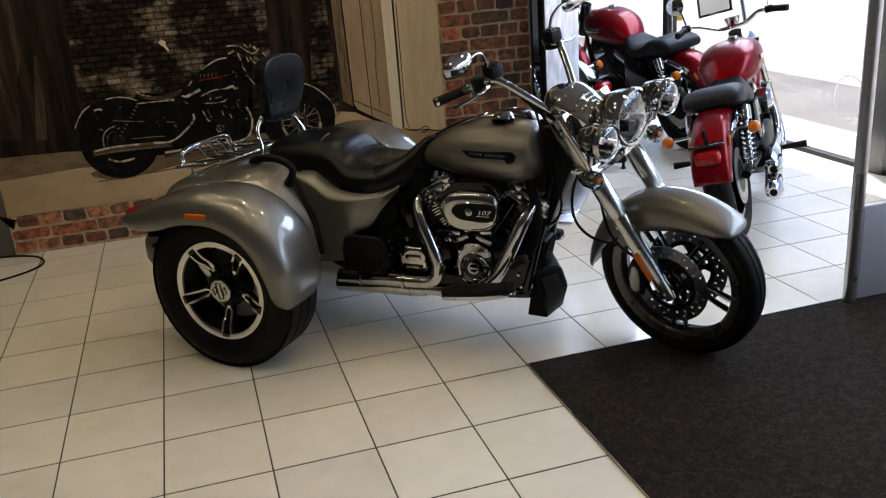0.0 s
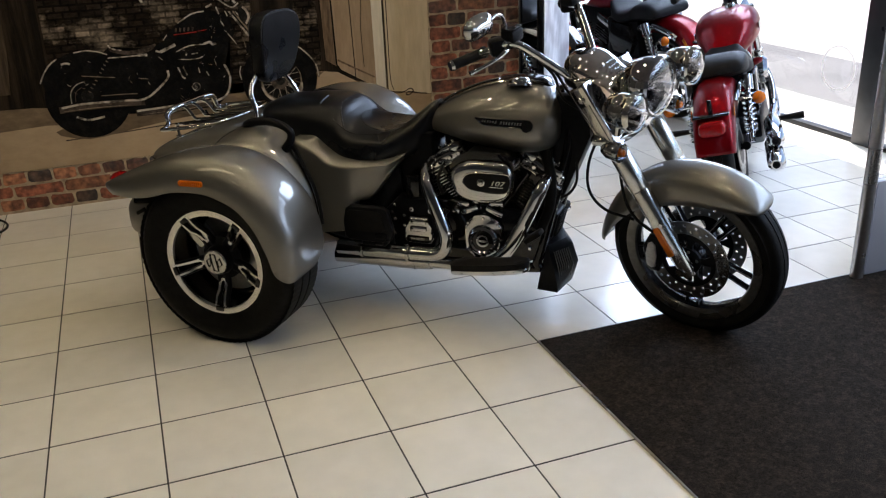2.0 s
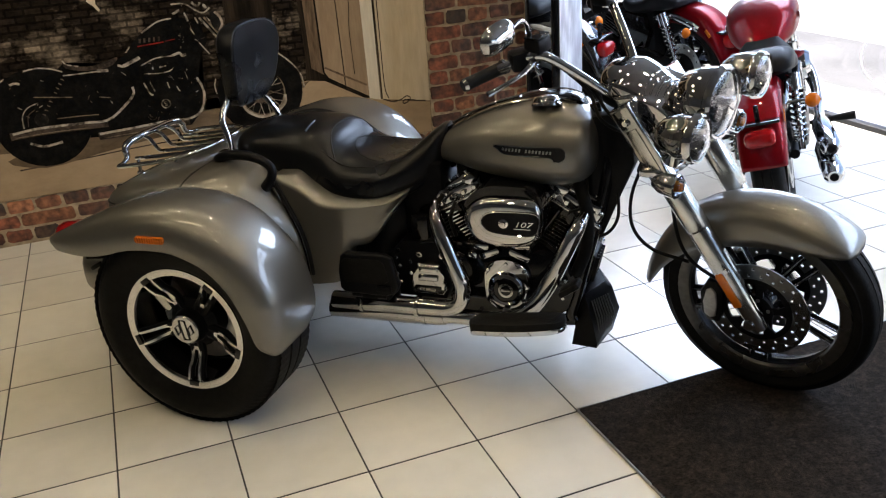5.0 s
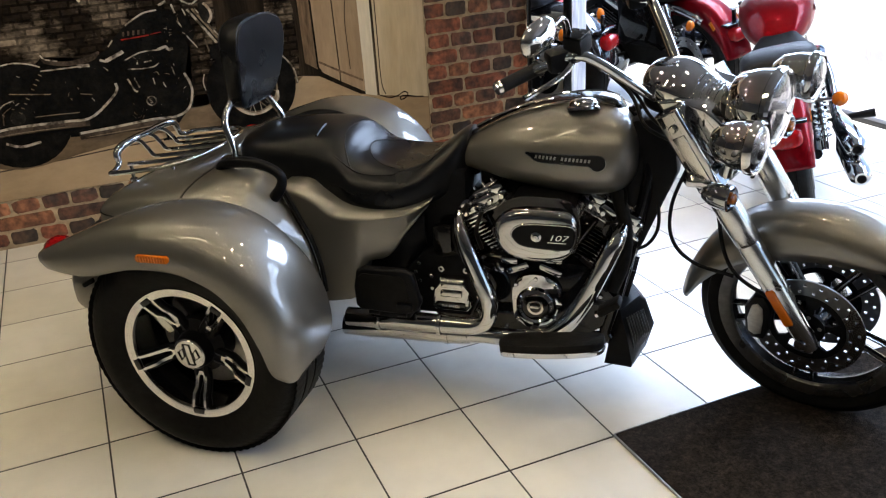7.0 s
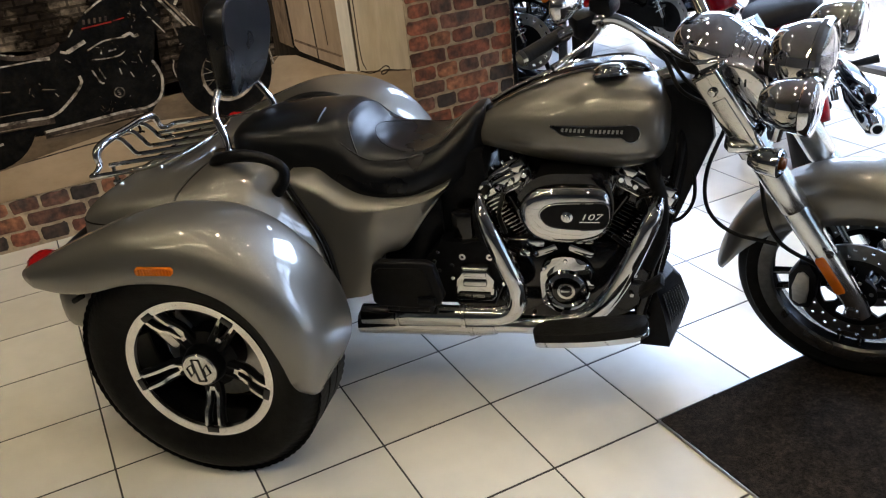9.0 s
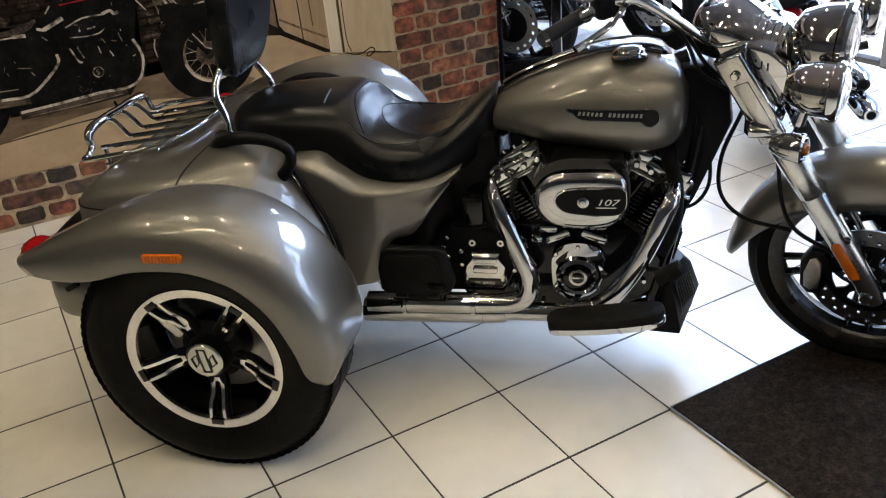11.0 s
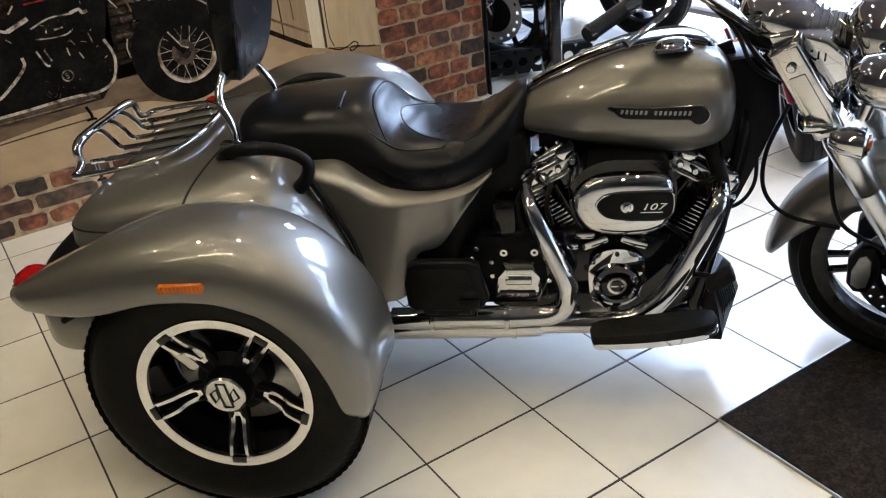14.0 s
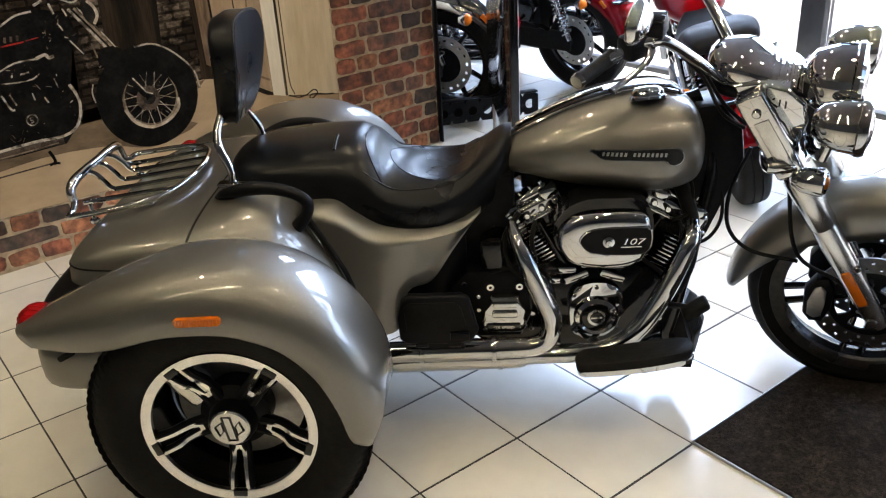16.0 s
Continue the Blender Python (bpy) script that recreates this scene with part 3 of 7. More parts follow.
part("lid_seam", body([(-0.1520, 0.4015, 0.44, 0.7195), (-0.1475, 0.4015, 0.43, 0.7200)], 2, 5.0, 56, 0.55, 0.35), RUBBER, trike, "black rubber lid seal")
part("rear_apron", body([(-0.540, 0.33, 0.34, 0.45), (-0.528, 0.42, 0.298, 0.485), (-0.48, 0.468, 0.278, 0.505), (-0.36, 0.475, 0.28, 0.515), (-0.30, 0.45, 0.32, 0.51)], 4, 3.4, 48), PAINT, trike, "painted lower tail apron")
part("rear_bumper", body([(-0.487, 0.34, 0.505, 0.545), (-0.475, 0.44, 0.495, 0.575), (-0.42, 0.49, 0.49, 0.585), (-0.30, 0.47, 0.49, 0.58)], 4, 3.4, 40), SATIN, trike, "black plastic bumper below the lid")
lid_rows = curve(TAIL, 5)


def lid_side(q, z, out):
    """A point on the lid's side at height z, a hair outside it."""
    x, w, lo, hi = q
    zc = lo + (hi - lo) * 0.55
    dz = z - zc
    return (x + float(np.interp(x, (-0.36, -0.1515), (0.15, 0.35))) * dz, (w + 0.0005) * (1 - abs(dz / (hi - zc)) ** 5.0) ** 0.2 * out, z)


for side in (-1, 1):
    part("lid_edge", tube([lid_side(q, 0.621, side) for q in lid_rows[3:-9]], 0.0022, 6, 1, smooth=False), RUBBER, trike, "black gap under the lid's edge")
for s in (-1, 1):
    part("apron_slot", block((0.050, 0.016, 0.016), (-0.430, s * 0.468, 0.432), 0.006, Matrix.Rotation(radians(-28), 4, "Y")), RUBBER, trike, "dark slot in the apron")
SEAM = [(0.143, -0.252, 0.676), (0.186, -0.264, 0.603), (0.226, -0.275, 0.53), (0.249, -0.283, 0.455), (0.258, -0.288, 0.38)]

# side panel below the seat: a shelf that dips behind the rider, a rounded edge, a flank drawn out to a point under the tank
SHELF = [(0.13, -0.19, 0.690), (0.20, -0.19, 0.692), (0.25, -0.19, 0.660), (0.30, -0.19, 0.634), (0.37, -0.185, 0.624), (0.43, -0.175, 0.621), (0.50, -0.16, 0.626), (0.54, -0.15, 0.634), (0.562, -0.14, 0.642)]
EDGE = [(0.13, -0.245, 0.688), (0.19, -0.25, 0.673), (0.235, -0.25, 0.650), (0.287, -0.248, 0.610), (0.36, -0.242, 0.601), (0.43, -0.23, 0.603), (0.50, -0.21, 0.610), (0.535, -0.19, 0.622), (0.562, -0.165, 0.638)]
HEM = [(0.13, -0.285, 0.36), (0.19, -0.285, 0.35), (0.235, -0.28, 0.345), (0.29, -0.268, 0.345), (0.345, -0.25, 0.36), (0.372, -0.232, 0.455), (0.432, -0.21, 0.474), (0.49, -0.19, 0.55), (0.552, -0.16, 0.625)]


def side_panel():
    rows = []
    for a, b, c in zip(curve(SHELF, 5), curve(EDGE, 5), curve(HEM, 5)):
        row = [a + np.array((0, 0.08, 0.004)), a, a * 0.5 + b * 0.5 + np.array((0, 0, 0.003)), a * 0.2 + b * 0.8 + np.array((0, 0, 0.0045)), b + np.array((0, 0.003, 0.001))]
        for k in (0.02, 0.05, 0.1, 0.25, 0.45, 0.7, 0.92, 1.0):
            row.append(b + (c - b) * k + np.array((0, -0.004 + 0.009 * math.sin(math.pi * k) ** 1.5, 0)))
        row.append(c + np.array((0, 0.012, -0.004)))
        row.append(c + np.array((0, 0.09, 0)))
        rows.append([tuple(q) for q in row])
    return skin(rows, round_ring=False, caps=False)


for bm in both(side_panel):
    part("side_panel", bm, PAINT, trike, "painted panel below the seat", sharp=70)
part("under_seat_cover", body([(0.10, 0.20, 0.36, 0.66), (0.2, 0.19, 0.33, 0.64), (0.42, 0.17, 0.33, 0.60), (0.52, 0.12, 0.45, 0.60)], 3, 5, 24), SATIN, trike, "black inner cover")
for s in (-1, 1):
    part("body_seam", tube([(x, s * -y, z) for x, y, z in SEAM], 0.0065, 8, 6), RUBBER, trike, "black rubber body seam")
    part("seam_trim", tube([(x - 0.010, s * (-y + 0.004), z - 0.002) for x, y, z in SEAM], 0.003, 6, 6), CHROME, trike, "thin bright seam edge")

# seat: high pillion, step, dished rider's part and raised nose
SEAT = [(-0.085, 0.055, 0.735, 0.762), (-0.06, 0.12, 0.712, 0.783), (0.0, 0.155, 0.690, 0.803), (0.09, 0.168, 0.670, 0.814), (0.18, 0.178, 0.648, 0.818), (0.245, 0.188, 0.630, 0.815),
        (0.285, 0.196, 0.618, 0.796), (0.312, 0.202, 0.612, 0.766), (0.34, 0.206, 0.608, 0.742), (0.39, 0.208, 0.605, 0.730), (0.46, 0.198, 0.608, 0.726), (0.52, 0.168, 0.622, 0.736), (0.575, 0.130, 0.645, 0.770), (0.62, 0.095, 0.685, 0.804), (0.645, 0.06, 0.735, 0.812)]
seat_rows = curve(SEAT, 6)


def seat_z(x, y, n=2.7, mid=0.28, lift=0.0):
    """The seat's height over a point, with the rider's part dished."""
    w, lo, hi = (np.interp(x, seat_rows[:, 0], seat_rows[:, k]) for k in (1, 2, 3))
    zc = lo + (hi - lo) * mid
    return zc + (hi - zc) * max(0.0, 1 - abs(y / w) ** n) ** (1 / n) - seat_dip(x, y) + lift


def seat_dip(x, y):
    """The pocket pressed into the seat behind and under the rider."""
    q = ((x - 0.455) / 0.125) ** 2 + (y / 0.125) ** 2
    return 0.014 * (1 - q ** 2) if q < 1 else 0.0


rows = []
for x, w, lo, hi in curve(SEAT, 8):
    zc = lo + (hi - lo) * 0.28
    row = []
    for a in np.linspace(0, 2 * math.pi, 64, endpoint=False):
        c, q = math.cos(a), math.sin(a)
        n = 2.7 if q > 0 else 2.7 + 6.3 * min(1.0, -q * 1.2) ** 1.5
        row.append((x, w * math.copysign(abs(c) ** (2 / n), c), zc + math.copysign(abs(q) ** (2 / n), q) * (hi - zc if q > 0 else zc - lo + 0.02)))
    rows.append(row)
bm = skin(rows)
for v in bm.verts:
    if v.co.z > 0.69:
        v.co.z -= seat_dip(v.co.x, v.co.y)
seat = part("seat", bm, LEATHER, trike, "black leather two-up seat with stitched step", sharp=85)
part("seat_stitch", tube([(x, y, seat_z(x, y)) for x, y in [(0.27 + 0.35 * abs(k / 10) ** 3 * 0.14, 0.0168 * k) for k in range(-10, 11)]], 0.002, 6, 2), LEATHER, seat, "raised seam across the step")
for s in (-1, 1):
    part("seat_stitch", tube([(x, s * y, seat_z(x, y)) for x, y in ((0.276, 0.168), (0.305, 0.172), (0.35, 0.172), (0.41, 0.165), (0.47, 0.15), (0.52, 0.125), (0.56, 0.09))], 0.002, 6, 6), LEATHER, seat, "raised seam")
part("seat_stitch", tube([(0.455 + 0.128 * math.cos(a), 0.128 * math.sin(a), seat_z(0.455 + 0.128 * math.cos(a), 0.128 * math.sin(a))) for a in np.linspace(radians(95), radians(265), 20)], 0.0011, 6, 1), LEATHER, seat, "seam behind the rider's pocket")
part("seat_strap_slot", tube([(0.20, y, seat_z(0.2, y, lift=0.001)) for y in (-0.12, -0.10, -0.075, -0.05)], 0.004, 6, 4), LEATHER, seat, "black strap loop")

# backrest pad on its two bent posts
PAD = [(0.866, 0.050), (0.872, 0.085), (0.90, 0.112), (0.95, 0.130), (1.01, 0.142), (1.06, 0.145), (1.10, 0.130), (1.122, 0.095), (1.130, 0.045)]


def pad_ring(x_of, k):
    """The pad's outline, drawn in by k, at the depth that x_of gives for each point."""
    half = curve(PAD, 4)
    loop = [(-w, z) for z, w in half] + [(w, z) for z, w in half[::-1]]
    out = []
    for y, z in loop:
        y, z = y * (1 - k), 1.0 + (z - 1.0) * (1 - k)
        out.append((x_of(y, z), y, z))
    return out


def pad_front(y, z):
    return -0.040 + (z - 0.87) * 0.13 - 0.55 * (z - 1.0) ** 2 + 0.012 * (y / 0.14) ** 2


def pad_back(y, z):
    return pad_front(y, z) - 0.052 - 0.075 * (z - 0.87)


rows = [pad_ring(pad_back, 0.9), pad_ring(pad_back, 0.5), pad_ring(pad_back, 0.12), pad_ring(lambda y, z: pad_back(y, z) + 0.004, 0.04), pad_ring(lambda y, z: pad_back(y, z) + 0.014, 0.0),
        pad_ring(lambda y, z: pad_front(y, z) - 0.009, 0.0), pad_ring(lambda y, z: pad_front(y, z) - 0.003, 0.008), pad_ring(lambda y, z: pad_front(y, z) + 0.001, 0.03)]
rows += [pad_ring(lambda y, z: pad_front(y, z) + 0.001, k) for k in (0.15, 0.35, 0.6, 0.9)]
pad = part("backrest", skin(rows), LEATHER, trike, "padded black leather backrest", sharp=50)
part("piping", tube(pad_ring(lambda y, z: pad_front(y, z) - 0.004, -0.004), 0.0024, 6, 1, smooth=False, closed=True), LEATHER, pad, "black piping round the face")
for side in (-1, 1):
    part("backrest_post", tube([(-0.055, side * 0.165, 0.715), (-0.058, side * 0.163, 0.775), (-0.080, side * 0.152, 0.825), (-0.088, side * 0.130, 0.860), (-0.080, side * 0.10, 0.895), (-0.066, side * 0.085, 0.93)], 0.0105, 12, 6), CHROME, trike, "bent chrome post")
    part("post_foot", block((0.10, 0.034, 0.012), (-0.045, side * 0.166, 0.738), 0.005), CHROME, trike, "chrome fixing foot")

# luggage rack: outer frame with an arched front, long bars whose tails rise to the broad rear guard
def rack_z(x):
    return 0.692 + (x + 0.46) * 0.135


HALF = [(-0.19, 0.0), (-0.197, 0.09), (-0.218, 0.155), (-0.262, 0.205), (-0.33, 0.228), (-0.41, 0.234), (-0.462, 0.234), (-0.47, 0.20)]
fr = [(x, -y, rack_z(x)) for x, y in HALF[::-1]] + [(x, y, rack_z(x)) for x, y in HALF[1:]]
part("rack_frame", tube(fr, 0.0075, 10, 5), CHROME, trike, "chrome luggage rack frame")
for k in range(5):
    y = -0.14 + k * 0.07
    front_x = -0.192 - 0.9 * (abs(y) / 0.155) ** 3 * 0.026
    low = [(x, y, rack_z(x)) for x in (front_x, -0.30, -0.385)]
    if abs(y) < 0.1:
        low += [(-0.415, y, rack_z(-0.415) + 0.004), (-0.432, y, 0.722), (-0.452, y * 0.96, 0.742), (-0.47, y * 0.94, 0.748)]
    else:
        low += [(-0.43, y, rack_z(-0.43)), (-0.465, y, rack_z(-0.465))]
    part("rack_bar", tube(low, 0.0068, 8, 5), CHROME, trike)
gd = [(-0.47, -0.205, rack_z(-0.47)), (-0.474, -0.172, 0.703), (-0.48, -0.165, 0.732), (-0.478, -0.14, 0.75), (-0.475, -0.07, 0.757), (-0.474, 0, 0.757)]
part("rack_guard", tube(gd + [(x, -y, z) for x, y, z in gd[-2::-1]], [0.007, 0.009, 0.012, 0.013, 0.012, 0.011, 0.012, 0.013, 0.012, 0.009, 0.007], 12, 5), CHROME, trike, "broad raised chrome rear guard")
for side in (-1, 1):
    for x, y in ((-0.44, 0.16), (-0.27, 0.18)):
        part("rack_stay", tube([(x, side * y, rack_z(x)), (x + 0.006, side * (y + 0.006), rack_z(x) - 0.045)], 0.006, 8, smooth=False), CHROME, trike)
        part("stay_foot", disc(0.013, rack_z(x) - 0.05, rack_z(x) - 0.038, 0.003, 16, "z", (x + 0.006, side * (y + 0.006), 0)), CHROME, trike)
    part("grab_handle", tube([(-0.085, side * 0.225, 0.727), (-0.055, side * 0.24, 0.742), (0.0, side * 0.256, 0.757), (0.06, side * 0.263, 0.760), (0.115, side * 0.266, 0.748), (0.147, side * 0.267, 0.724), (0.143, side * 0.268, 0.692), (0.118, side * 0.267, 0.660), (0.106, side * 0.265, 0.646)],
                              [0.005, 0.014, 0.0165, 0.0155, 0.0145, 0.0145, 0.0155, 0.017, 0.012], 14, 6), SATIN, trike, "black plastic grab handle")

# tank, dash console and filler cap
TANK = [(0.604, 0.028, 0.703, 0.738), (0.632, 0.066, 0.696, 0.776), (0.70, 0.106, 0.684, 0.819), (0.78, 0.14, 0.666, 0.858), (0.87, 0.163, 0.652, 0.888), (0.96, 0.180, 0.641, 0.905), (1.035, 0.186, 0.645, 0.899), (1.094, 0.168, 0.664, 0.873), (1.121, 0.118, 0.699, 0.836), (1.131, 0.045, 0.742, 0.80)]
tank = part("fuel_tank", body(TANK, 6, 2.35, 48, 0.46), PAINT, trike)
tank_rows = curve(TANK, 6)


def tank_side(x, z, lift=0.001):
    """The tank's right flank at x and z."""
    w, lo, hi = (np.interp(x, tank_rows[:, 0], tank_rows[:, k]) for k in (1, 2, 3))
    zc = lo + (hi - lo) * 0.46
    h = hi - zc if z > zc else zc - lo
    return Vector((x, -w * max(0.0, 1 - abs((z - zc) / h) ** 2.35) ** (1 / 2.35) - lift, z))


def tank_patch(name, outline, material, parent, lift, label=""):
    bm = bmesh.new()
    top = [bm.verts.new(tank_side(x, z, lift)) for x, z in outline]
    low = [bm.verts.new(tank_side(x, z, -0.001)) for x, z in outline]
    bm.faces.new(top)
    for i in range(len(top)):
        j = (i + 1) % len(top)
        bm.faces.new((top[i], top[j], low[j], low[i]))
    bmesh.ops.triangulate(bm, faces=[f for f in bm.faces if len(f.verts) > 4])
    return part(name, bm, material, parent, label)


BADGE = [(0.835, 0.789), (0.848, 0.779), (0.870, 0.7665), (0.93, 0.7665), (0.99, 0.7665), (1.012, 0.766), (1.020, 0.757), (1.035, 0.753), (1.050, 0.761), (1.055, 0.775), (1.049, 0.789), (1.035, 0.796), (1.0, 0.7955), (0.95, 0.793), (0.90, 0.791)]
badge = tank_patch("tank_badge", [tuple(q) for q in curve(BADGE, 3, True)], BLACK, tank, 0.003, "long dark badge with a bright rim and plain bars")
part("badge_rim", tube([tuple(tank_side(x, z, 0.003)) for x, z in curve(BADGE, 3, True)], 0.0019, 6, 1, smooth=False, closed=True), CHROME, badge)
for k in range(15):
    x = 0.862 + k * 0.0104
    if k != 6:
        tank_patch("badge_bar", [(x, 0.776), (x + 0.0058, 0.776), (x + 0.0078, 0.7855), (x + 0.002, 0.7855)], ALLOY, badge, 0.0042)
part("console", body([(0.645, 0.018, 0.76, 0.799), (0.70, 0.034, 0.79, 0.829), (0.80, 0.045, 0.84, 0.874), (0.90, 0.05, 0.87, 0.903), (1.0, 0.052, 0.88, 0.914), (1.06, 0.046, 0.86, 0.905), (1.085, 0.02, 0.85, 0.88)], 5, 3.0, 28), BLACK, tank, "black dash console along the tank")
for s in (-1, 1):
    part("console_trim", tube([(0.648, s * 0.02, 0.788), (0.70, s * 0.036, 0.822), (0.80, s * 0.048, 0.868), (0.90, s * 0.054, 0.897), (1.0, s * 0.056, 0.908), (1.06, s * 0.05, 0.896)], 0.0042, 8, 5), CHROME, tank, "bright console trim")
part("console_strip", tube([(0.66, 0, 0.812), (0.72, 0, 0.844), (0.80, 0, 0.877), (0.88, 0, 0.900)], 0.009, 10, 5, flat=0.5), CHROME, tank, "bright centre strip")
part("filler_cap", lathe([(0.0002, 0.024), (0.018, 0.0235), (0.032, 0.019), (0.039, 0.010), (0.040, 0.002), (0.046, -0.002), (0.046, -0.008), (0.0002, -0.006)], 32, "z"), CHROME, tank, "chrome filler cap", pose(0.98, -0.085, 0.899, -14, 0, 0) @ pose(0, 0, 0, 0, -4, 0))

# ---- engine and running gear ----
engine = part("crankcase", plate([(0.50, 0.30), (0.54, 0.24), (0.64, 0.205), (0.98, 0.205), (1.06, 0.26), (1.08, 0.36), (1.0, 0.45), (0.86, 0.47), (0.70, 0.46), (0.60, 0.46), (0.52, 0.42)], -0.13, 0.16, 0.02), BLACK, trike, "gloss black crankcase")
part("gearbox", plate([(0.46, 0.30), (0.50, 0.27), (0.66, 0.27), (0.69, 0.34), (0.685, 0.43), (0.64, 0.47), (0.52, 0.47), (0.47, 0.42)], -0.165, 0.14, 0.015), SATIN, engine)
CRANK = Vector((0.866, 0, 0.31))


def along(angle, d, off=0.0, y=0.0):
    """A point d up a cylinder that leans by angle from upright, off across it."""
    a, d = radians(angle), d * 0.955
    return CRANK + Vector((math.sin(a) * d + math.cos(a) * off, y, math.cos(a) * d - math.sin(a) * off))


for angle, ahead in ((-29, 0.0), (29, 0.03)):
    turn = Matrix.Rotation(radians(angle), 4, "Y")
    bm = tube([along(angle, 0.12), along(angle, 0.34)], 0.062, 24, smooth=False)
    cyl = part("cylinder", bm, BLACK, engine, "black cylinder with bright fin edges")
    for k in range(13):
        part("fin", block((0.185 + ahead * 0.5, 0.20, 0.005), tuple(along(angle, 0.178 + k * 0.0122, math.copysign(0.012, angle) + ahead * 0.6)), 0.002, turn, segs=1), BLACK, cyl)
        part("fin_edge", block((0.036, 0.002, 0.0036), tuple(along(angle, 0.178 + k * 0.0122, -0.028 - 0.0022 * k if angle < 0 else 0.066 + 0.0012 * k, -0.1005)), 0, turn), MACHINED, cyl)
    part("cylinder_head", block((0.165 + ahead, 0.20, 0.05), tuple(along(angle, 0.325, ahead)), 0.012, turn), BLACK, engine)
    rb = part("rocker_cover", block((0.16 + ahead, 0.21, 0.045), tuple(along(angle, 0.362, ahead)), 0.014, turn, segs=3), CHROME, engine, "chrome rocker cover")
    part("rocker_top", block((0.12 + ahead, 0.17, 0.03), tuple(along(angle, 0.392, ahead)), 0.013, turn, segs=3), CHROME, rb)
    for s in (-1, -0.35, 0.35, 1):
        part("rocker_bolt", disc(0.0085, -0.118, -0.104, 0.002, 12, "y", tuple(along(angle, 0.360, s * 0.062 + ahead))), CHROME, rb)
        part("rocker_bolt", tube([along(angle, 0.405, s * 0.045 + ahead, -0.07), along(angle, 0.416, s * 0.045 + ahead, -0.07)], 0.007, 10, smooth=False), CHROME, rb)
    part("rocker_rail", block((0.172 + ahead, 0.226, 0.008), tuple(along(angle, 0.340, ahead)), 0.003, turn), ALLOY, rb)
    part("rocker_shoulder", block((0.05, 0.05, 0.03), tuple(along(angle, 0.385, 0.055 + ahead, -0.085)), 0.01, turn), CHROME, rb)
    part("rocker_shoulder", block((0.05, 0.05, 0.03), tuple(along(angle, 0.385, ahead - 0.055, -0.085)), 0.01, turn), CHROME, rb)
    part("head_bolt_cover", tube([along(angle, 0.325, 0.05, -0.10), along(angle, 0.325, 0.05, -0.122)], 0.02, 16, smooth=False), BLACK, engine)
    for s in (-0.018, 0.018):
        foot = Vector((0.852 + math.copysign(0.045, angle) + s, -0.125, 0.44))
        part("pushrod_tube", tube([foot, along(angle, 0.33, s * 1.2 - math.copysign(0.02, angle), -0.115)], 0.0095, 12, smooth=False), BLACK, engine, "black pushrod tube")
    part("lifter_block", block((0.07, 0.04, 0.022), (0.852 + math.copysign(0.048, angle), -0.135, 0.438), 0.006, Matrix.Rotation(radians(angle * 0.8), 4, "Y")), CHROME, engine, "chrome lifter block")

# air cleaner: dark back plate, chrome cover with dark recess
AC = [(0.748, 0.600), (0.772, 0.652), (0.826, 0.680), (0.90, 0.682), (0.958, 0.676), (0.984, 0.640), (0.988, 0.585), (0.968, 0.525), (0.925, 0.508), (0.845, 0.510), (0.775, 0.532)]
AC2 = [(0.757, 0.588), (0.775, 0.63), (0.82, 0.652), (0.90, 0.656), (0.962, 0.650), (0.983, 0.62), (0.984, 0.57), (0.965, 0.53), (0.92, 0.513), (0.845, 0.513), (0.785, 0.532)]
AC = [(x + (0.868 - x) * -0.03 - 0.002, z + (0.595 - z) * -0.06 - 0.012) for x, z in AC]
AC2 = [(x + (0.868 - x) * -0.035 - 0.003, z + (0.585 - z) * -0.085 - 0.016) for x, z in AC2]
ac = part("air_cleaner", plate(AC, -0.10, -0.195, 0.012, round_steps=5), BLACK, engine, "black air cleaner body")
dome = curve(AC2, 5, True)
bm = skin([[(0.870 + (x - 0.870) * k, y, 0.569 + (z - 0.569) * k * (1 - 0.25 * (1 - k))) for x, z in dome]
           for k, y in ((1.0, -0.18), (1.0, -0.197), (0.985, -0.206), (0.95, -0.2135), (0.89, -0.2185), (0.80, -0.2215), (0.68, -0.223), (0.5, -0.2232))])
part("cover", bm, CHROME, ac, "domed chrome air cleaner cover", sharp=60)
INSET = [(0.806, 0.574), (0.820, 0.597), (0.852, 0.607), (0.91, 0.609), (0.970, 0.607), (0.982, 0.590), (0.978, 0.552), (0.95, 0.536), (0.878, 0.537), (0.828, 0.546)]
part("cover_inset", plate(INSET, -0.2, -0.2255, 0.002, round_steps=4), SATIN, ac, "black inset")
part("inset_rim", tube([(x, -0.2245, z) for x, z in curve(INSET, 4, True)], 0.0022, 6, 1, smooth=False, closed=True), CHROME, ac)
part("cover_bolt", lathe([(0.0002, -0.211), (0.007, -0.21), (0.0085, -0.205), (0.0145, -0.203), (0.0155, -0.197), (0.0002, -0.197)], 24, "y", (0.876, -0.027, 0.573)), CHROME, ac, "chrome centre bolt")
text("107", 0.024, ALLOY, ac, pose(0.934, -0.2262, 0.571, 90, 0, 0) @ Matrix.Scale(1.5, 4, (1, 0, 0)), "number", 0.0006, 0.28)
part("underline", block((0.05, 0.002, 0.0025), (0.932, -0.2255, 0.5575), 0), ALLOY, ac)

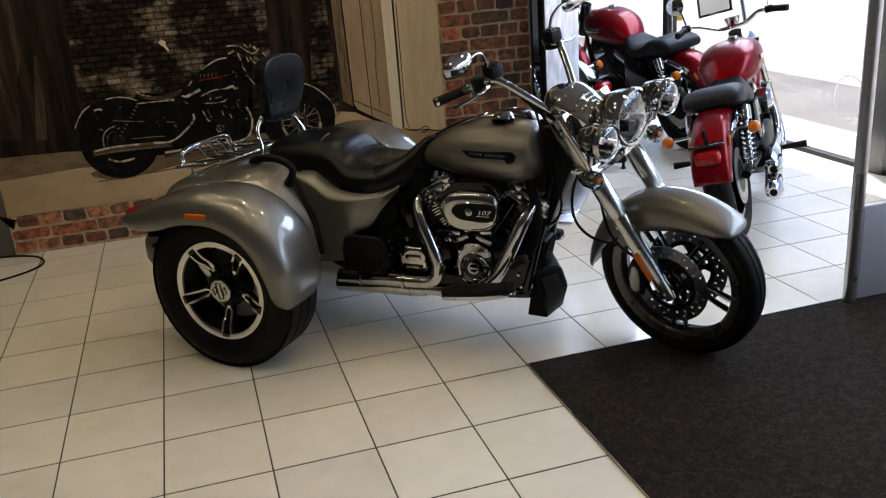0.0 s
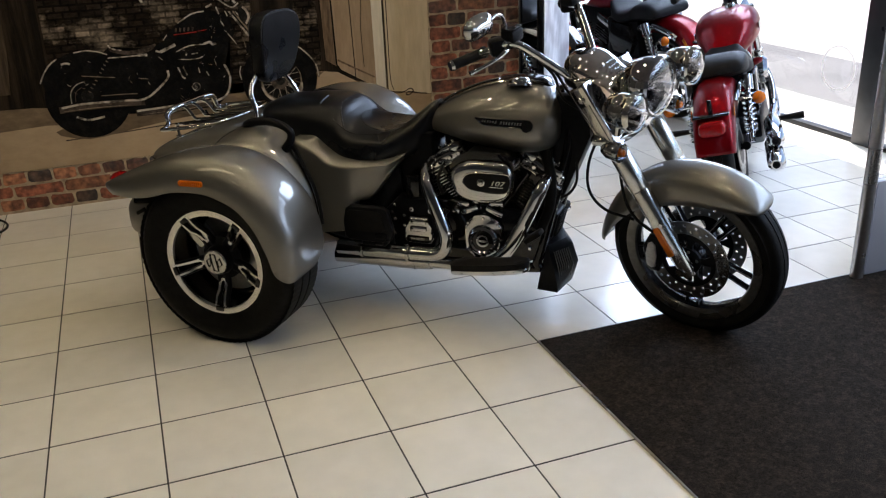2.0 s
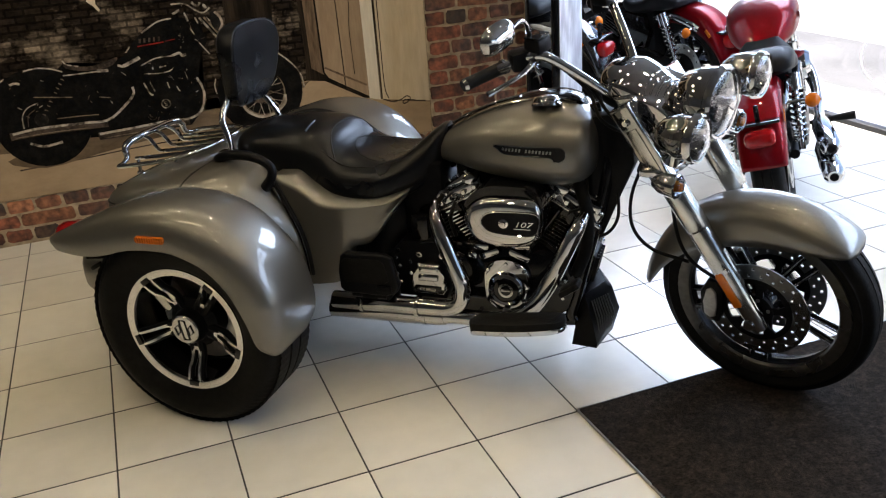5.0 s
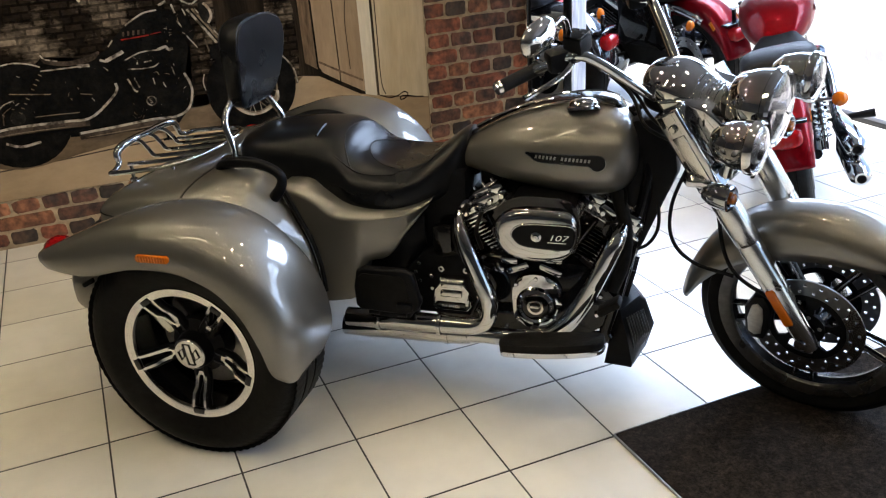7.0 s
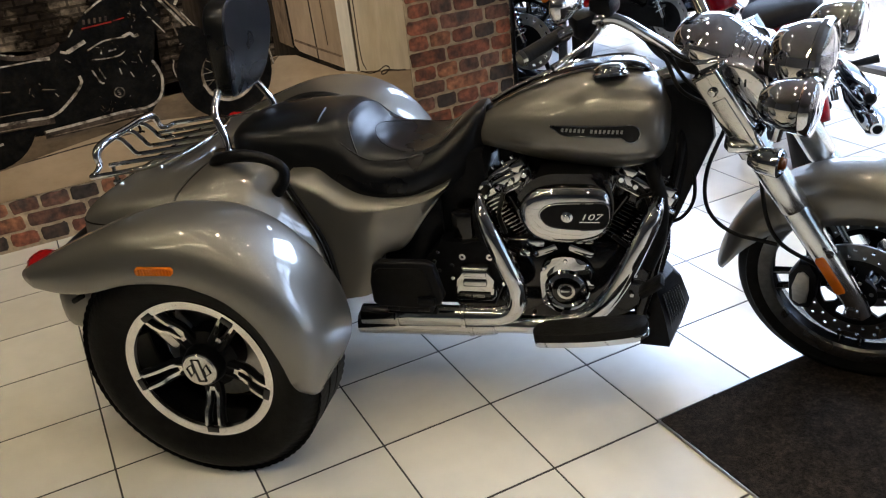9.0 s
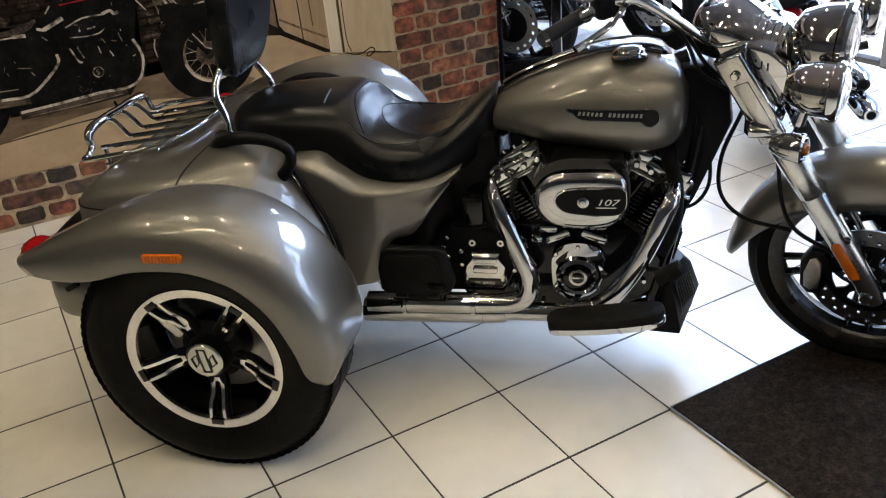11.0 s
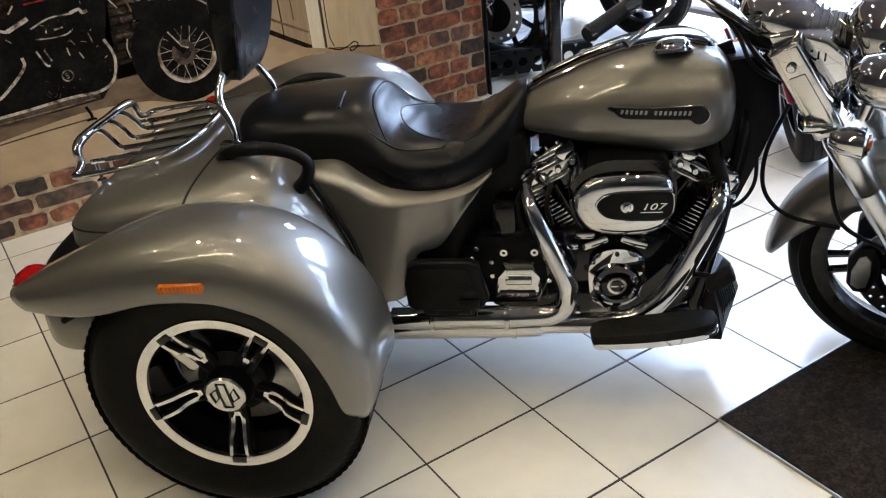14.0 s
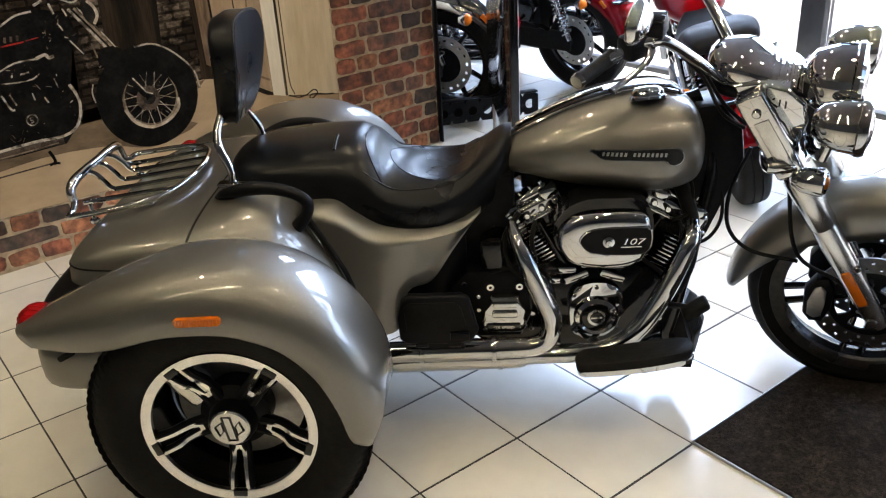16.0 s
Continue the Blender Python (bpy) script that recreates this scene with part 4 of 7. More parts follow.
# cam cover with its round dark centre
cam_cover = part("cam_cover", plate([(0.792, 0.30), (0.80, 0.275), (0.84, 0.262), (0.885, 0.268), (0.917, 0.30), (0.922, 0.345), (0.93, 0.385), (0.905, 0.42), (0.87, 0.432), (0.835, 0.43), (0.80, 0.412), (0.788, 0.37)], -0.12, -0.158, 0.012, round_steps=3, segs=3), CHROME, engine, "chrome cam cover", pose(0, 0, -0.010))
part("timer_ring", lathe([(0.040, -0.155), (0.040, -0.172), (0.046, -0.177), (0.056, -0.172), (0.061, -0.155)], 40, "y", (0.858, 0, 0.335)), CHROME, cam_cover)
part("timer_disc", disc(0.041, -0.15, -0.169, 0.003, 36, "y", (0.858, 0, 0.335)), BLACK, cam_cover, "black timer cover with emblem")
part("timer_emblem", lathe([(0.017, -0.1695), (0.024, -0.1695), (0.024, -0.1705), (0.017, -0.1705)], 30, "y", (0.858, 0, 0.335), closed=True), ALLOY, cam_cover)
part("timer_emblem", block((0.03, 0.002, 0.008), (0.858, -0.1695, 0.335), 0.0005), ALLOY, cam_cover)
for x, z in ((0.806, 0.288), (0.91, 0.30), (0.80, 0.398), (0.915, 0.40), (0.858, 0.42)):
    part("cover_screw", disc(0.006, -0.15, -0.1625, 0.0015, 12, "y", (x, 0, z)), CHROME, cam_cover)
for x, z, w in ((0.78, 0.46, 0.05), (0.83, 0.475, 0.03), (0.91, 0.47, 0.05), (0.75, 0.43, 0.03)):
    part("case_detail", block((w, 0.03, 0.02), (x, -0.14, z), 0.006), CHROME, engine)

# gearbox end cover with raised writing
gear = part("gearbox_cover", plate([(0.552, 0.318), (0.562, 0.302), (0.66, 0.302), (0.674, 0.32), (0.672, 0.345), (0.659, 0.365), (0.655, 0.406), (0.579, 0.406), (0.575, 0.365), (0.556, 0.345)], -0.15, -0.2, 0.01, segs=3), CHROME, engine, "chrome gearbox end cover")
part("cover_step", block((0.062, 0.01, 0.016), (0.617, -0.203, 0.390), 0.004), CHROME, gear)
part("cover_step", block((0.066, 0.012, 0.02), (0.616, -0.203, 0.362), 0.005), CHROME, gear)
part("name_plate", block((0.088, 0.006, 0.021), (0.613, -0.2015, 0.322), 0.002), BLACK, gear, "black plate with raised writing")
text("SIX SPEED", 0.0125, ALLOY, gear, pose(0.613, -0.2048, 0.322, 90, 0, 0), "lettering", 0.0004)
for x in (0.580, 0.656):
    part("cap_bolt", lathe([(0.004, -0.168), (0.004, -0.176), (0.0095, -0.176), (0.0105, -0.16), (0.0002, -0.16)], 16, "y", (x, 0, 0.427)), ALLOY, engine)
part("starter", tube([(0.60, -0.11, 0.53), (0.60, 0.1, 0.53)], 0.045, 24, smooth=False), BLACK, engine)
part("oil_filler", block((0.06, 0.04, 0.085), (0.585, -0.15, 0.515), 0.012), BLACK, engine)
for k in range(6):
    part("case_bolt", disc(0.006, -0.168, -0.178, 0.0015, 10, "y", (0.50 + 0.012 * (k % 2), 0, 0.30 + 0.028 * k)), ALLOY, engine)
part("cable_loom", tube([(0.66, -0.13, 0.62), (0.62, -0.15, 0.55), (0.64, -0.16, 0.47), (0.72, -0.15, 0.42)], 0.008, 8, 6), RUBBER, engine)
part("cable_loom", tube([(0.70, -0.13, 0.50), (0.66, -0.15, 0.48), (0.60, -0.16, 0.47), (0.54, -0.14, 0.44)], 0.007, 8, 6), RUBBER, engine)

# exhaust
part("rear_exhaust_pipe", tube([(0.638, -0.155, 0.600), (0.650, -0.192, 0.572), (0.672, -0.212, 0.52), (0.71, -0.222, 0.43), (0.735, -0.226, 0.36), (0.728, -0.228, 0.305), (0.695, -0.228, 0.28), (0.64, -0.228, 0.274), (0.50, -0.228, 0.272), (0.40, -0.228, 0.27), (0.29, -0.228, 0.268)],
                              [0.012, 0.019, 0.0255, 0.027, 0.027, 0.027, 0.027, 0.027, 0.030, 0.030, 0.029], 18, 6), CHROME, trike, "chrome exhaust heat shield")
part("exhaust_bracket", plate([(0.46, 0.255), (0.47, 0.245), (0.50, 0.245), (0.51, 0.255), (0.505, 0.32), (0.465, 0.32)], -0.205, -0.175, 0.004), SATIN, trike)
part("front_exhaust_pipe", tube([(1.098, -0.14, 0.580), (1.085, -0.185, 0.555), (1.056, -0.20, 0.491), (1.019, -0.205, 0.407), (0.972, -0.205, 0.322), (0.912, -0.205, 0.264), (0.83, -0.205, 0.240), (0.68, -0.205, 0.237), (0.645, -0.205, 0.236), (0.45, -0.205, 0.232), (0.27, -0.205, 0.228)],
                               [0.016, 0.024, 0.026, 0.027, 0.026, 0.026, 0.026, 0.0262, 0.034, 0.0345, 0.034], 18, 6), CHROME, trike, "chrome exhaust heat shield")
for x, y, z, r in ((0.585, -0.228, 0.2725, 0.0335), (0.60, -0.205, 0.2355, 0.0375), (0.395, -0.228, 0.270, 0.0335)):
    part("exhaust_clamp", lathe([(r - 0.008, -0.007), (r, -0.006), (r + 0.001, 0.0), (r, 0.006), (r - 0.008, 0.007)], 28, "x", (x, y, z), closed=True), CHROME, trike, "chrome pipe clamp")
part("left_exhaust_pipe", tube([(0.9, 0.12, 0.22), (0.6, 0.2, 0.2), (0.2, 0.24, 0.2)], 0.028, 14, 6), CHROME, trike)

# boards
def folded_board():
    return plate([(0.345, 0.34), (0.36, 0.325), (0.50, 0.322), (0.535, 0.335), (0.548, 0.36), (0.527, 0.45), (0.505, 0.463), (0.375, 0.463), (0.355, 0.45), (0.343, 0.40)], -0.255, -0.283, 0.008, segs=3)


for bm in both(folded_board):
    b = part("passenger_board", bm, SATIN, trike, "black passenger footboard, folded up")
for s in (-1, 1):
    for x in (0.40, 0.485):
        part("hinge_knuckle", tube([(x - 0.016, s * 0.268, 0.321), (x + 0.016, s * 0.268, 0.321)], 0.013, 12, smooth=False), SATIN, trike)
    part("board_stop", block((0.05, 0.012, 0.02), (0.50, s * 0.287, 0.35), 0.005), SATIN, trike)
    part("board_pad", plate([(0.365, 0.365), (0.50, 0.365), (0.517, 0.38), (0.505, 0.435), (0.49, 0.447), (0.375, 0.447), (0.362, 0.435)], s * 0.283, s * 0.288, 0.002), RUBBER, trike, "ribbed rubber pad")
    part("board_hinge", block((0.12, 0.05, 0.03), (0.45, s * 0.25, 0.318), 0.008), SATIN, trike)
BOARD = [(0.775, -0.338), (0.80, -0.352), (0.92, -0.365), (1.03, -0.358), (1.062, -0.335), (1.06, -0.30), (1.03, -0.285), (0.82, -0.28), (0.778, -0.292)]
rock = pose(0.80, 0, 0.262, 0, -8, 0) @ pose(-0.78, 0, 0)
for s in (1, -1):
    o = [(x, y * s) for x, y in BOARD]
    bm = plate(o, 0.012, 0.033, 0.006, "z", round_steps=4)
    b = part("footboard", bm, RUBBER, trike, "black rubber rider footboard", rock)
    bm = plate([(x, y * 1.012) for x, y in o], -0.002, 0.013, 0.004, "z", round_steps=4)
    part("footboard_pan", bm, CHROME, b, "chrome footboard pan")
    part("board_bracket", tube([(0.84, s * 0.10, 0.24), (0.87, s * 0.22, 0.255), (0.90, s * 0.29, 0.265)], 0.013, 10), SATIN, trike)
part("brake_pedal", tube([(0.99, -0.17, 0.36), (1.05, -0.22, 0.385), (1.08, -0.27, 0.405)], 0.008, 8), SATIN, trike)
part("pedal_pad", block((0.07, 0.055, 0.02), (1.085, -0.285, 0.412), 0.008, Matrix.Rotation(radians(-35), 4, "Y")), RUBBER, trike, "black rubber brake pedal pad")

# frame: twin downtubes, backbone, dark cover of the steering head, black cowl with its grille
for s in (-1, 1):
    part("downtube", tube([(1.145, s * 0.045, 0.80), (1.15, s * 0.065, 0.66), (1.095, s * 0.10, 0.42), (1.055, s * 0.115, 0.25), (1.02, s * 0.115, 0.215), (0.60, s * 0.12, 0.21), (0.36, s * 0.16, 0.25)], 0.019, 14, 6), BLACK, trike, "black frame tube")
part("backbone", tube([(1.13, 0, 0.86), (0.9, 0, 0.78), (0.62, 0, 0.68), (0.45, 0, 0.50)], 0.03, 14, 6), BLACK, trike)
part("steering_head", plate([(1.11, 0.862), (1.17, 0.868), (1.225, 0.80), (1.236, 0.72), (1.192, 0.62), (1.152, 0.52), (1.128, 0.46), (1.105, 0.52), (1.10, 0.72), (1.085, 0.83)], -0.072, 0.072, 0.018), SATIN, trike, "black steering head cover")
COWL = [(0.122, 1.050, 1.130, 1.150), (0.135, 1.052, 1.132, 1.162), (0.217, 1.066, 1.116, 1.184), (0.292, 1.082, 1.096, 1.158), (0.308, 1.088, 1.094, 1.138)]  # height, back, corner, prow
bm = skin([[(back, -0.100, z), (corner, -0.110, z), (prow - 0.004, -0.012, z), (prow, 0.0, z), (prow - 0.004, 0.012, z), (corner, 0.110, z), (back, 0.100, z)] for z, back, corner, prow in COWL])
cowl = part("front_cowl", bm, SATIN, trike, "black front cowl with a ribbed grille", sharp=30)
for s in (-1, 1):
    for k in range(8):
        q = 0.18 + 0.088 * k
        rib = [(corner + (prow - corner) * q + 0.001, s * (0.110 - 0.098 * q), z) for z, back, corner, prow in [(h, 0, float(np.interp(h, [c[0] for c in COWL], [c[2] for c in COWL])), float(np.interp(h, [c[0] for c in COWL], [c[3] for c in COWL]))) for h in (0.165, 0.217, 0.278)]]
        part("grille_rib", tube(rib, 0.0021, 6, 1), DARK_RIM, cowl)
reg = part("voltage_regulator", block((0.04, 0.12, 0.10), (1.088, 0, 0.372), 0.008, Matrix.Rotation(radians(14), 4, "Y")), SATIN, trike, "black finned regulator above the cowl")
for k in range(6):
    part("cooling_fin", block((0.02, 0.004, 0.086), (1.110, -0.05 + 0.02 * k, 0.368), 0.001, Matrix.Rotation(radians(14), 4, "Y")), SATIN, reg)
part("brake_hose", tube([(1.17, -0.05, 0.70), (1.185, -0.07, 0.62), (1.185, -0.07, 0.55), (1.155, -0.07, 0.50), (1.10, -0.07, 0.48)], 0.005, 8, 8), RUBBER, trike)
part("wire", tube([(1.08, -0.07, 0.70), (1.10, -0.10, 0.66), (1.09, -0.12, 0.60), (1.05, -0.12, 0.58)], 0.005, 8, 6), RUBBER, trike)

# oil lines, clips and small bolts round the engine
for k, (a, b, c) in enumerate((((0.70, -0.14, 0.60), (0.69, -0.165, 0.55), (0.70, -0.15, 0.49)), ((0.98, -0.12, 0.47), (1.04, -0.13, 0.42), (1.06, -0.11, 0.33)), ((1.03, -0.10, 0.62), (1.075, -0.12, 0.56), (1.07, -0.11, 0.45)))):
    part("engine_hose", tube([a, b, c], 0.0065, 8, 6), RUBBER, engine)
for x, z in ((0.548, 0.36), (0.548, 0.40), (0.685, 0.30), (0.69, 0.345), (0.76, 0.225), (0.86, 0.222), (0.95, 0.235), (1.03, 0.30), (1.04, 0.36)):
    part("case_bolt", disc(0.0065, -0.128, -0.176 if x < 0.7 else -0.14, 0.0015, 10, "y", (x, 0, z)), ALLOY, engine)
part("top_frame", block((0.42, 0.11, 0.12), (0.88, 0, 0.66), 0.03), SATIN, trike, "black frame cover below the tank")
part("battery_box", block((0.15, 0.22, 0.26), (0.575, 0, 0.58), 0.02), SATIN, trike, "black battery box below the seat")
part("inner_guard", plate([(1.02, 0.24), (1.075, 0.24), (1.09, 0.40), (1.14, 0.62), (1.145, 0.78), (1.06, 0.72), (1.05, 0.45)], -0.075, 0.075, 0.012), SATIN, trike, "black inner guard between the frame tubes")
part("loom_cover", tube([(1.06, -0.085, 0.70), (1.10, -0.11, 0.58), (1.10, -0.12, 0.47), (1.07, -0.125, 0.38)], 0.02, 10, 6), RUBBER, trike)

# ---- front end, turned to its right about the raked steering axis ----
RAKE, STEER = 33.0, -26.0
PIVOT = Vector((1.20, 0, 0.863))
AXIS = Vector((-math.sin(radians(RAKE)), 0, math.cos(radians(RAKE))))
TURN = Matrix.Translation(PIVOT) @ Matrix.Rotation(radians(STEER), 4, AXIS) @ Matrix.Translation(-PIVOT)
AXLE = Vector((1.635, 0, 0.318))
LEAN = 31.4                                       # slope of the fork legs
AHEAD = {"headlamp_nacelle": 0.022, "nacelle_front": 0.022, "nacelle_opening": 0.022, "headlamp": 0.022, "headlamp_bracket": 0.022, "spot_lamp": 0.036, "lamp_stem": 0.034, "turn_signal": 0.042,
         "lamp_bar": 0.030, "lower_yoke": 0.020}


def front(name, bm, material, parent=None, label="", sharp=38):
    """A part of the steered front end."""
    if parent is None:
        return part(name, bm, material, trike, label, TURN @ Matrix.Translation((AHEAD.get(name, 0.0), 0, 0)), sharp)
    return part(name, bm, material, parent, label, None, sharp)


def leg(d, y, off=0.0):
    """A point on a fork leg: d down from the pivot's height, off ahead of the leg."""
    a = radians(LEAN)
    return Vector((1.310 + math.sin(a) * d + math.cos(a) * off, y, 0.863 - math.cos(a) * d + math.sin(a) * off))


SPIN = Vector((math.cos(radians(9.5)) * math.sin(radians(20)), math.cos(radians(9.5)) * math.cos(radians(20)), math.sin(radians(9.5))))   # the axle's direction
UPRIGHT = (Vector((0, 0, 1)) - SPIN * SPIN.z).normalized()
STAND = Matrix.Translation((1.618, -0.030, 0.3145)) @ Matrix((SPIN.cross(UPRIGHT), SPIN, UPRIGHT)).transposed().to_4x4() @ Matrix.Rotation(radians(8), 4, "Y") @ Matrix.Translation(-AXLE)
wheel = front("front_wheel", lathe([(0.236, -0.04), (0.232, -0.02), (0.222, 0.0), (0.232, 0.02), (0.236, 0.04), (0.246, 0.046), (0.252, 0.044), (0.244, 0.0), (0.252, -0.044), (0.246, -0.046)], 64, "y", tuple(AXLE), closed=True), DARK_RIM, None, "dark five-spoke cast front wheel")
wheel.matrix_basis = STAND
front("rim_lip", lathe([(0.219, -0.036), (0.224, -0.0435), (0.238, -0.0475), (0.2555, -0.0495), (0.2565, -0.044), (0.240, -0.038)], 64, "y", tuple(AXLE), closed=True), DISC_STEEL, wheel, "grey rim edge")
bm = tyre_bm(0.318, 0.254, 0.056, 0.3)
bm.transform(Matrix.Translation(AXLE))
front("tyre", bm, RUBBER, wheel, "black tyre with grooved tread")
for k in range(5):
    a = radians(58 + 72 * k)
    u, v = Vector((math.cos(a), 0, math.sin(a))), Vector((-math.sin(a), 0, math.cos(a)))
    bm = bmesh.new()
    for s in (-1, 1):
        tube([AXLE + u * 0.04 + v * s * 0.012, AXLE + u * 0.12 + v * s * 0.02, AXLE + u * 0.238 + v * s * 0.027], [0.012, 0.0095, 0.011], 8, 4, bm)
    front("spoke", bm, BLACK, wheel)
    bm = bmesh.new()
    for s in (-1, 1):
        for y in (-0.011, 0.011):
            tube([AXLE + u * 0.10 + v * s * 0.02 + Vector((0, y, 0)), AXLE + u * 0.236 + v * s * 0.028 + Vector((0, y, 0))], 0.003, 6, bm=bm, smooth=False)
    front("spoke_edge", bm, MACHINED, wheel, "machined spoke edge")
front("hub", lathe([(0.02, -0.075), (0.03, -0.07), (0.045, -0.03), (0.045, 0.03), (0.03, 0.07), (0.02, 0.075)], 32, "y", tuple(AXLE)), BLACK, wheel)
def drilled_disc(at, y, r0, r1, thick, n=100):
    """A brake disc as a polar net, with two staggered rings of holes left open."""
    radii = [r0, r0 + (r1 - r0) * 0.22, r0 + (r1 - r0) * 0.38, r0 + (r1 - r0) * 0.62, r0 + (r1 - r0) * 0.78, r1]
    bm = bmesh.new()
    net = [[[bm.verts.new((at[0] + r * math.cos(2 * math.pi * k / n), at[1] + y + h, at[2] + r * math.sin(2 * math.pi * k / n))) for k in range(n)] for r in radii] for h in (-thick / 2, thick / 2)]
    solid = lambda i, k: not (i in (1, 3) and (k + (2 if i == 3 else 0)) % 5 == 0)
    for i in range(5):
        for k in range(n):
            j = (k + 1) % n
            if solid(i, k):
                bm.faces.new((net[0][i][k], net[0][i][j], net[0][i + 1][j], net[0][i + 1][k]))
                bm.faces.new((net[1][i][k], net[1][i + 1][k], net[1][i + 1][j], net[1][i][j]))
            else:
                for (p, q) in (((i, k), (i, j)), ((i + 1, k), (i + 1, j)), ((i, k), (i + 1, k)), ((i, j), (i + 1, j))):
                    bm.faces.new((net[0][p[0]][p[1]], net[0][q[0]][q[1]], net[1][q[0]][q[1]], net[1][p[0]][p[1]]))
    for i in (0, 5):
        for k in range(n):
            j = (k + 1) % n
            bm.faces.new((net[0][i][k], net[0][i][j], net[1][i][j], net[1][i][k]))
    return bm


for s in (-1, 1):
    y = s * 0.072
    d = front("brake_disc", drilled_disc(AXLE, y, 0.100, 0.151, 0.005), DISC_STEEL, wheel, "drilled steel brake disc")
    bm = lathe([(0.088, y - 0.004), (0.104, y - 0.003), (0.104, y + 0.003), (0.088, y + 0.004)], 48, "y", tuple(AXLE), closed=True)
    lathe([(0.022, y - 0.007), (0.050, y - 0.006), (0.050, y + 0.006), (0.022, y + 0.007)], 32, "y", tuple(AXLE), bm, True)
    for k in range(5):
        a = 2 * math.pi * k / 5 + 0.3
        u, v = Vector((math.cos(a), 0, math.sin(a))), Vector((-math.sin(a), 0, math.cos(a)))
        arm = [AXLE + u * q + v * w + Vector((0, y, 0)) for q, w in ((0.045, -0.012), (0.066, -0.009), (0.092, -0.022), (0.092, 0.022), (0.066, 0.009), (0.045, 0.012))]
        skin([[p + Vector((0, h, 0)) for p in arm] for h in (-0.004, 0.004)], bm)
    front("disc_carrier", bm, SATIN, wheel, "black disc carrier with open windows")
    for k in range(5):
        a = 2 * math.pi * k / 5 + 0.3
        front("carrier_bolt", disc(0.006, y - 0.008, y + 0.008, 0.0015, 12, "y", tuple(AXLE + Vector((math.cos(a), 0, math.sin(a))) * 0.036)), STEEL, wheel)
    cal = front("brake_caliper", plate([(-0.17, -0.05), (-0.15, -0.075), (-0.115, -0.07), (-0.10, -0.02), (-0.10, 0.05), (-0.12, 0.085), (-0.15, 0.08), (-0.175, 0.03)], s * 0.055, s * 0.10, 0.01), SATIN, None, "black brake caliper")
    cal.matrix_basis = TURN @ Matrix.Translation(AXLE)
    part("caliper_face", plate([(-0.158, -0.045), (-0.14, -0.055), (-0.122, -0.045), (-0.118, 0.0), (-0.12, 0.045), (-0.135, 0.06), (-0.15, 0.05), (-0.162, 0.0)], s * 0.099, s * 0.105, 0.003), STEEL, cal, "grey caliper face")

# front fender round the wheel
rows = []
for ang, r, w, deep in curve([(46, 0.342, 0.03, 0.006), (49, 0.352, 0.062, 0.02), (57, 0.355, 0.078, 0.055), (70, 0.354, 0.084, 0.09), (90, 0.352, 0.086, 0.112), (112, 0.351, 0.086, 0.118), (135, 0.352, 0.084, 0.10), (158, 0.362, 0.08, 0.075), (175, 0.378, 0.074, 0.05), (183, 0.386, 0.066, 0.03), (186, 0.38, 0.05, 0.012)], 5):
    a = radians(ang)
    u = Vector((math.cos(a), 0, math.sin(a)))
    row = []
    for q in np.linspace(-1, 1, 25):
        t = q * math.pi / 2
        y = w * math.copysign(abs(math.sin(t)) ** 0.75, q)
        d = deep * (1 - abs(math.cos(t)) ** 0.75)
        row.append(AXLE + u * (r - d) + Vector((0, y, 0)))
    rows.append(row)
ff = front("front_fender", skin(rows, round_ring=False, caps=False), PAINT, None, "", 60)
sol = ff.modifiers.new("sheet", "SOLIDIFY")
sol.thickness, sol.offset = 0.004, 0

for s in (-1, 1):
    y = s * 0.118
    front("fork_slider", tube([leg(0.305, y), leg(0.32, y), leg(0.53, y), leg(0.63, y), leg(0.668, y)], [0.031, 0.0335, 0.0315, 0.028, 0.02], 20, smooth=False), ALLOY, None, "satin alloy fork slider")
    front("fork_shroud", tube([leg(0.145, y), leg(0.16, y), leg(0.305, y), leg(0.318, y)], [0.031, 0.036, 0.036, 0.031], 20, smooth=False), ALLOY, None, "bright fork shroud")
    front("axle_clamp", tube([leg(0.63, y), AXLE + Vector((0, y, 0))], [0.024, 0.024], 14, smooth=False), ALLOY)
    front("axle_nut", disc(0.017, y * 1.28, y, 0.003, 14, "y", tuple(AXLE - Vector((0, 0, 0)))), CHROME)
    front("fender_bolt", disc(0.009, y + s * 0.03, y + s * 0.042, 0.002, 12, "y", tuple(leg(0.445, 0, 0.034))), CHROME)
    fr = front("fork_reflector", plate([(0.452, -0.010), (0.46, -0.013), (0.560, -0.013), (0.567, -0.010), (0.567, 0.010), (0.560, 0.013), (0.46, 0.013), (0.452, 0.010)], 0, 0.006, 0.002), AMBER, None, "amber fork reflector")
    fr.matrix_basis = TURN @ Matrix.Translation(leg(0, y + s * (0.030 if s > 0 else 0.036))) @ Matrix.Rotation(radians(90 - LEAN), 4, "Y")
    # flat chrome cover on the upper fork
    cv = front("fork_cover", plate([(-0.10, -0.036), (0.135, -0.038), (0.142, -0.03), (0.142, 0.03), (0.135, 0.036), (-0.10, 0.034)], -0.028, 0.028, 0.008, segs=3), CHROME, None, "chrome upper fork cover")
    cv.matrix_basis = TURN @ Matrix.Translation(leg(0, y)) @ Matrix.Rotation(radians(90 - LEAN), 4, "Y")
    part("cover_panel", plate([(-0.03, -0.018), (0.105, -0.018), (0.105, 0.018), (-0.03, 0.018)], s * 0.028, s * 0.031, 0.002), ALLOY, cv, "flat inset panel")
    part("cover_bolt", disc(0.011, s * 0.026, s * 0.038, 0.003, 14, "y", (-0.055, 0, 0)), CHROME, cv)
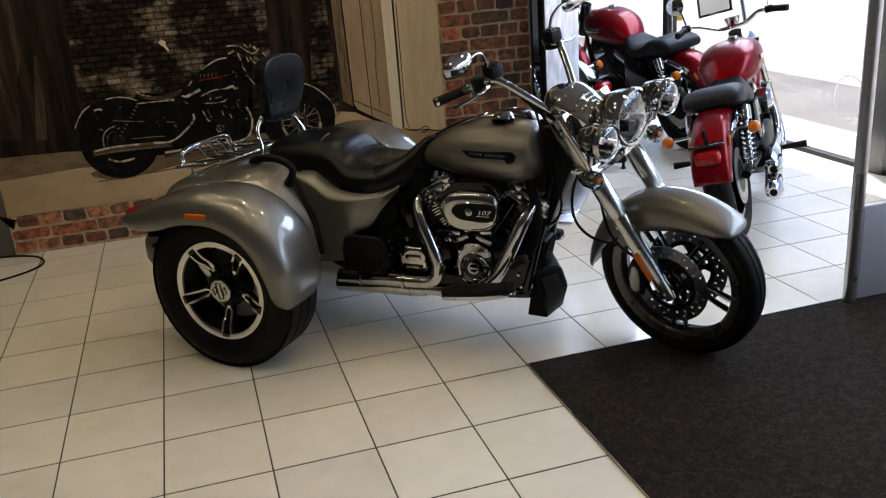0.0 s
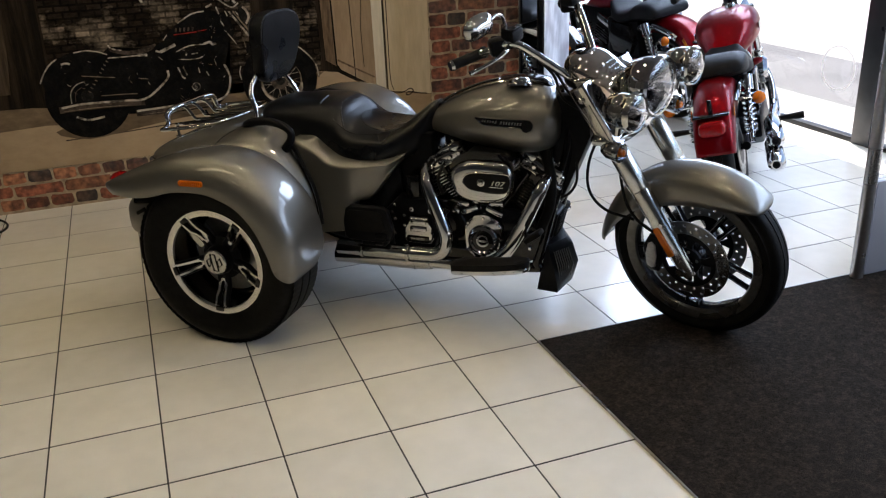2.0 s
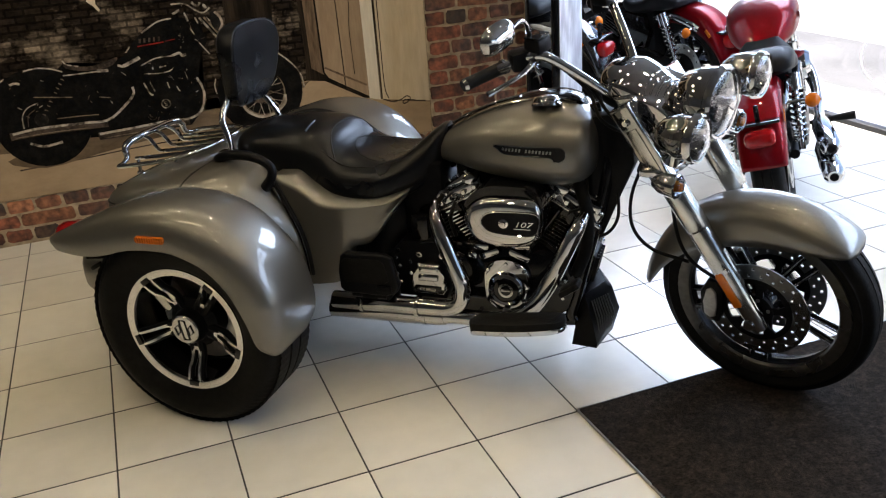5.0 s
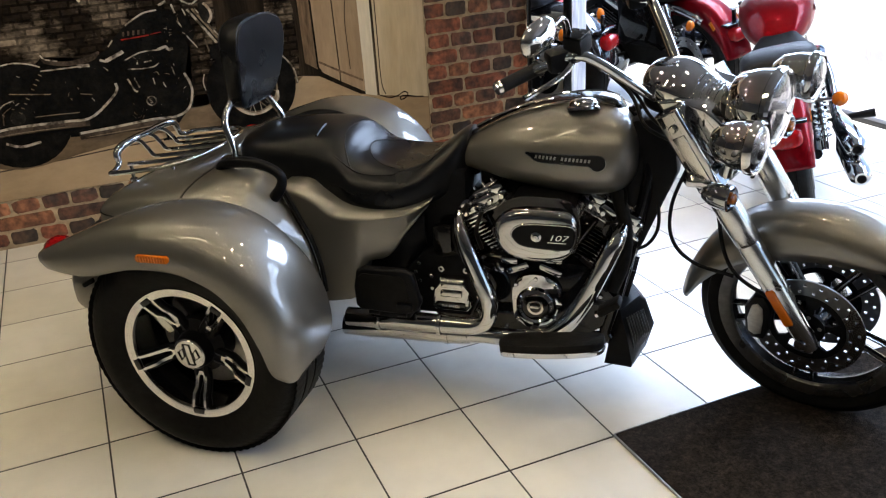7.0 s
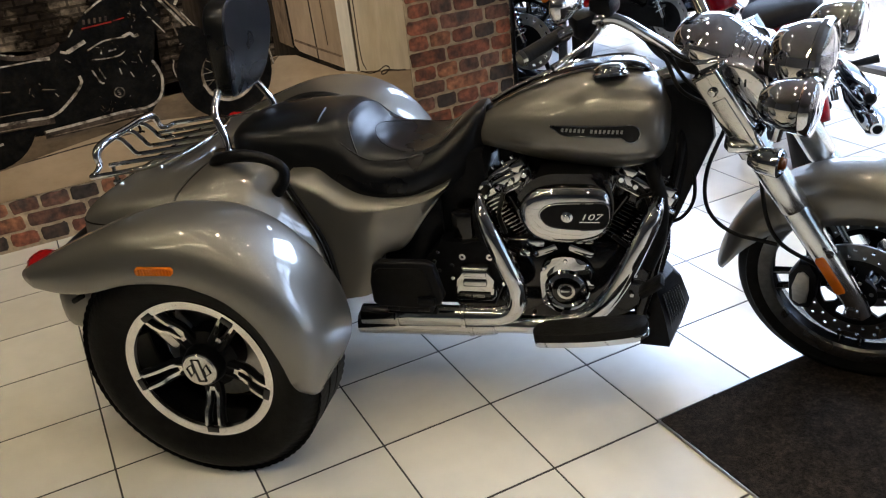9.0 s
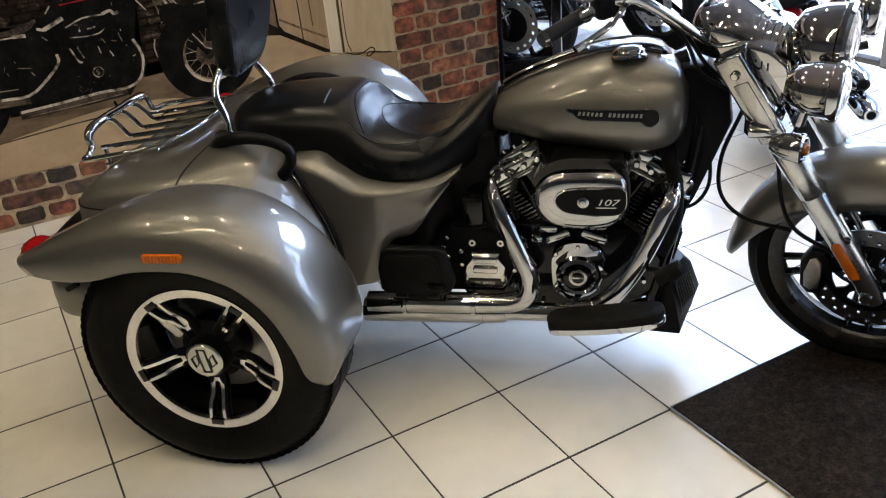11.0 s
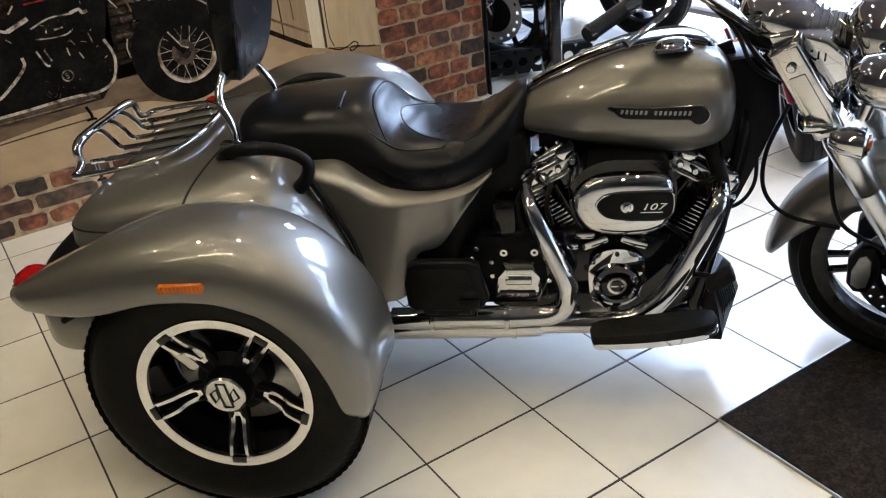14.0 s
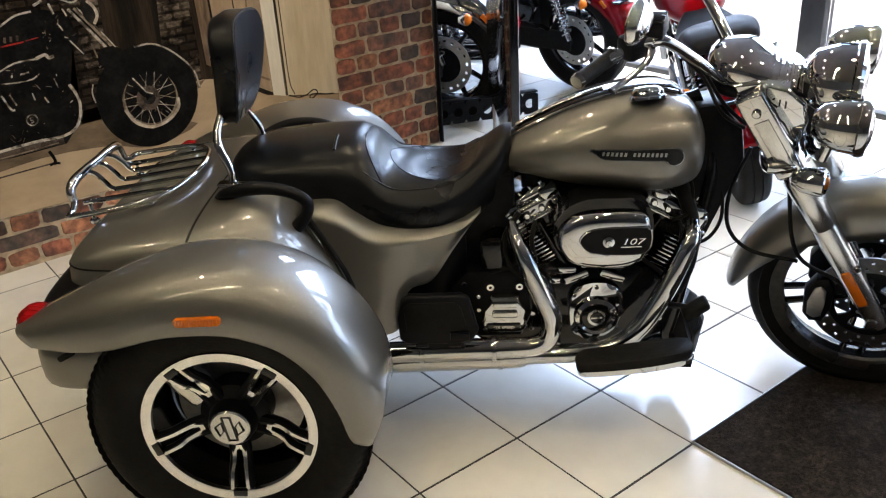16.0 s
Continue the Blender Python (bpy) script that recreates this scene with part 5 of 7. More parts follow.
front("lower_yoke", plate([(1.29, -0.155), (1.34, -0.16), (1.385, -0.125), (1.40, 0.0), (1.385, 0.125), (1.34, 0.16), (1.29, 0.155), (1.27, 0.0)], 0.758, 0.782, 0.008, "z", round_steps=3), CHROME, None, "chrome lower yoke")
nac_rows = curve([(1.118, 0.02, 0.015, 0.978), (1.13, 0.055, 0.036, 0.972), (1.165, 0.08, 0.05, 0.965), (1.21, 0.09, 0.058, 0.958), (1.26, 0.085, 0.06, 0.935), (1.31, 0.07, 0.058, 0.91), (1.37, 0.06, 0.055, 0.905)], 5)
nac = front("headlamp_nacelle", skin([[(x + 0.25 * h * math.sin(a) * (1.37 - x) / 0.25, w * math.copysign(abs(math.cos(a)) ** 0.85, math.cos(a)), zc + h * math.copysign(abs(math.sin(a)) ** 0.85, math.sin(a))) for a in np.linspace(0, 2 * math.pi, 32, endpoint=False)]
             for x, w, h, zc in nac_rows]), CHROME, None, "rounded chrome headlamp nacelle")
front("nacelle_front", plate([(1.185, 0.950), (1.25, 0.966), (1.32, 0.952), (1.362, 0.92), (1.375, 0.87), (1.36, 0.80), (1.30, 0.80), (1.25, 0.86)], -0.098, 0.098, 0.010, segs=3), CHROME, None, "chrome nacelle front panel")
for k in range(6):
    x = 1.272 + 0.0155 * k
    w, h, zc = (float(np.interp(x, nac_rows[:, 0], nac_rows[:, c])) for c in (1, 2, 3))
    loop = [(x, (w + 0.002) * math.cos(a), zc + (h + 0.002) * math.sin(a)) for a in np.linspace(0, 2 * math.pi, 36, endpoint=False)]
    front("nacelle_rib", tube(loop, 0.0045, 8, 1, smooth=False, closed=True), CHROME, nac)
for k in range(5):
    front("nacelle_bar", block((0.004, 0.004, 0.018), (1.262 + k * 0.014, -0.0985, 0.925 - 0.003 * k), 0), BLACK, nac)


front("nacelle_opening", skin([ring(x, w, lo, hi, 2.4, 24) for x, w, lo, hi in curve([(1.128, 0.058, 0.925, 0.955), (1.150, 0.080, 0.900, 0.958), (1.20, 0.086, 0.890, 0.952), (1.25, 0.07, 0.895, 0.94)], 4)]), SATIN, None, "dark opening below the nacelle's hood")
front("headlamp_bracket", plate([(1.345, 0.965), (1.372, 0.955), (1.405, 0.86), (1.398, 0.815), (1.372, 0.82), (1.35, 0.90)], -0.070, 0.070, 0.008), SATIN, None, "black bracket behind the headlamp")


def lamp(name, at, r, length, label):
    """A chrome bowl with a bright rim, clear lens and reflector inside."""
    x, y, z = at
    bowl = front(name, lathe([(0.0002, -length), (r * 0.45, -length * 0.98), (r * 0.78, -length * 0.78), (r * 0.95, -length * 0.4), (r, -0.012), (r * 1.06, -0.008), (r * 1.07, 0.004), (r * 1.0, 0.012), (r * 0.93, 0.01), (r * 0.9, -0.004)], 40, "x", at), CHROME, None, label)
    front("reflector", lathe([(r * 0.92, 0.0), (r * 0.8, -0.03), (r * 0.5, -0.055), (0.0002, -0.06)], 36, "x", at), CHROME, bowl)
    front("bulb", tube([(x - 0.058, y, z), (x - 0.02, y, z)], r * 0.16, 14, smooth=False), ALLOY, bowl)
    front("lens", lathe([(r * 0.94, 0.004), (r * 0.8, 0.014), (r * 0.45, 0.022), (0.0002, 0.025), (0.0002, 0.021), (r * 0.45, 0.018), (r * 0.8, 0.010), (r * 0.94, 0.0)], 40, "x", at), LAMP_GLASS, bowl)
    return bowl


head = lamp("headlamp", (1.462, 0, 0.932), 0.096, 0.125, "large chrome headlamp")
for k, (dy, dz) in enumerate(((0.035, 0.03), (-0.035, 0.03), (0, -0.035))):
    front("projector", tube([(1.417, dy, 0.932 + dz), (1.457, dy, 0.932 + dz)], [0.024, 0.022], 18, smooth=False), BLACK, head, "dark projector lens")
bar_pts = [(1.405, -0.19, 0.845), (1.385, -0.12, 0.815), (1.375, 0, 0.805), (1.385, 0.12, 0.815), (1.405, 0.19, 0.845)]
front("lamp_bar", tube(bar_pts, 0.014, 12, 5), CHROME, None, "chrome lamp bar")
for s in (-1, 1):
    lamp("spot_lamp", (1.472, s * 0.187, 0.928), 0.062, 0.105, "round chrome spot lamp")
    front("lamp_stem", tube([(1.405, s * 0.188, 0.835), (1.415, s * 0.188, 0.885)], 0.013, 10, smooth=False), CHROME)
    sig = front("turn_signal", lathe([(0.0002, -0.075), (0.016, -0.07), (0.03, -0.045), (0.034, -0.01), (0.035, 0.0), (0.031, 0.004)], 28, "x", (1.41, s * 0.19, 0.772)), CHROME, None, "chrome bullet turn signal")
    front("signal_lens", lathe([(0.0315, 0.0), (0.026, 0.009), (0.012, 0.014), (0.0002, 0.015)], 28, "x", (1.41, s * 0.19, 0.772)), LAMP_GLASS, sig, "clear lens with amber bulb")
    front("signal_bulb", disc(0.011, -0.012, 0.006, 0.003, 14, "x", (1.41, s * 0.19, 0.772)), AMBER, sig)

# handlebar, grips, levers, mirrors
BAR = [(1.205, 0.05, 0.938), (1.19, 0.078, 0.952), (1.135, 0.125, 1.018), (1.082, 0.165, 1.076), (1.052, 0.187, 1.097), (1.015, 0.208, 1.096), (0.982, 0.222, 1.080), (0.945, 0.27, 1.072)]
for s in (-1, 1):
    b = [(x, y * s, z) for x, y, z in BAR]
    front("handlebar", tube([(1.2, 0, 0.945)] + b, 0.0135, 14, 5), CHROME, None, "chrome swept-back handlebar")
    g0, g1 = Vector((0.961, s * 0.229, 1.073)), Vector((0.913, s * 0.35, 1.066))
    gr = front("grip", tube([g0, g0.lerp(g1, 0.1), g0.lerp(g1, 0.9), g1], [0.019, 0.0175, 0.0175, 0.0185], 16, smooth=False), RUBBER, None, "black rubber handlebar grip")
    front("grip_end", tube([g1, g1.lerp(g0, -0.08)], [0.02, 0.016], 16, smooth=False), CHROME, gr)
    front("grip_collar", tube([g0.lerp(g1, 0.02), g0.lerp(g1, 0.08)], 0.021, 16, smooth=False), CHROME, gr)
    sw = front("switch_box", block((0.065, 0.055, 0.058), (1.000, s * 0.207, 1.088), 0.014, Matrix.Rotation(radians(-55 * s), 4, "Z")), SATIN, None, "black switch housing")
    front("reservoir", block((0.058, 0.062, 0.046), (1.038, s * 0.172, 1.122), 0.012), SATIN, sw, "black fluid reservoir")
    front("reservoir_lid", block((0.050, 0.054, 0.006), (1.038, s * 0.172, 1.147), 0.002), BLACK, sw, "gloss black reservoir lid")
    for dx in (-0.019, 0.019):
        front("lid_screw", disc(0.004, 1.150, 1.152, 0.0005, 10, "z", (1.038 + dx, s * 0.172, 0)), CHROME, sw)
    front("lever_clamp", tube([(1.030, s * 0.180, 1.105), (1.052, s * 0.196, 1.094)], [0.020, 0.016], 12, smooth=False), CHROME, sw, "chrome lever clamp")
    front("lever", tube([(1.03, s * 0.19, 1.095), (1.045, s * 0.225, 1.085), (1.035, s * 0.27, 1.07), (1.005, s * 0.32, 1.055), (0.988, s * 0.353, 1.049)], [0.011, 0.01, 0.008, 0.008, 0.01], 10, 5, flat=0.7), CHROME, None, "chrome hand lever")
    front("mirror_stem", tube([(1.02, s * 0.18, 1.14), (1.03, s * 0.20, 1.19), (1.04, s * 0.24, 1.215), (1.045, s * 0.29, 1.212)], 0.006, 10, 6), CHROME, None, "bent chrome mirror stem")
    mir = front("mirror", skin([ring(x, w, lo, hi, 2.6, 28, y=s * 0.33) for x, w, lo, hi in curve([(1.022, 0.060, 1.175, 1.240), (1.03, 0.066, 1.168, 1.248), (1.048, 0.058, 1.176, 1.240), (1.062, 0.03, 1.195, 1.22)], 4)]), CHROME, None, "chrome rear-view mirror")
    front("mirror_glass", skin([ring(x, w, lo, hi, 2.6, 28, y=s * 0.33) for x, w, lo, hi in ((1.0205, 0.054, 1.18, 1.235), (1.0225, 0.056, 1.178, 1.237))]), mat("mirror_silver", (0.85, 0.85, 0.85), 0.01, 1.0), mir, "mirror glass")
front("riser", block((0.05, 0.13, 0.05), (1.19, 0, 0.945), 0.012), CHROME)
for y0, y1, x1 in ((-0.05, -0.16, 1.085), (-0.07, -0.17, 1.075), (0.05, 0.16, 1.085)):
    front("control_cable", tube([(1.25, y0, 0.82), (1.2, y0 * 2, 0.90), (1.15, (y0 + y1) / 2, 0.975), (x1, y1, 1.08)], 0.005, 8, 6), RUBBER)
front("brake_line", tube([leg(0.20, -0.10, -0.04), leg(0.33, -0.11, -0.09), leg(0.42, -0.10, -0.10), leg(0.50, -0.10, -0.05), leg(0.53, -0.11, -0.03)], 0.0055, 8, 6), RUBBER, None, "black brake hose")
front("brake_line", tube([(1.27, -0.03, 0.74), (1.235, -0.07, 0.62), (1.245, -0.095, 0.52), (1.31, -0.10, 0.46), (1.43, -0.1, 0.45)], 0.0055, 8, 8), RUBBER, None, "black brake hose")

# ---- the other motorcycles, the display stand ----
def coil(a, b, r, turns, wire, bm=None):
    a, b = Vector(a), Vector(b)
    d = (b - a).normalized()
    u = d.orthogonal().normalized()
    v = d.cross(u)
    n = int(turns * 10)
    return tube([a.lerp(b, k / n) + (u * math.cos(k * 0.628) + v * math.sin(k * 0.628)) * r for k in range(n + 1)], wire, 6, 1, bm, smooth=False)


def motorcycle(at, paint, label, colour_name, price_card=False, disc_y=-0.075):
    """A two-wheeled V-twin; x forward from the rear axle, z up from the tyres' feet."""
    bike = thing("motorcycle", at, label, "motorcycle", "motorcycles by the window")

    def p(name, bm, material, parent=None, note=""):
        return part(name, bm, material, parent or bike, note)

    R, F = Vector((0, 0, 0.318)), Vector((1.52, 0, 0.325))
    for name, c, r, rim, half in (("rear_wheel", R, 0.318, 0.215, 0.068), ("front_wheel", F, 0.325, 0.25, 0.048)):
        w = p(name, lathe([(rim - 0.02, -half * 0.7), (rim - 0.03, 0), (rim - 0.02, half * 0.7), (rim, half * 0.75), (rim, -half * 0.75)], 40, "y", tuple(c), closed=True), BLACK)
        bm = tyre_bm(r, rim, half, 0.3)
        bm.transform(Matrix.Translation(c))
        p("tyre", bm, RUBBER, w, "black tyre")
        for k in range(9):
            a = 2 * math.pi * k / 9
            p("spoke", tube([c + Vector((math.cos(a), 0, math.sin(a))) * 0.04, c + Vector((math.cos(a + 0.12), 0, math.sin(a + 0.12))) * (rim - 0.02)], [0.016, 0.013], 8, smooth=False), BLACK, w)
        p("hub", lathe([(0.02, -0.08), (0.045, -0.06), (0.05, 0.06), (0.02, 0.08)], 24, "y", tuple(c)), BLACK, w)
        y = disc_y
        bm = lathe([(0.088, y), (0.118, y), (0.118, y + 0.004), (0.088, y + 0.004)], 48, "y", tuple(c), closed=True)
        lathe([(0.13, y), (0.146, y), (0.146, y + 0.004), (0.13, y + 0.004)], 48, "y", tuple(c), bm, True)
        for k in range(18):
            ring_pts = [[c + Vector((math.cos(a) * q, yy, math.sin(a) * q)) for q, yy in ((0.118, y), (0.13, y), (0.13, y + 0.004), (0.118, y + 0.004))] for a in np.linspace(2 * math.pi * k / 18, 2 * math.pi * (k + 0.62) / 18, 4)]
            skin(ring_pts, bm)
        p("brake_disc", bm, STEEL, w, "drilled steel brake disc")
        p("disc_carrier", disc(0.09, y, y + 0.006, 0.002, 24, "y", tuple(c)), SATIN, w)
        p("caliper", block((0.05, 0.045, 0.10), (c.x + (0.11 if c.x < 1 else -0.11), y, c.z + 0.08), 0.012, Matrix.Rotation(radians(-35 if c.x < 1 else 35), 4, "Y")), SATIN, w)
    # rear fender, with a chrome-edged strut and lamps
    rows = []
    for ang, r, w, deep in curve([(25, 0.350, 0.076, 0.03), (55, 0.362, 0.09, 0.07), (95, 0.374, 0.097, 0.10), (122, 0.380, 0.099, 0.10), (142, 0.379, 0.099, 0.08), (158, 0.376, 0.097, 0.055), (170, 0.374, 0.092, 0.04)], 4):
        a = radians(ang)
        u = Vector((math.cos(a), 0, math.sin(a)))
        rows.append([R + u * (r - deep * (1 - abs(math.cos(t)) ** 0.7)) + Vector((0, w * math.copysign(abs(math.sin(t)) ** 0.7, t), 0)) for t in np.linspace(-math.pi / 2, math.pi / 2, 17)])
    fe = p("rear_fender", skin(rows, round_ring=False, caps=False), paint, None, colour_name + " rear fender")
    sol = fe.modifiers.new("sheet", "SOLIDIFY")
    sol.thickness = 0.004
    a = radians(151)
    tail = R + Vector((math.cos(a), 0, math.sin(a))) * 0.385
    lamp_bm = skin([ring(x, w, lo, hi, 3.2, 24) for x, w, lo, hi in curve([(tail.x + 0.02, 0.062, tail.z - 0.035, tail.z + 0.04), (tail.x - 0.02, 0.06, tail.z - 0.034, tail.z + 0.038), (tail.x - 0.035, 0.045, tail.z - 0.02, tail.z + 0.026)], 3)])
    p("tail_lamp", lamp_bm, RED_LENS, None, "red tail lamp")
    p("lamp_bracket", block((0.05, 0.17, 0.012), (tail.x + 0.02, 0, tail.z + 0.062), 0.004), BLACK)
    p("plate_stay", block((0.02, 0.02, 0.07), (tail.x + 0.03, 0.0, tail.z + 0.10), 0.004), BLACK)
    for s in (-1, 1):
        p("fender_strut", tube([(0.20, s * 0.105, 0.60), (0.06, s * 0.108, 0.635), (-0.10, s * 0.105, 0.605), (-0.17, s * 0.10, 0.575)], 0.014, 10, flat=1.6), CHROME)
        sig = p("turn_signal", tube([(-0.15, s * 0.10, 0.59), (-0.17, s * 0.19, 0.59)], 0.008, 8, smooth=False), CHROME)
        p("signal_body", lathe([(0.0002, 0.03), (0.02, 0.025), (0.03, 0.0), (0.03, -0.01)], 20, "x", (-0.175, s * 0.21, 0.59)), CHROME, sig)
        p("signal_lens", lathe([(0.0295, -0.008), (0.027, -0.022), (0.014, -0.034), (0.0002, -0.036)], 20, "x", (-0.175, s * 0.21, 0.59)), AMBER, sig, "amber lens")
        sh = p("shock_absorber", tube([(-0.02, s * 0.135, 0.34), (0.09, s * 0.135, 0.64)], 0.015, 10, smooth=False), CHROME)
        p("shock_spring", coil((-0.005, s * 0.135, 0.38), (0.075, s * 0.135, 0.60), 0.029, 9, 0.0055), CHROME, sh, "chrome coil spring")
        p("shock_cap", tube([(0.072, s * 0.135, 0.59), (0.095, s * 0.135, 0.655)], 0.033, 14, smooth=False), CHROME, sh)
        p("swingarm", tube([(0.0, s * 0.10, 0.318), (0.48, s * 0.10, 0.31)], 0.022, 10, smooth=False), SATIN)
        p("foot_peg", tube([(0.44, s * 0.16, 0.33), (0.43, s * 0.22, 0.335), (0.43, s * 0.36, 0.335)], [0.01, 0.012, 0.02], 10, smooth=False), RUBBER)
        p("frame_rail", tube([(0.22, s * 0.10, 0.62), (0.45, s * 0.09, 0.66), (0.55, s * 0.1, 0.4), (0.6, s * 0.11, 0.2), (0.9, s * 0.1, 0.18), (1.02, s * 0.06, 0.45), (1.12, s * 0.03, 0.82)], 0.016, 10), BLACK)
        leg_top, leg_low = Vector((1.18, s * 0.095, 0.86)), Vector((1.50, s * 0.095, 0.31))
        p("fork_tube", tube([leg_top, leg_top.lerp(leg_low, 0.6)], 0.021, 12, smooth=False), CHROME)
        p("fork_slider", tube([leg_top.lerp(leg_low, 0.5), leg_top.lerp(leg_low, 0.55), leg_low], [0.028, 0.031, 0.028], 12, smooth=False), ALLOY)
    # bars turned to the left lock, with grips, levers and round mirrors
    for bar, tip in (([(1.09, 0, 0.985), (1.06, 0.08, 0.99), (0.985, 0.18, 1.04), (0.93, 0.235, 1.05)], (0.79, 0.265, 1.03)), ([(1.09, 0, 0.985), (1.12, -0.07, 0.99), (1.14, -0.14, 1.03), (1.13, -0.20, 1.035)], (1.07, -0.31, 1.02))):
        hb = p("handlebar", tube(bar + [tip], 0.0125, 10), CHROME)
        a, b = Vector(bar[-1]), Vector(tip)
        p("grip", tube([a.lerp(b, 0.25), b.lerp(a, -0.08)], 0.019, 12, smooth=False), RUBBER, hb)
        p("switch_box", block((0.05, 0.05, 0.045), tuple(a.lerp(b, 0.1)), 0.012), SATIN, hb)
        p("lever", tube([a + Vector((0.05, 0, 0.0)), a.lerp(b, 0.5) + Vector((0.055, 0, -0.005)), b + Vector((0.04, 0, -0.01))], 0.007, 8), CHROME, hb)
        m = a + Vector((0.02, 0.05 if a.y > 0 else -0.05, 0.14))
        ms = p("mirror_stem", tube([a, a.lerp(m, 0.5) + Vector((0.03, 0, 0.01)), m], 0.006, 8), CHROME)
        p("mirror", lathe([(0.0002, 0.028), (0.03, 0.022), (0.048, 0.008), (0.052, -0.004), (0.046, -0.007), (0.0002, -0.008)], 24, "x", tuple(m)), CHROME, ms, "round chrome mirror")
    # right-hand twin mufflers and pipes
    for z, x1, x0 in ((0.36, -0.12, 0.62), (0.275, -0.24, 0.70)):
        m = p("muffler", tube([(x1, -0.25, z - 0.01), (x1 + 0.03, -0.25, z - 0.008), (x1 + 0.35, -0.215, z), (x1 + 0.52, -0.205, z)], [0.026, 0.043, 0.043, 0.024], 18, smooth=False), CHROME, None, "chrome muffler")
        p("muffler_end", disc(0.018, x1 - 0.004, x1 + 0.02, 0.003, 16, "x", (0, -0.25, z - 0.01)), SATIN, m)
        p("exhaust_pipe", tube([(x1 + 0.5, -0.205, z), (x0, -0.20, z + 0.02), (x0 + 0.1, -0.19, z + 0.14), (x0 + 0.12, -0.15, z + 0.25)], 0.022, 12), CHROME)
    p("seat", body([(-0.035, 0.11, 0.702, 0.732), (-0.015, 0.14, 0.690, 0.758), (0.07, 0.155, 0.665, 0.784), (0.19, 0.15, 0.65, 0.772), (0.26, 0.155, 0.635, 0.730), (0.37, 0.152, 0.62, 0.708), (0.46, 0.125, 0.63, 0.738), (0.53, 0.075, 0.67, 0.775), (0.55, 0.04, 0.69, 0.765)], 4, 3.6, 32), MATT_LEATHER, None, "black leather seat")
    p("fuel_tank", body([(0.50, 0.06, 0.70, 0.76), (0.54, 0.10, 0.69, 0.82), (0.62, 0.145, 0.685, 0.885), (0.74, 0.172, 0.69, 0.925), (0.86, 0.172, 0.705, 0.935), (0.95, 0.14, 0.73, 0.915), (1.0, 0.09, 0.76, 0.885), (1.015, 0.04, 0.79, 0.86)], 5, 2.5, 36), paint, None, colour_name + " fuel tank")
    p("oil_tank", block((0.34, 0.25, 0.30), (0.36, 0, 0.51), 0.03), SATIN)
    p("engine_core", plate([(0.50, 0.30), (0.95, 0.30), (1.0, 0.62), (0.94, 0.72), (0.52, 0.70)], -0.07, 0.07, 0.02), SATIN)
    p("wiring_cover", tube([(0.98, 0, 0.74), (1.05, 0, 0.55), (1.0, 0, 0.35)], 0.05, 10), SATIN)
    p("drive_belt", block((0.55, 0.03, 0.12), (0.27, 0.115, 0.325), 0.02), RUBBER)
    p("filler_cap", disc(0.03, 0.925, 0.95, 0.006, 20, "z", (0.80, -0.03, 0)), CHROME)
    for s in (-1, 1):
        p("tank_emblem", block((0.16, 0.004, 0.03), (0.79, s * 0.174, 0.81), 0.0015), ALLOY)
        p("fender_reflector", block((0.05, 0.004, 0.022), (-0.24, s * 0.099, 0.56), 0.0015, Matrix.Rotation(radians(-48), 4, "Y")), AMBER, None, "amber side reflector")
    p("side_cover", plate([(0.20, 0.52), (0.24, 0.63), (0.42, 0.645), (0.47, 0.52), (0.42, 0.43), (0.25, 0.43)], -0.165, 0.165, 0.015), BLACK)
    p("crankcase", plate([(0.46, 0.24), (0.54, 0.19), (0.92, 0.19), (0.98, 0.28), (0.92, 0.42), (0.60, 0.43), (0.48, 0.36)], -0.14, 0.15, 0.02), SATIN)
    for ang in (-23, 23):
        an = radians(ang)
        base = Vector((0.74, 0, 0.30))
        up = Vector((math.sin(an), 0, math.cos(an)))
        t = Matrix.Rotation(an, 4, "Y")
        cyl = p("cylinder", tube([base + up * 0.08, base + up * 0.32], 0.06, 16, smooth=False), BLACK)
        for k in range(8):
            p("fin", block((0.15, 0.18, 0.006), tuple(base + up * (0.13 + k * 0.02)), 0, t), DARK_RIM if k % 2 else BLACK, cyl)
        p("rocker_cover", block((0.15, 0.19, 0.06), tuple(base + up * 0.34), 0.016, t), CHROME)
    p("air_cleaner", disc(0.075, -0.10, -0.19, 0.02, 32, "y", (0.74, 0, 0.56)), CHROME)
    p("primary_cover", plate([(0.40, 0.30), (0.44, 0.22), (0.80, 0.21), (0.88, 0.28), (0.84, 0.37), (0.48, 0.38)], 0.14, 0.20, 0.02), CHROME)
    p("belt_guard", tube([(0.0, 0.115, 0.318), (0.3, 0.115, 0.42), (0.5, 0.115, 0.36)], 0.014, 8), BLACK)
    p("head_tube", tube([(1.10, 0, 0.95), (1.20, 0, 0.72)], 0.04, 14, smooth=False), BLACK)
    p("yoke", block((0.06, 0.24, 0.03), (1.17, 0, 0.87), 0.01), BLACK)
    hl = p("headlamp", lathe([(0.0002, -0.10), (0.05, -0.085), (0.078, -0.03), (0.085, 0.0), (0.08, 0.008)], 28, "x", (1.30, 0, 0.86)), CHROME)
    p("lens", lathe([(0.078, 0.004), (0.06, 0.018), (0.0002, 0.024)], 28, "x", (1.30, 0, 0.86)), LAMP_GLASS, hl)
    g = p("speedometer", lathe([(0.0002, -0.04), (0.035, -0.035), (0.046, 0.0), (0.046, 0.015), (0.0002, 0.016)], 24, "z", (1.10, 0, 1.03)), CHROME)
    rows = []
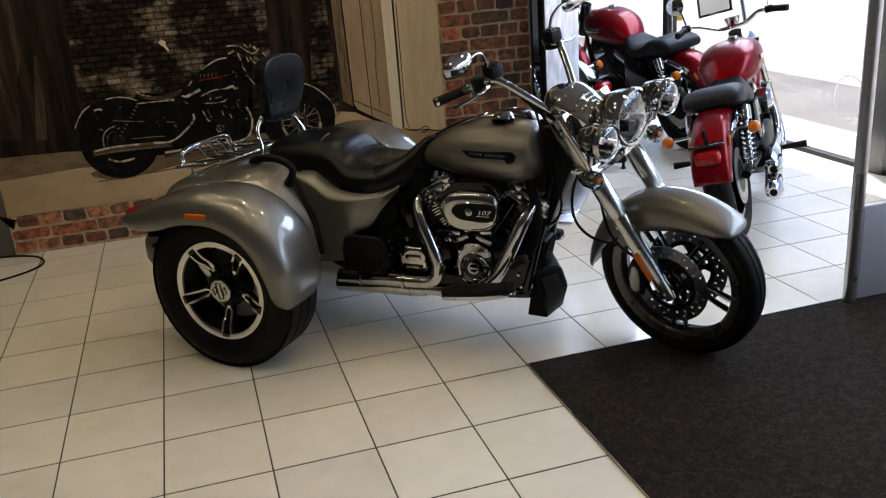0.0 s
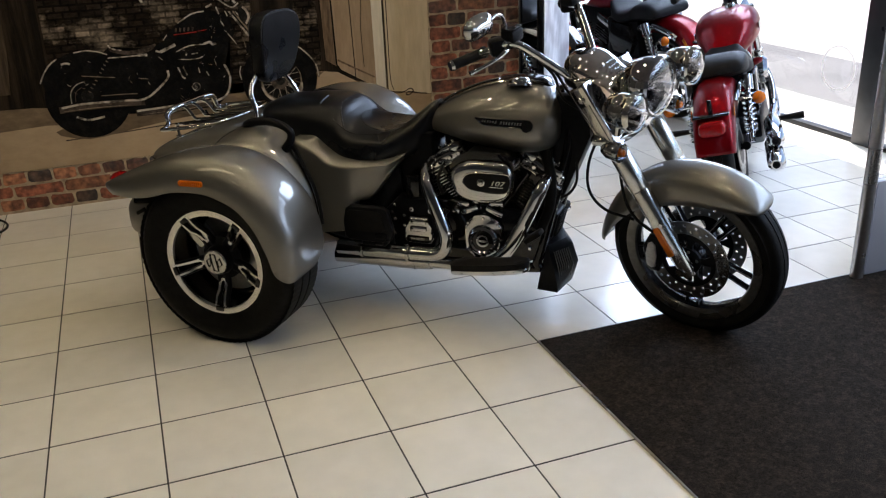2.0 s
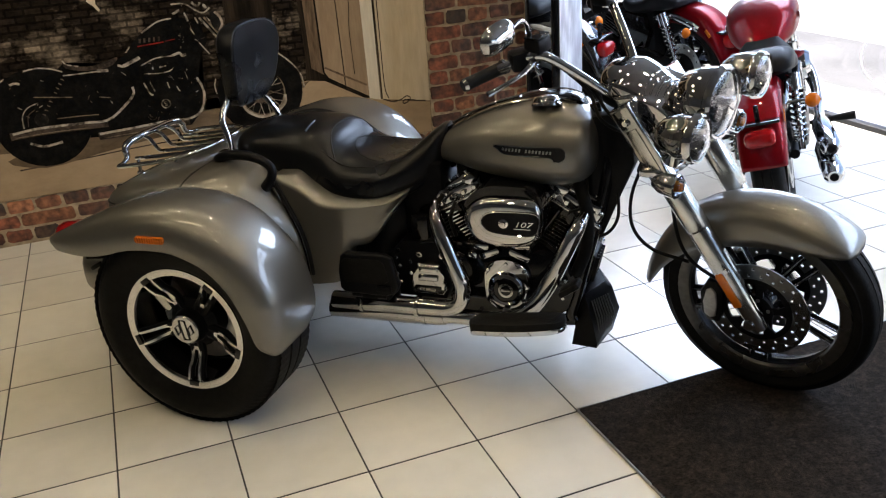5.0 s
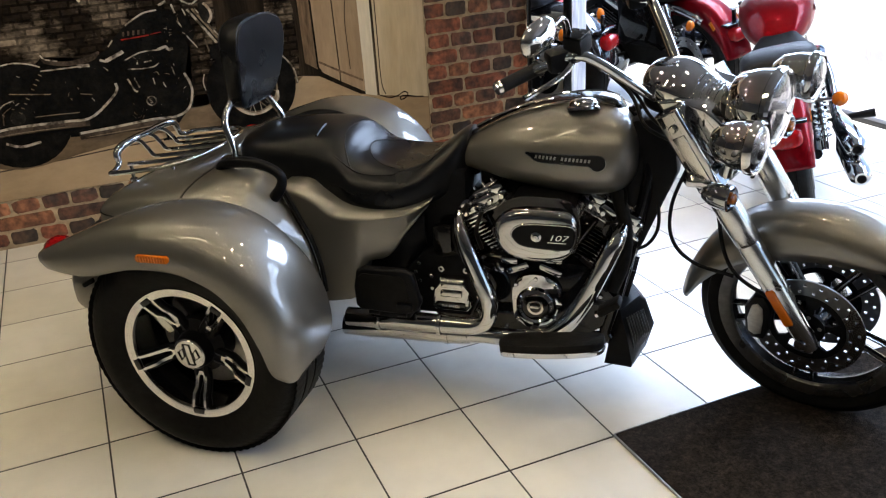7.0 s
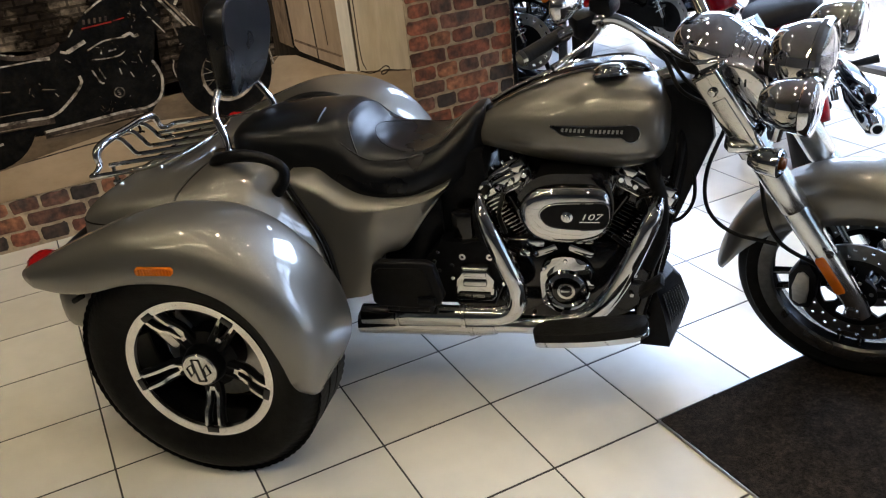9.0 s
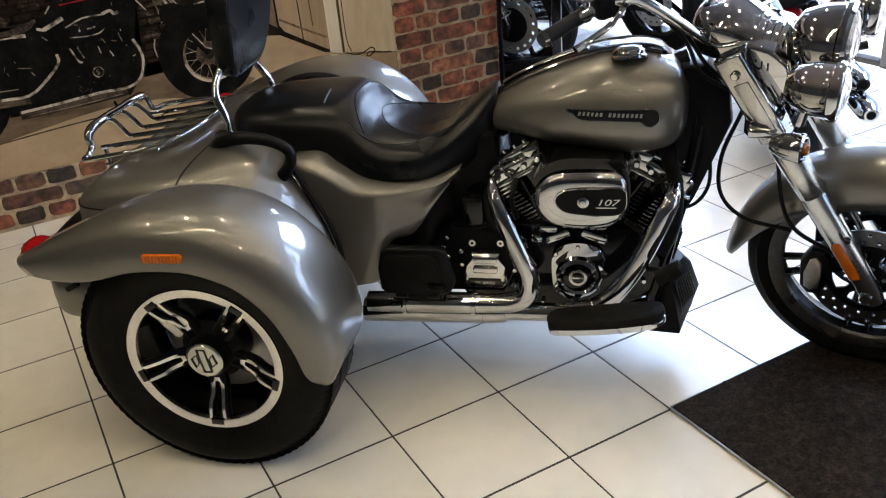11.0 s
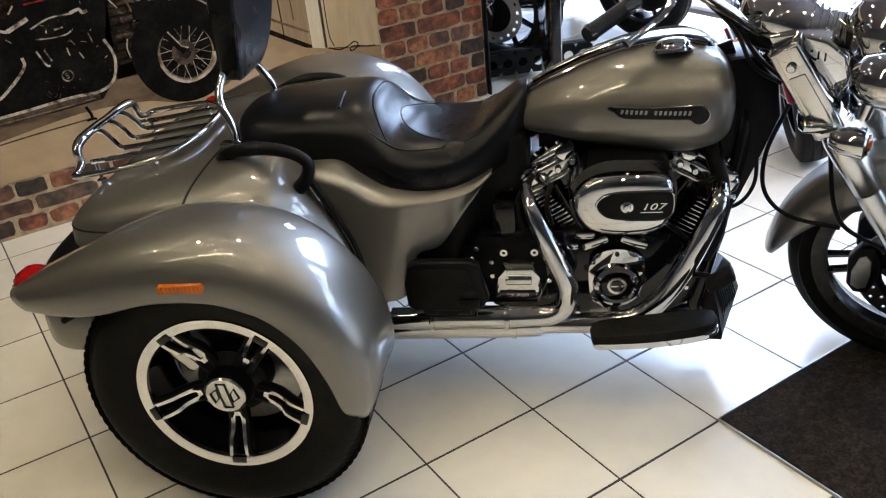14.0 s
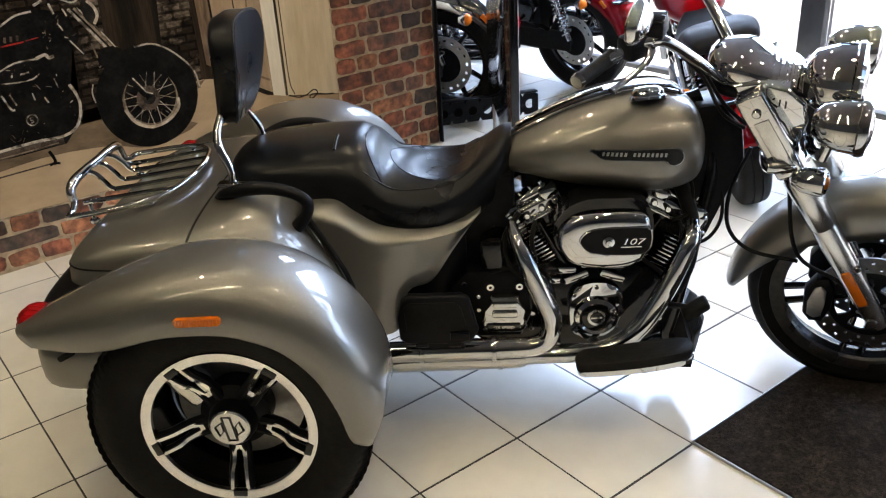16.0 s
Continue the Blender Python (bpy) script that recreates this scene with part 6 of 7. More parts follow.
    for ang, r, w, deep in curve([(25, 0.345, 0.05, 0.02), (60, 0.348, 0.055, 0.05), (100, 0.35, 0.056, 0.06), (150, 0.352, 0.052, 0.04), (165, 0.352, 0.045, 0.02)], 4):
        a = radians(ang)
        u = Vector((math.cos(a), 0, math.sin(a)))
        rows.append([F + u * (r - deep * (1 - abs(math.cos(t)) ** 0.7)) + Vector((0, w * math.copysign(abs(math.sin(t)) ** 0.7, t), 0)) for t in np.linspace(-math.pi / 2, math.pi / 2, 13)])
    fe = p("front_fender", skin(rows, round_ring=False, caps=False), paint)
    sol = fe.modifiers.new("sheet", "SOLIDIFY")
    sol.thickness = 0.004
    p("side_stand", tube([(0.62, 0.12, 0.2), (0.60, 0.24, 0.02)], 0.01, 8, smooth=False), SATIN)
    if price_card:
        p("card_pole", tube([(1.10, -0.07, 0.99), (1.10, -0.08, 1.25), (1.09, -0.09, 1.5)], 0.012, 10), CHROME, None, "upright chrome pole")
        card = p("price_card", block((0.006, 0.20, 0.14), (1.02, 0.07, 1.15), 0.001, Matrix.Rotation(radians(25), 4, "Y")), BLACK, None, "card in a dark frame with unreadable print")
        p("paper", block((0.002, 0.17, 0.115), (1.016, 0.07, 1.152), 0, Matrix.Rotation(radians(25), 4, "Y")), WHITE_INK, card)
    return bike


motorcycle(pose(1.528, 0.885, 0, -13, 0, 47.4) @ Matrix.Scale(0.975, 4), RED_PAINT, "red motorcycle with black seat and chrome springs, parked on the tiles", "red", True)
motorcycle(pose(2.355, 2.645, 0, -8, 0, 97) @ Matrix.Scale(1.04, 4), RED_PAINT, "red motorcycle with stepped black seat standing by the window", "red", False, 0.075)
motorcycle(pose(1.38, 2.752, 0, -5, 0, 121.7) @ Matrix.Scale(1.10, 4), DARK_PAINT, "black motorcycle standing behind the low black rail", "black", False, 0.075)

stand = thing("display_rail", pose(1.12, 2.60, 0, 0, 0, -23), "low black metal rail with round holes on short legs", "display rail")


def holed_side(x0, x1, z0, z1, holes, r):
    """A plate with round holes, as strips between them."""
    bm = bmesh.new()
    n = 20
    edges = [x0] + [(a + b) / 2 for a, b in zip(holes, holes[1:])] + [x1]
    zc = (z0 + z1) / 2
    for c, a, b in zip(holes, edges, edges[1:]):
        inner, outer = [], []
        for k in range(n):
            t = 2 * math.pi * (k + 0.5) / n
            inner.append((c + r * math.cos(t), zc + r * math.sin(t)))
            s = min(((b - c) if math.cos(t) > 0 else (c - a)) / max(1e-6, abs(math.cos(t))), (z1 - zc) / max(1e-6, abs(math.sin(t))))
            outer.append((c + s * math.cos(t), zc + s * math.sin(t)))
        for y0, y1 in ((0.0, 0.006),):
            vi = [[bm.verts.new((q[0], y, q[1])) for q in ring_] for y in (y0, y1) for ring_ in (inner, outer)]
            for k in range(n):
                j = (k + 1) % n
                bm.faces.new((vi[0][k], vi[0][j], vi[1][j], vi[1][k]))
                bm.faces.new((vi[2][k], vi[3][k], vi[3][j], vi[2][j]))
                bm.faces.new((vi[0][k], vi[2][k], vi[2][j], vi[0][j]))
                bm.faces.new((vi[1][k], vi[1][j], vi[3][j], vi[3][k]))
    bmesh.ops.remove_doubles(bm, verts=bm.verts, dist=0.0008)
    return bm


part("side_plate", holed_side(0.0, 0.61, 0.045, 0.165, [0.062 + 0.083 * k for k in range(7)], 0.026), SATIN, stand, "black plate with round holes")
part("deck", block((0.61, 0.05, 0.008), (0.305, 0.03, 0.1675), 0.002), SATIN, stand)
for x in (0.02, 0.59):
    for y in (0.02,):
        leg_ob = part("leg", tube([(x, y, 0.0), (x, y, 0.16)], 0.011, 10, smooth=False), SATIN, stand)
        part("foot", disc(0.02, 0.0, 0.012, 0.004, 14, "z", (x, y, 0)), RUBBER, leg_ob)

# ---- the printed mural on the wall: a flat photograph of a black motorcycle in a dim yard ----
MURAL_Y = WALL_Y - 0.0005


def print_mat(name, base, second, scale, stretch=(1, 1, 1), rough=0.55, lo=0.45, hi=0.6, fine=0.25):
    m = bpy.data.materials.new(name)
    m.use_nodes = True
    n, link = m.node_tree.nodes, m.node_tree.links.new
    b = n["Principled BSDF"]
    b.inputs["Roughness"].default_value = rough
    b.inputs["Specular IOR Level"].default_value = 0.02
    co, mp = n.new("ShaderNodeTexCoord"), n.new("ShaderNodeMapping")
    mp.inputs["Scale"].default_value = stretch
    link(co.outputs["Object"], mp.inputs["Vector"])
    a, c = n.new("ShaderNodeTexNoise"), n.new("ShaderNodeTexNoise")
    for t, s, d in ((a, scale, 8), (c, scale * 6, 4)):
        t.inputs["Scale"].default_value, t.inputs["Detail"].default_value = s, d
        t.inputs["Roughness"].default_value = 0.65
        link(mp.outputs[0], t.inputs["Vector"])
    r = n.new("ShaderNodeMapRange")
    r.inputs["From Min"].default_value, r.inputs["From Max"].default_value = lo, hi
    link(a.outputs["Fac"], r.inputs["Value"])
    mix = n.new("ShaderNodeMix")
    mix.data_type = "RGBA"
    mix.inputs[6].default_value, mix.inputs[7].default_value = (*base, 1), (*second, 1)
    link(r.outputs[0], mix.inputs[0])
    v = n.new("ShaderNodeMapRange")
    v.inputs["To Min"].default_value, v.inputs["To Max"].default_value = 1 - fine, 1 + fine
    v.inputs["From Min"].default_value, v.inputs["From Max"].default_value = 0.35, 0.65
    link(c.outputs["Fac"], v.inputs["Value"])
    h = n.new("ShaderNodeHueSaturation")
    link(mix.outputs[2], h.inputs["Color"])
    link(v.outputs[0], h.inputs["Value"])
    link(h.outputs[0], b.inputs["Base Color"])
    return m


def brick_print():
    """Old dark brickwork with patches of pale plaster."""
    m = print_mat("printed_brick", (0.021, 0.015, 0.0105), (0.31, 0.24, 0.165), 3.2, (1, 1, 1.6), lo=0.5, hi=0.66, fine=0.5)
    n, link = m.node_tree.nodes, m.node_tree.links.new
    br = n.new("ShaderNodeTexBrick")
    br.inputs["Scale"].default_value = 9.0
    br.inputs["Color1"].default_value, br.inputs["Color2"].default_value, br.inputs["Mortar"].default_value = (1, 1, 1, 1), (0.35, 0.35, 0.35, 1), (0.12, 0.12, 0.12, 1)
    br.inputs["Mortar Size"].default_value, br.inputs["Row Height"].default_value, br.inputs["Brick Width"].default_value = 0.05, 0.3, 0.7
    co, sep, com = n.new("ShaderNodeTexCoord"), n.new("ShaderNodeSeparateXYZ"), n.new("ShaderNodeCombineXYZ")
    link(co.outputs["Object"], sep.inputs[0])
    link(sep.outputs[0], com.inputs[0])
    link(sep.outputs[2], com.inputs[1])
    link(com.outputs[0], br.inputs["Vector"])
    mul = n.new("ShaderNodeMix")
    mul.data_type, mul.blend_type = "RGBA", "MULTIPLY"
    mul.inputs[0].default_value = 0.8
    b = n["Principled BSDF"]
    src = b.inputs["Base Color"].links[0].from_socket
    link(src, mul.inputs[6])
    link(br.outputs["Color"], mul.inputs[7])
    link(mul.outputs[2], b.inputs["Base Color"])
    return m


P_BRICK = brick_print()
P_CURTAIN = print_mat("printed_boards", (0.020, 0.014, 0.0095), (0.058, 0.041, 0.027), 2.0, (6, 1, 0.5))
P_DARK = print_mat("printed_shadow", (0.009, 0.007, 0.005), (0.026, 0.018, 0.012), 2.0, (7, 1, 0.6))
P_DOOR = print_mat("printed_old_door", (0.36, 0.262, 0.168), (0.23, 0.156, 0.094), 2.0, (2.5, 1, 0.5), lo=0.35, hi=0.7, fine=0.1)
P_POST = print_mat("printed_brown_post", (0.17, 0.115, 0.07), (0.07, 0.046, 0.028), 3.0, (4, 1, 0.5))
P_PALE = print_mat("printed_pale_rim", (0.48, 0.40, 0.30), (0.25, 0.20, 0.145), 20, lo=0.4, hi=0.6)
P_JAMB = print_mat("printed_white_jamb", (0.66, 0.60, 0.49), (0.55, 0.48, 0.37), 3.0, (4, 1, 0.5), lo=0.35, hi=0.7, fine=0.06)
P_WALL = print_mat("printed_pale_wall", (0.54, 0.45, 0.32), (0.42, 0.33, 0.21), 2.0, (3, 1, 0.4), lo=0.35, hi=0.72, fine=0.07)
P_GROUND = print_mat("printed_ground", (0.39, 0.285, 0.175), (0.26, 0.18, 0.106), 1.1, (0.8, 1, 1.6), lo=0.38, hi=0.66, fine=0.08)
P_BLACK = print_mat("printed_black", (0.0045, 0.0042, 0.004), (0.009, 0.0081, 0.0072), 12)
P_GREY = print_mat("printed_dark_grey", (0.010, 0.009, 0.008), (0.024, 0.021, 0.018), 14)
P_LIGHT = print_mat("printed_chrome", (0.42, 0.36, 0.28), (0.06, 0.05, 0.038), 22, lo=0.46, hi=0.60)
P_RUST = print_mat("printed_rim", (0.2, 0.155, 0.105), (0.07, 0.05, 0.032), 30)
P_RUST_DARK = print_mat("printed_dull_chrome", (0.075, 0.055, 0.04), (0.025, 0.019, 0.015), 18)
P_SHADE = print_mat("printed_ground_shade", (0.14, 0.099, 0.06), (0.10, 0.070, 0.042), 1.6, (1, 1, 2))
P_RED = print_mat("printed_red", (0.25, 0.02, 0.015), (0.1, 0.01, 0.01), 20)

mural = thing("wall_mural", pose(0, MURAL_Y, 0), "large printed photo of a black motorcycle before an old wall", "mural")
part("panel", block((2.60, 0.004, 2.237), (-0.83, -0.002, 1.3465), 0), P_DARK, mural)
layer = [0]


def sheet(name, outline, material, parent=None, smooth=0, hole=None):
    """A flat printed shape, one hair above the last."""
    layer[0] += 1
    y = -0.0042 - 0.00012 * layer[0]
    o = curve(outline, smooth, True) if smooth else outline
    bm = bmesh.new()
    bm.faces.new([bm.verts.new((x, y, z)) for x, z in o])
    bmesh.ops.triangulate(bm, faces=bm.faces[:])
    return part(name, bm, material, parent or mural)


def stripe(name, points, width, material, parent=None, smooth=4):
    layer[0] += 1
    y = -0.0042 - 0.00012 * layer[0]
    q = curve(points, smooth) if smooth and len(points) > 2 else np.array(points, float)
    bm = bmesh.new()
    rows = []
    for i in range(len(q)):
        d = q[min(i + 1, len(q) - 1)] - q[max(i - 1, 0)]
        d = d / (np.linalg.norm(d) + 1e-9) * width / 2
        rows.append([(q[i][0] - d[1], y, q[i][1] + d[0]), (q[i][0] + d[1], y, q[i][1] - d[0])])
    skin(rows, bm, round_ring=False, caps=False)
    return part(name, bm, material, parent or mural)


def circle(cx, cz, rx, rz, n=36, lean=0.0):
    return [(cx + rx * math.cos(t) + lean * rz * math.sin(t), cz + rz * math.sin(t)) for t in np.linspace(0, 2 * math.pi, n, endpoint=False)]


sheet("old_wall", [(-1.64, 0.46), (-0.55, 0.46), (-0.53, 2.46), (-1.60, 2.46)], P_BRICK)
sheet("board_wall", [(-2.13, 0.52), (-1.64, 0.54), (-1.632, 1.02), (-1.60, 2.46), (-2.13, 2.46)], P_DARK)
sheet("tan_board", [(-2.13, 0.66), (-1.965, 0.66), (-1.93, 0.95), (-1.86, 1.18), (-1.84, 2.46), (-2.13, 2.46)], P_CURTAIN)
sheet("tan_board", [(-1.90, 0.64), (-1.84, 0.64), (-1.815, 0.85), (-1.80, 1.1), (-1.82, 1.1)], P_CURTAIN)
stripe("pale_edge", [(-1.632, 0.78), (-1.637, 1.02), (-1.627, 1.27), (-1.60, 2.4)], 0.008, P_CURTAIN)
sheet("shadow", [(-0.57, 0.45), (-0.12, 0.45), (-0.12, 2.46), (-0.53, 2.46)], P_DARK)
sheet("far_brick", [(-0.34, 0.62), (-0.20, 0.60), (-0.20, 1.05), (-0.23, 1.4), (-0.30, 1.2)], P_BRICK, None, 3)
sheet("ground", [(-2.13, 0.229), (0.468, 0.229), (0.468, 0.40), (0.24, 0.440), (0.10, 0.468), (-0.10, 0.585), (-0.19, 0.60), (-0.56, 0.52), (-1.30, 0.50), (-1.75, 0.54), (-2.13, 0.54)], P_GROUND)
sheet("ground_far", [(-2.13, 0.44), (-1.70, 0.46), (-1.30, 0.43), (-0.75, 0.45), (-0.30, 0.50), (-0.18, 0.60), (-0.56, 0.53), (-1.30, 0.51), (-1.75, 0.56), (-2.13, 0.57)], P_SHADE)
sheet("old_door", [(-0.115, 0.66), (-0.08, 0.60), (0.127, 0.468), (0.125, 1.0), (0.118, 2.46), (-0.14, 2.46)], P_DOOR)
sheet("door_post", [(-0.165, 0.66), (-0.105, 0.62), (-0.113, 1.25), (-0.12, 2.46), (-0.19, 2.46), (-0.175, 1.25)], P_POST)
stripe("door_edge", [(-0.103, 0.63), (-0.115, 1.25), (-0.125, 2.46)], 0.010, P_DARK, smooth=0)
stripe("door_panel_line", [(0.005, 0.545), (-0.004, 1.0), (-0.012, 2.4)], 0.006, P_CURTAIN, smooth=0)
stripe("door_crack", [(0.060, 0.60), (0.055, 0.83), (0.066, 0.98), (0.058, 1.35)], 0.004, P_CURTAIN)
stripe("door_rail", [(-0.095, 0.655), (0.0, 0.60), (0.12, 0.535)], 0.010, P_POST, smooth=0)
stripe("door_foot", [(-0.10, 0.605), (0.0, 0.543), (0.127, 0.468)], 0.012, P_DARK, smooth=0)
sheet("pale_wall", [(0.19, 0.446), (0.468, 0.40), (0.468, 2.46), (0.19, 2.46)], P_WALL)
sheet("white_jamb", [(0.128, 0.463), (0.188, 0.446), (0.186, 1.22), (0.184, 2.46), (0.112, 2.46), (0.124, 1.0)], P_JAMB)
stripe("jamb_line", [(0.196, 0.447), (0.194, 1.24), (0.191, 2.46)], 0.010, P_CURTAIN, smooth=0)
stripe("wall_foot", [(0.20, 0.443), (0.33, 0.42), (0.468, 0.397)], 0.006, P_POST, smooth=0)
stripe("thin_cable", [(0.205, 0.445), (0.255, 0.425), (0.30, 0.43), (0.335, 0.445), (0.355, 0.43), (0.335, 0.41), (0.312, 0.408), (0.32, 0.425), (0.36, 0.42), (0.40, 0.41), (0.44, 0.405)], 0.006, P_DARK)
stripe("thin_cable", [(0.212, 1.2), (0.214, 0.8), (0.216, 0.52), (0.235, 0.445)], 0.005, P_CURTAIN)

bikeprint = sheet("printed_motorcycle", [(-1.58, 0.53), (-1.40, 0.49), (-1.10, 0.48), (-0.80, 0.475), (-0.72, 0.54), (-0.705, 0.64), (-0.73, 0.70), (-0.70, 0.80), (-0.66, 0.86), (-0.68, 0.95), (-0.76, 0.985), (-0.86, 0.982), (-0.945, 0.938), (-1.04, 0.848), (-1.11, 0.812), (-1.24, 0.80), (-1.32, 0.842), (-1.36, 0.812), (-1.45, 0.835), (-1.54, 0.822), (-1.63, 0.775), (-1.68, 0.69), (-1.66, 0.6)], P_BLACK)
stripe("cast_shadow", [(-1.62, 0.368), (-1.35, 0.378), (-1.10, 0.392), (-0.86, 0.400)], 0.006, P_RUST_DARK, bikeprint)
sheet("cast_shadow", [(-1.66, 0.42), (-1.50, 0.362), (-1.25, 0.392), (-0.90, 0.43), (-0.62, 0.41), (-0.46, 0.366), (-0.25, 0.42), (-0.5, 0.47), (-1.0, 0.48), (-1.4, 0.47)], P_SHADE, bikeprint, 3)
sheet("printed_engine_foot", [(-1.28, 0.475), (-1.0, 0.458), (-0.80, 0.465), (-0.73, 0.54), (-0.9, 0.60), (-1.25, 0.60)], P_BLACK, bikeprint)
for cx, cz, r, front_one in ((-1.468, 0.582, 0.214, False), (-0.438, 0.580, 0.214, True)):
    sheet("printed_tyre", circle(cx, cz, r, r), P_BLACK, bikeprint)
    if front_one:
        sheet("printed_rim", circle(cx + 0.006, cz - 0.014, 0.118, 0.118), P_RUST, bikeprint)
        sheet("printed_rim_inner", circle(cx + 0.008, cz - 0.004, 0.108, 0.112), P_BLACK, bikeprint)
        for k in range(22):
            a = 2 * math.pi * k / 22 + 0.1
            b = a + (0.75 if k % 2 else -0.75)
            stripe("printed_spoke", [(cx + 0.026 * math.cos(b), cz - 0.008 + 0.026 * math.sin(b)), (cx + 0.006 + 0.111 * math.cos(a), cz - 0.012 + 0.111 * math.sin(a))], 0.0024, P_LIGHT if k % 3 else P_RUST, bikeprint, 0)
        sheet("printed_disc", circle(cx - 0.004, cz - 0.006, 0.05, 0.052, 24), P_RUST_DARK, bikeprint)
        sheet("printed_hub", circle(cx, cz - 0.008, 0.026, 0.026, 20), P_GREY, bikeprint)
        stripe("printed_leg", [(-0.553, 0.745), (-0.50, 0.66), (-0.44, 0.572)], 0.022, P_BLACK, bikeprint, 0)
        stripe("printed_leg_glint", [(-0.49, 0.668), (-0.445, 0.600), (-0.420, 0.588)], 0.006, P_LIGHT, bikeprint, 0)
    else:
        sheet("printed_rim", circle(cx, cz, 0.114, 0.114), P_BLACK, bikeprint)
        stripe("printed_disc_glint", [(-1.556, 0.564), (-1.551, 0.619), (-1.520, 0.657), (-1.470, 0.674)], 0.005, P_LIGHT, bikeprint)
        stripe("printed_disc_glint", [(-1.535, 0.57), (-1.525, 0.62), (-1.49, 0.645)], 0.004, P_RUST_DARK, bikeprint)
        sheet("printed_hub", circle(cx - 0.005, cz + 0.012, 0.032, 0.032, 20), P_GREY, bikeprint)
stripe("printed_rim_glint", [(-1.545, 0.491), (-1.487, 0.467), (-1.405, 0.476)], 0.011, P_LIGHT, bikeprint)
stripe("printed_rim_glint", [(-0.545, 0.545), (-0.515, 0.487), (-0.452, 0.452), (-0.380, 0.462), (-0.325, 0.505), (-0.318, 0.55)], 0.013, P_PALE, bikeprint)
stripe("printed_fender_glint", [(-0.609, 0.735), (-0.572, 0.760), (-0.531, 0.776)], 0.006, P_LIGHT, bikeprint)
stripe("printed_fender_glint", [(-0.458, 0.789), (-0.388, 0.790), (-0.322, 0.756), (-0.26, 0.696), (-0.225, 0.640), (-0.214, 0.57)], 0.007, P_LIGHT, bikeprint)
stripe("printed_fender_glint", [(-0.655, 0.60), (-0.660, 0.64), (-0.650, 0.675)], 0.005, P_LIGHT, bikeprint)
stripe("printed_fender_glint", [(-1.689, 0.683), (-1.661, 0.734), (-1.625, 0.777), (-1.587, 0.802)], 0.007, P_LIGHT, bikeprint)
stripe("printed_fender_glint", [(-1.500, 0.826), (-1.44, 0.832), (-1.378, 0.820), (-1.337, 0.802)], 0.006, P_LIGHT, bikeprint)
stripe("printed_signal", [(-1.572, 0.772), (-1.545, 0.776), (-1.528, 0.770)], 0.010, P_LIGHT, bikeprint)
sheet("printed_seat", [(-1.326, 0.851), (-1.311, 0.832), (-1.262, 0.817), (-1.197, 0.812), (-1.126, 0.829), (-1.085, 0.838), (-1.10, 0.812), (-1.147, 0.794), (-1.24, 0.793), (-1.318, 0.816)], P_RUST_DARK, bikeprint, 3)
stripe("printed_seat_glint", [(-1.326, 0.852), (-1.311, 0.832), (-1.262, 0.817)], 0.006, P_LIGHT, bikeprint)
stripe("printed_frame_glint", [(-1.338, 0.784), (-1.243, 0.783), (-1.18, 0.784)], 0.006, P_LIGHT, bikeprint)
stripe("printed_frame_glint", [(-1.185, 0.786), (-1.136, 0.782)], 0.014, P_LIGHT, bikeprint, 0)
sheet("printed_tank", [(-1.045, 0.852), (-1.007, 0.892), (-0.942, 0.944), (-0.867, 0.984), (-0.80, 0.99), (-0.735, 0.95), (-0.715, 0.88), (-0.735, 0.845), (-0.80, 0.835), (-0.95, 0.842)], P_BLACK, bikeprint, 3)
stripe("printed_tank_glint", [(-1.043, 0.852), (-1.020, 0.878)], 0.006, P_LIGHT, bikeprint, 0)
stripe("printed_tank_glint", [(-0.955, 0.934), (-0.915, 0.958), (-0.867, 0.980), (-0.811, 0.986)], 0.007, P_LIGHT, bikeprint)
stripe("printed_tank_line", [(-0.984, 0.875), (-0.93, 0.878), (-0.862, 0.882)], 0.006, P_RED, bikeprint)
stripe("printed_tank_line", [(-0.855, 0.884), (-0.809, 0.889)], 0.004, P_RED, bikeprint, 0)
for k in range(5):
    stripe("printed_bar", [(-0.972 + 0.022 * k, 0.889), (-0.968 + 0.022 * k, 0.909)], 0.009, P_RUST_DARK, bikeprint, 0)
sheet("printed_air_cleaner", [(-0.985, 0.735), (-0.975, 0.79), (-0.915, 0.808), (-0.80, 0.806), (-0.775, 0.76), (-0.80, 0.70), (-0.95, 0.70)], P_BLACK, bikeprint, 3)
for pts, wide in (([(-0.985, 0.785), (-0.913, 0.811), (-0.831, 0.812)], 0.006), ([(-0.835, 0.814), (-0.80, 0.822), (-0.79, 0.808), (-0.77, 0.812)], 0.012), ([(-0.978, 0.744), (-0.913, 0.738), (-0.866, 0.741), (-0.847, 0.75)], 0.005),
                  ([(-0.938, 0.765), (-0.932, 0.764)], 0.010), ([(-0.905, 0.766), (-0.872, 0.769)], 0.006), ([(-1.065, 0.792), (-1.03, 0.806), (-0.985, 0.824)], 0.016), ([(-1.09, 0.80), (-1.065, 0.79)], 0.010),
                  ([(-0.989, 0.702), (-0.968, 0.645), (-0.955, 0.640)], 0.007), ([(-0.960, 0.700), (-0.945, 0.655)], 0.006), ([(-0.88, 0.69), (-0.876, 0.66)], 0.004), ([(-0.84, 0.665), (-0.83, 0.64)], 0.005), ([(-0.79, 0.73), (-0.782, 0.69)], 0.004)):
    stripe("printed_engine_glint", pts, wide, P_LIGHT, bikeprint, 3 if len(pts) > 2 else 0)
sheet("printed_cover", circle(-0.905, 0.588, 0.023, 0.023, 24), P_LIGHT, bikeprint)
sheet("printed_cover_mid", circle(-0.905, 0.588, 0.018, 0.018, 20), P_BLACK, bikeprint)
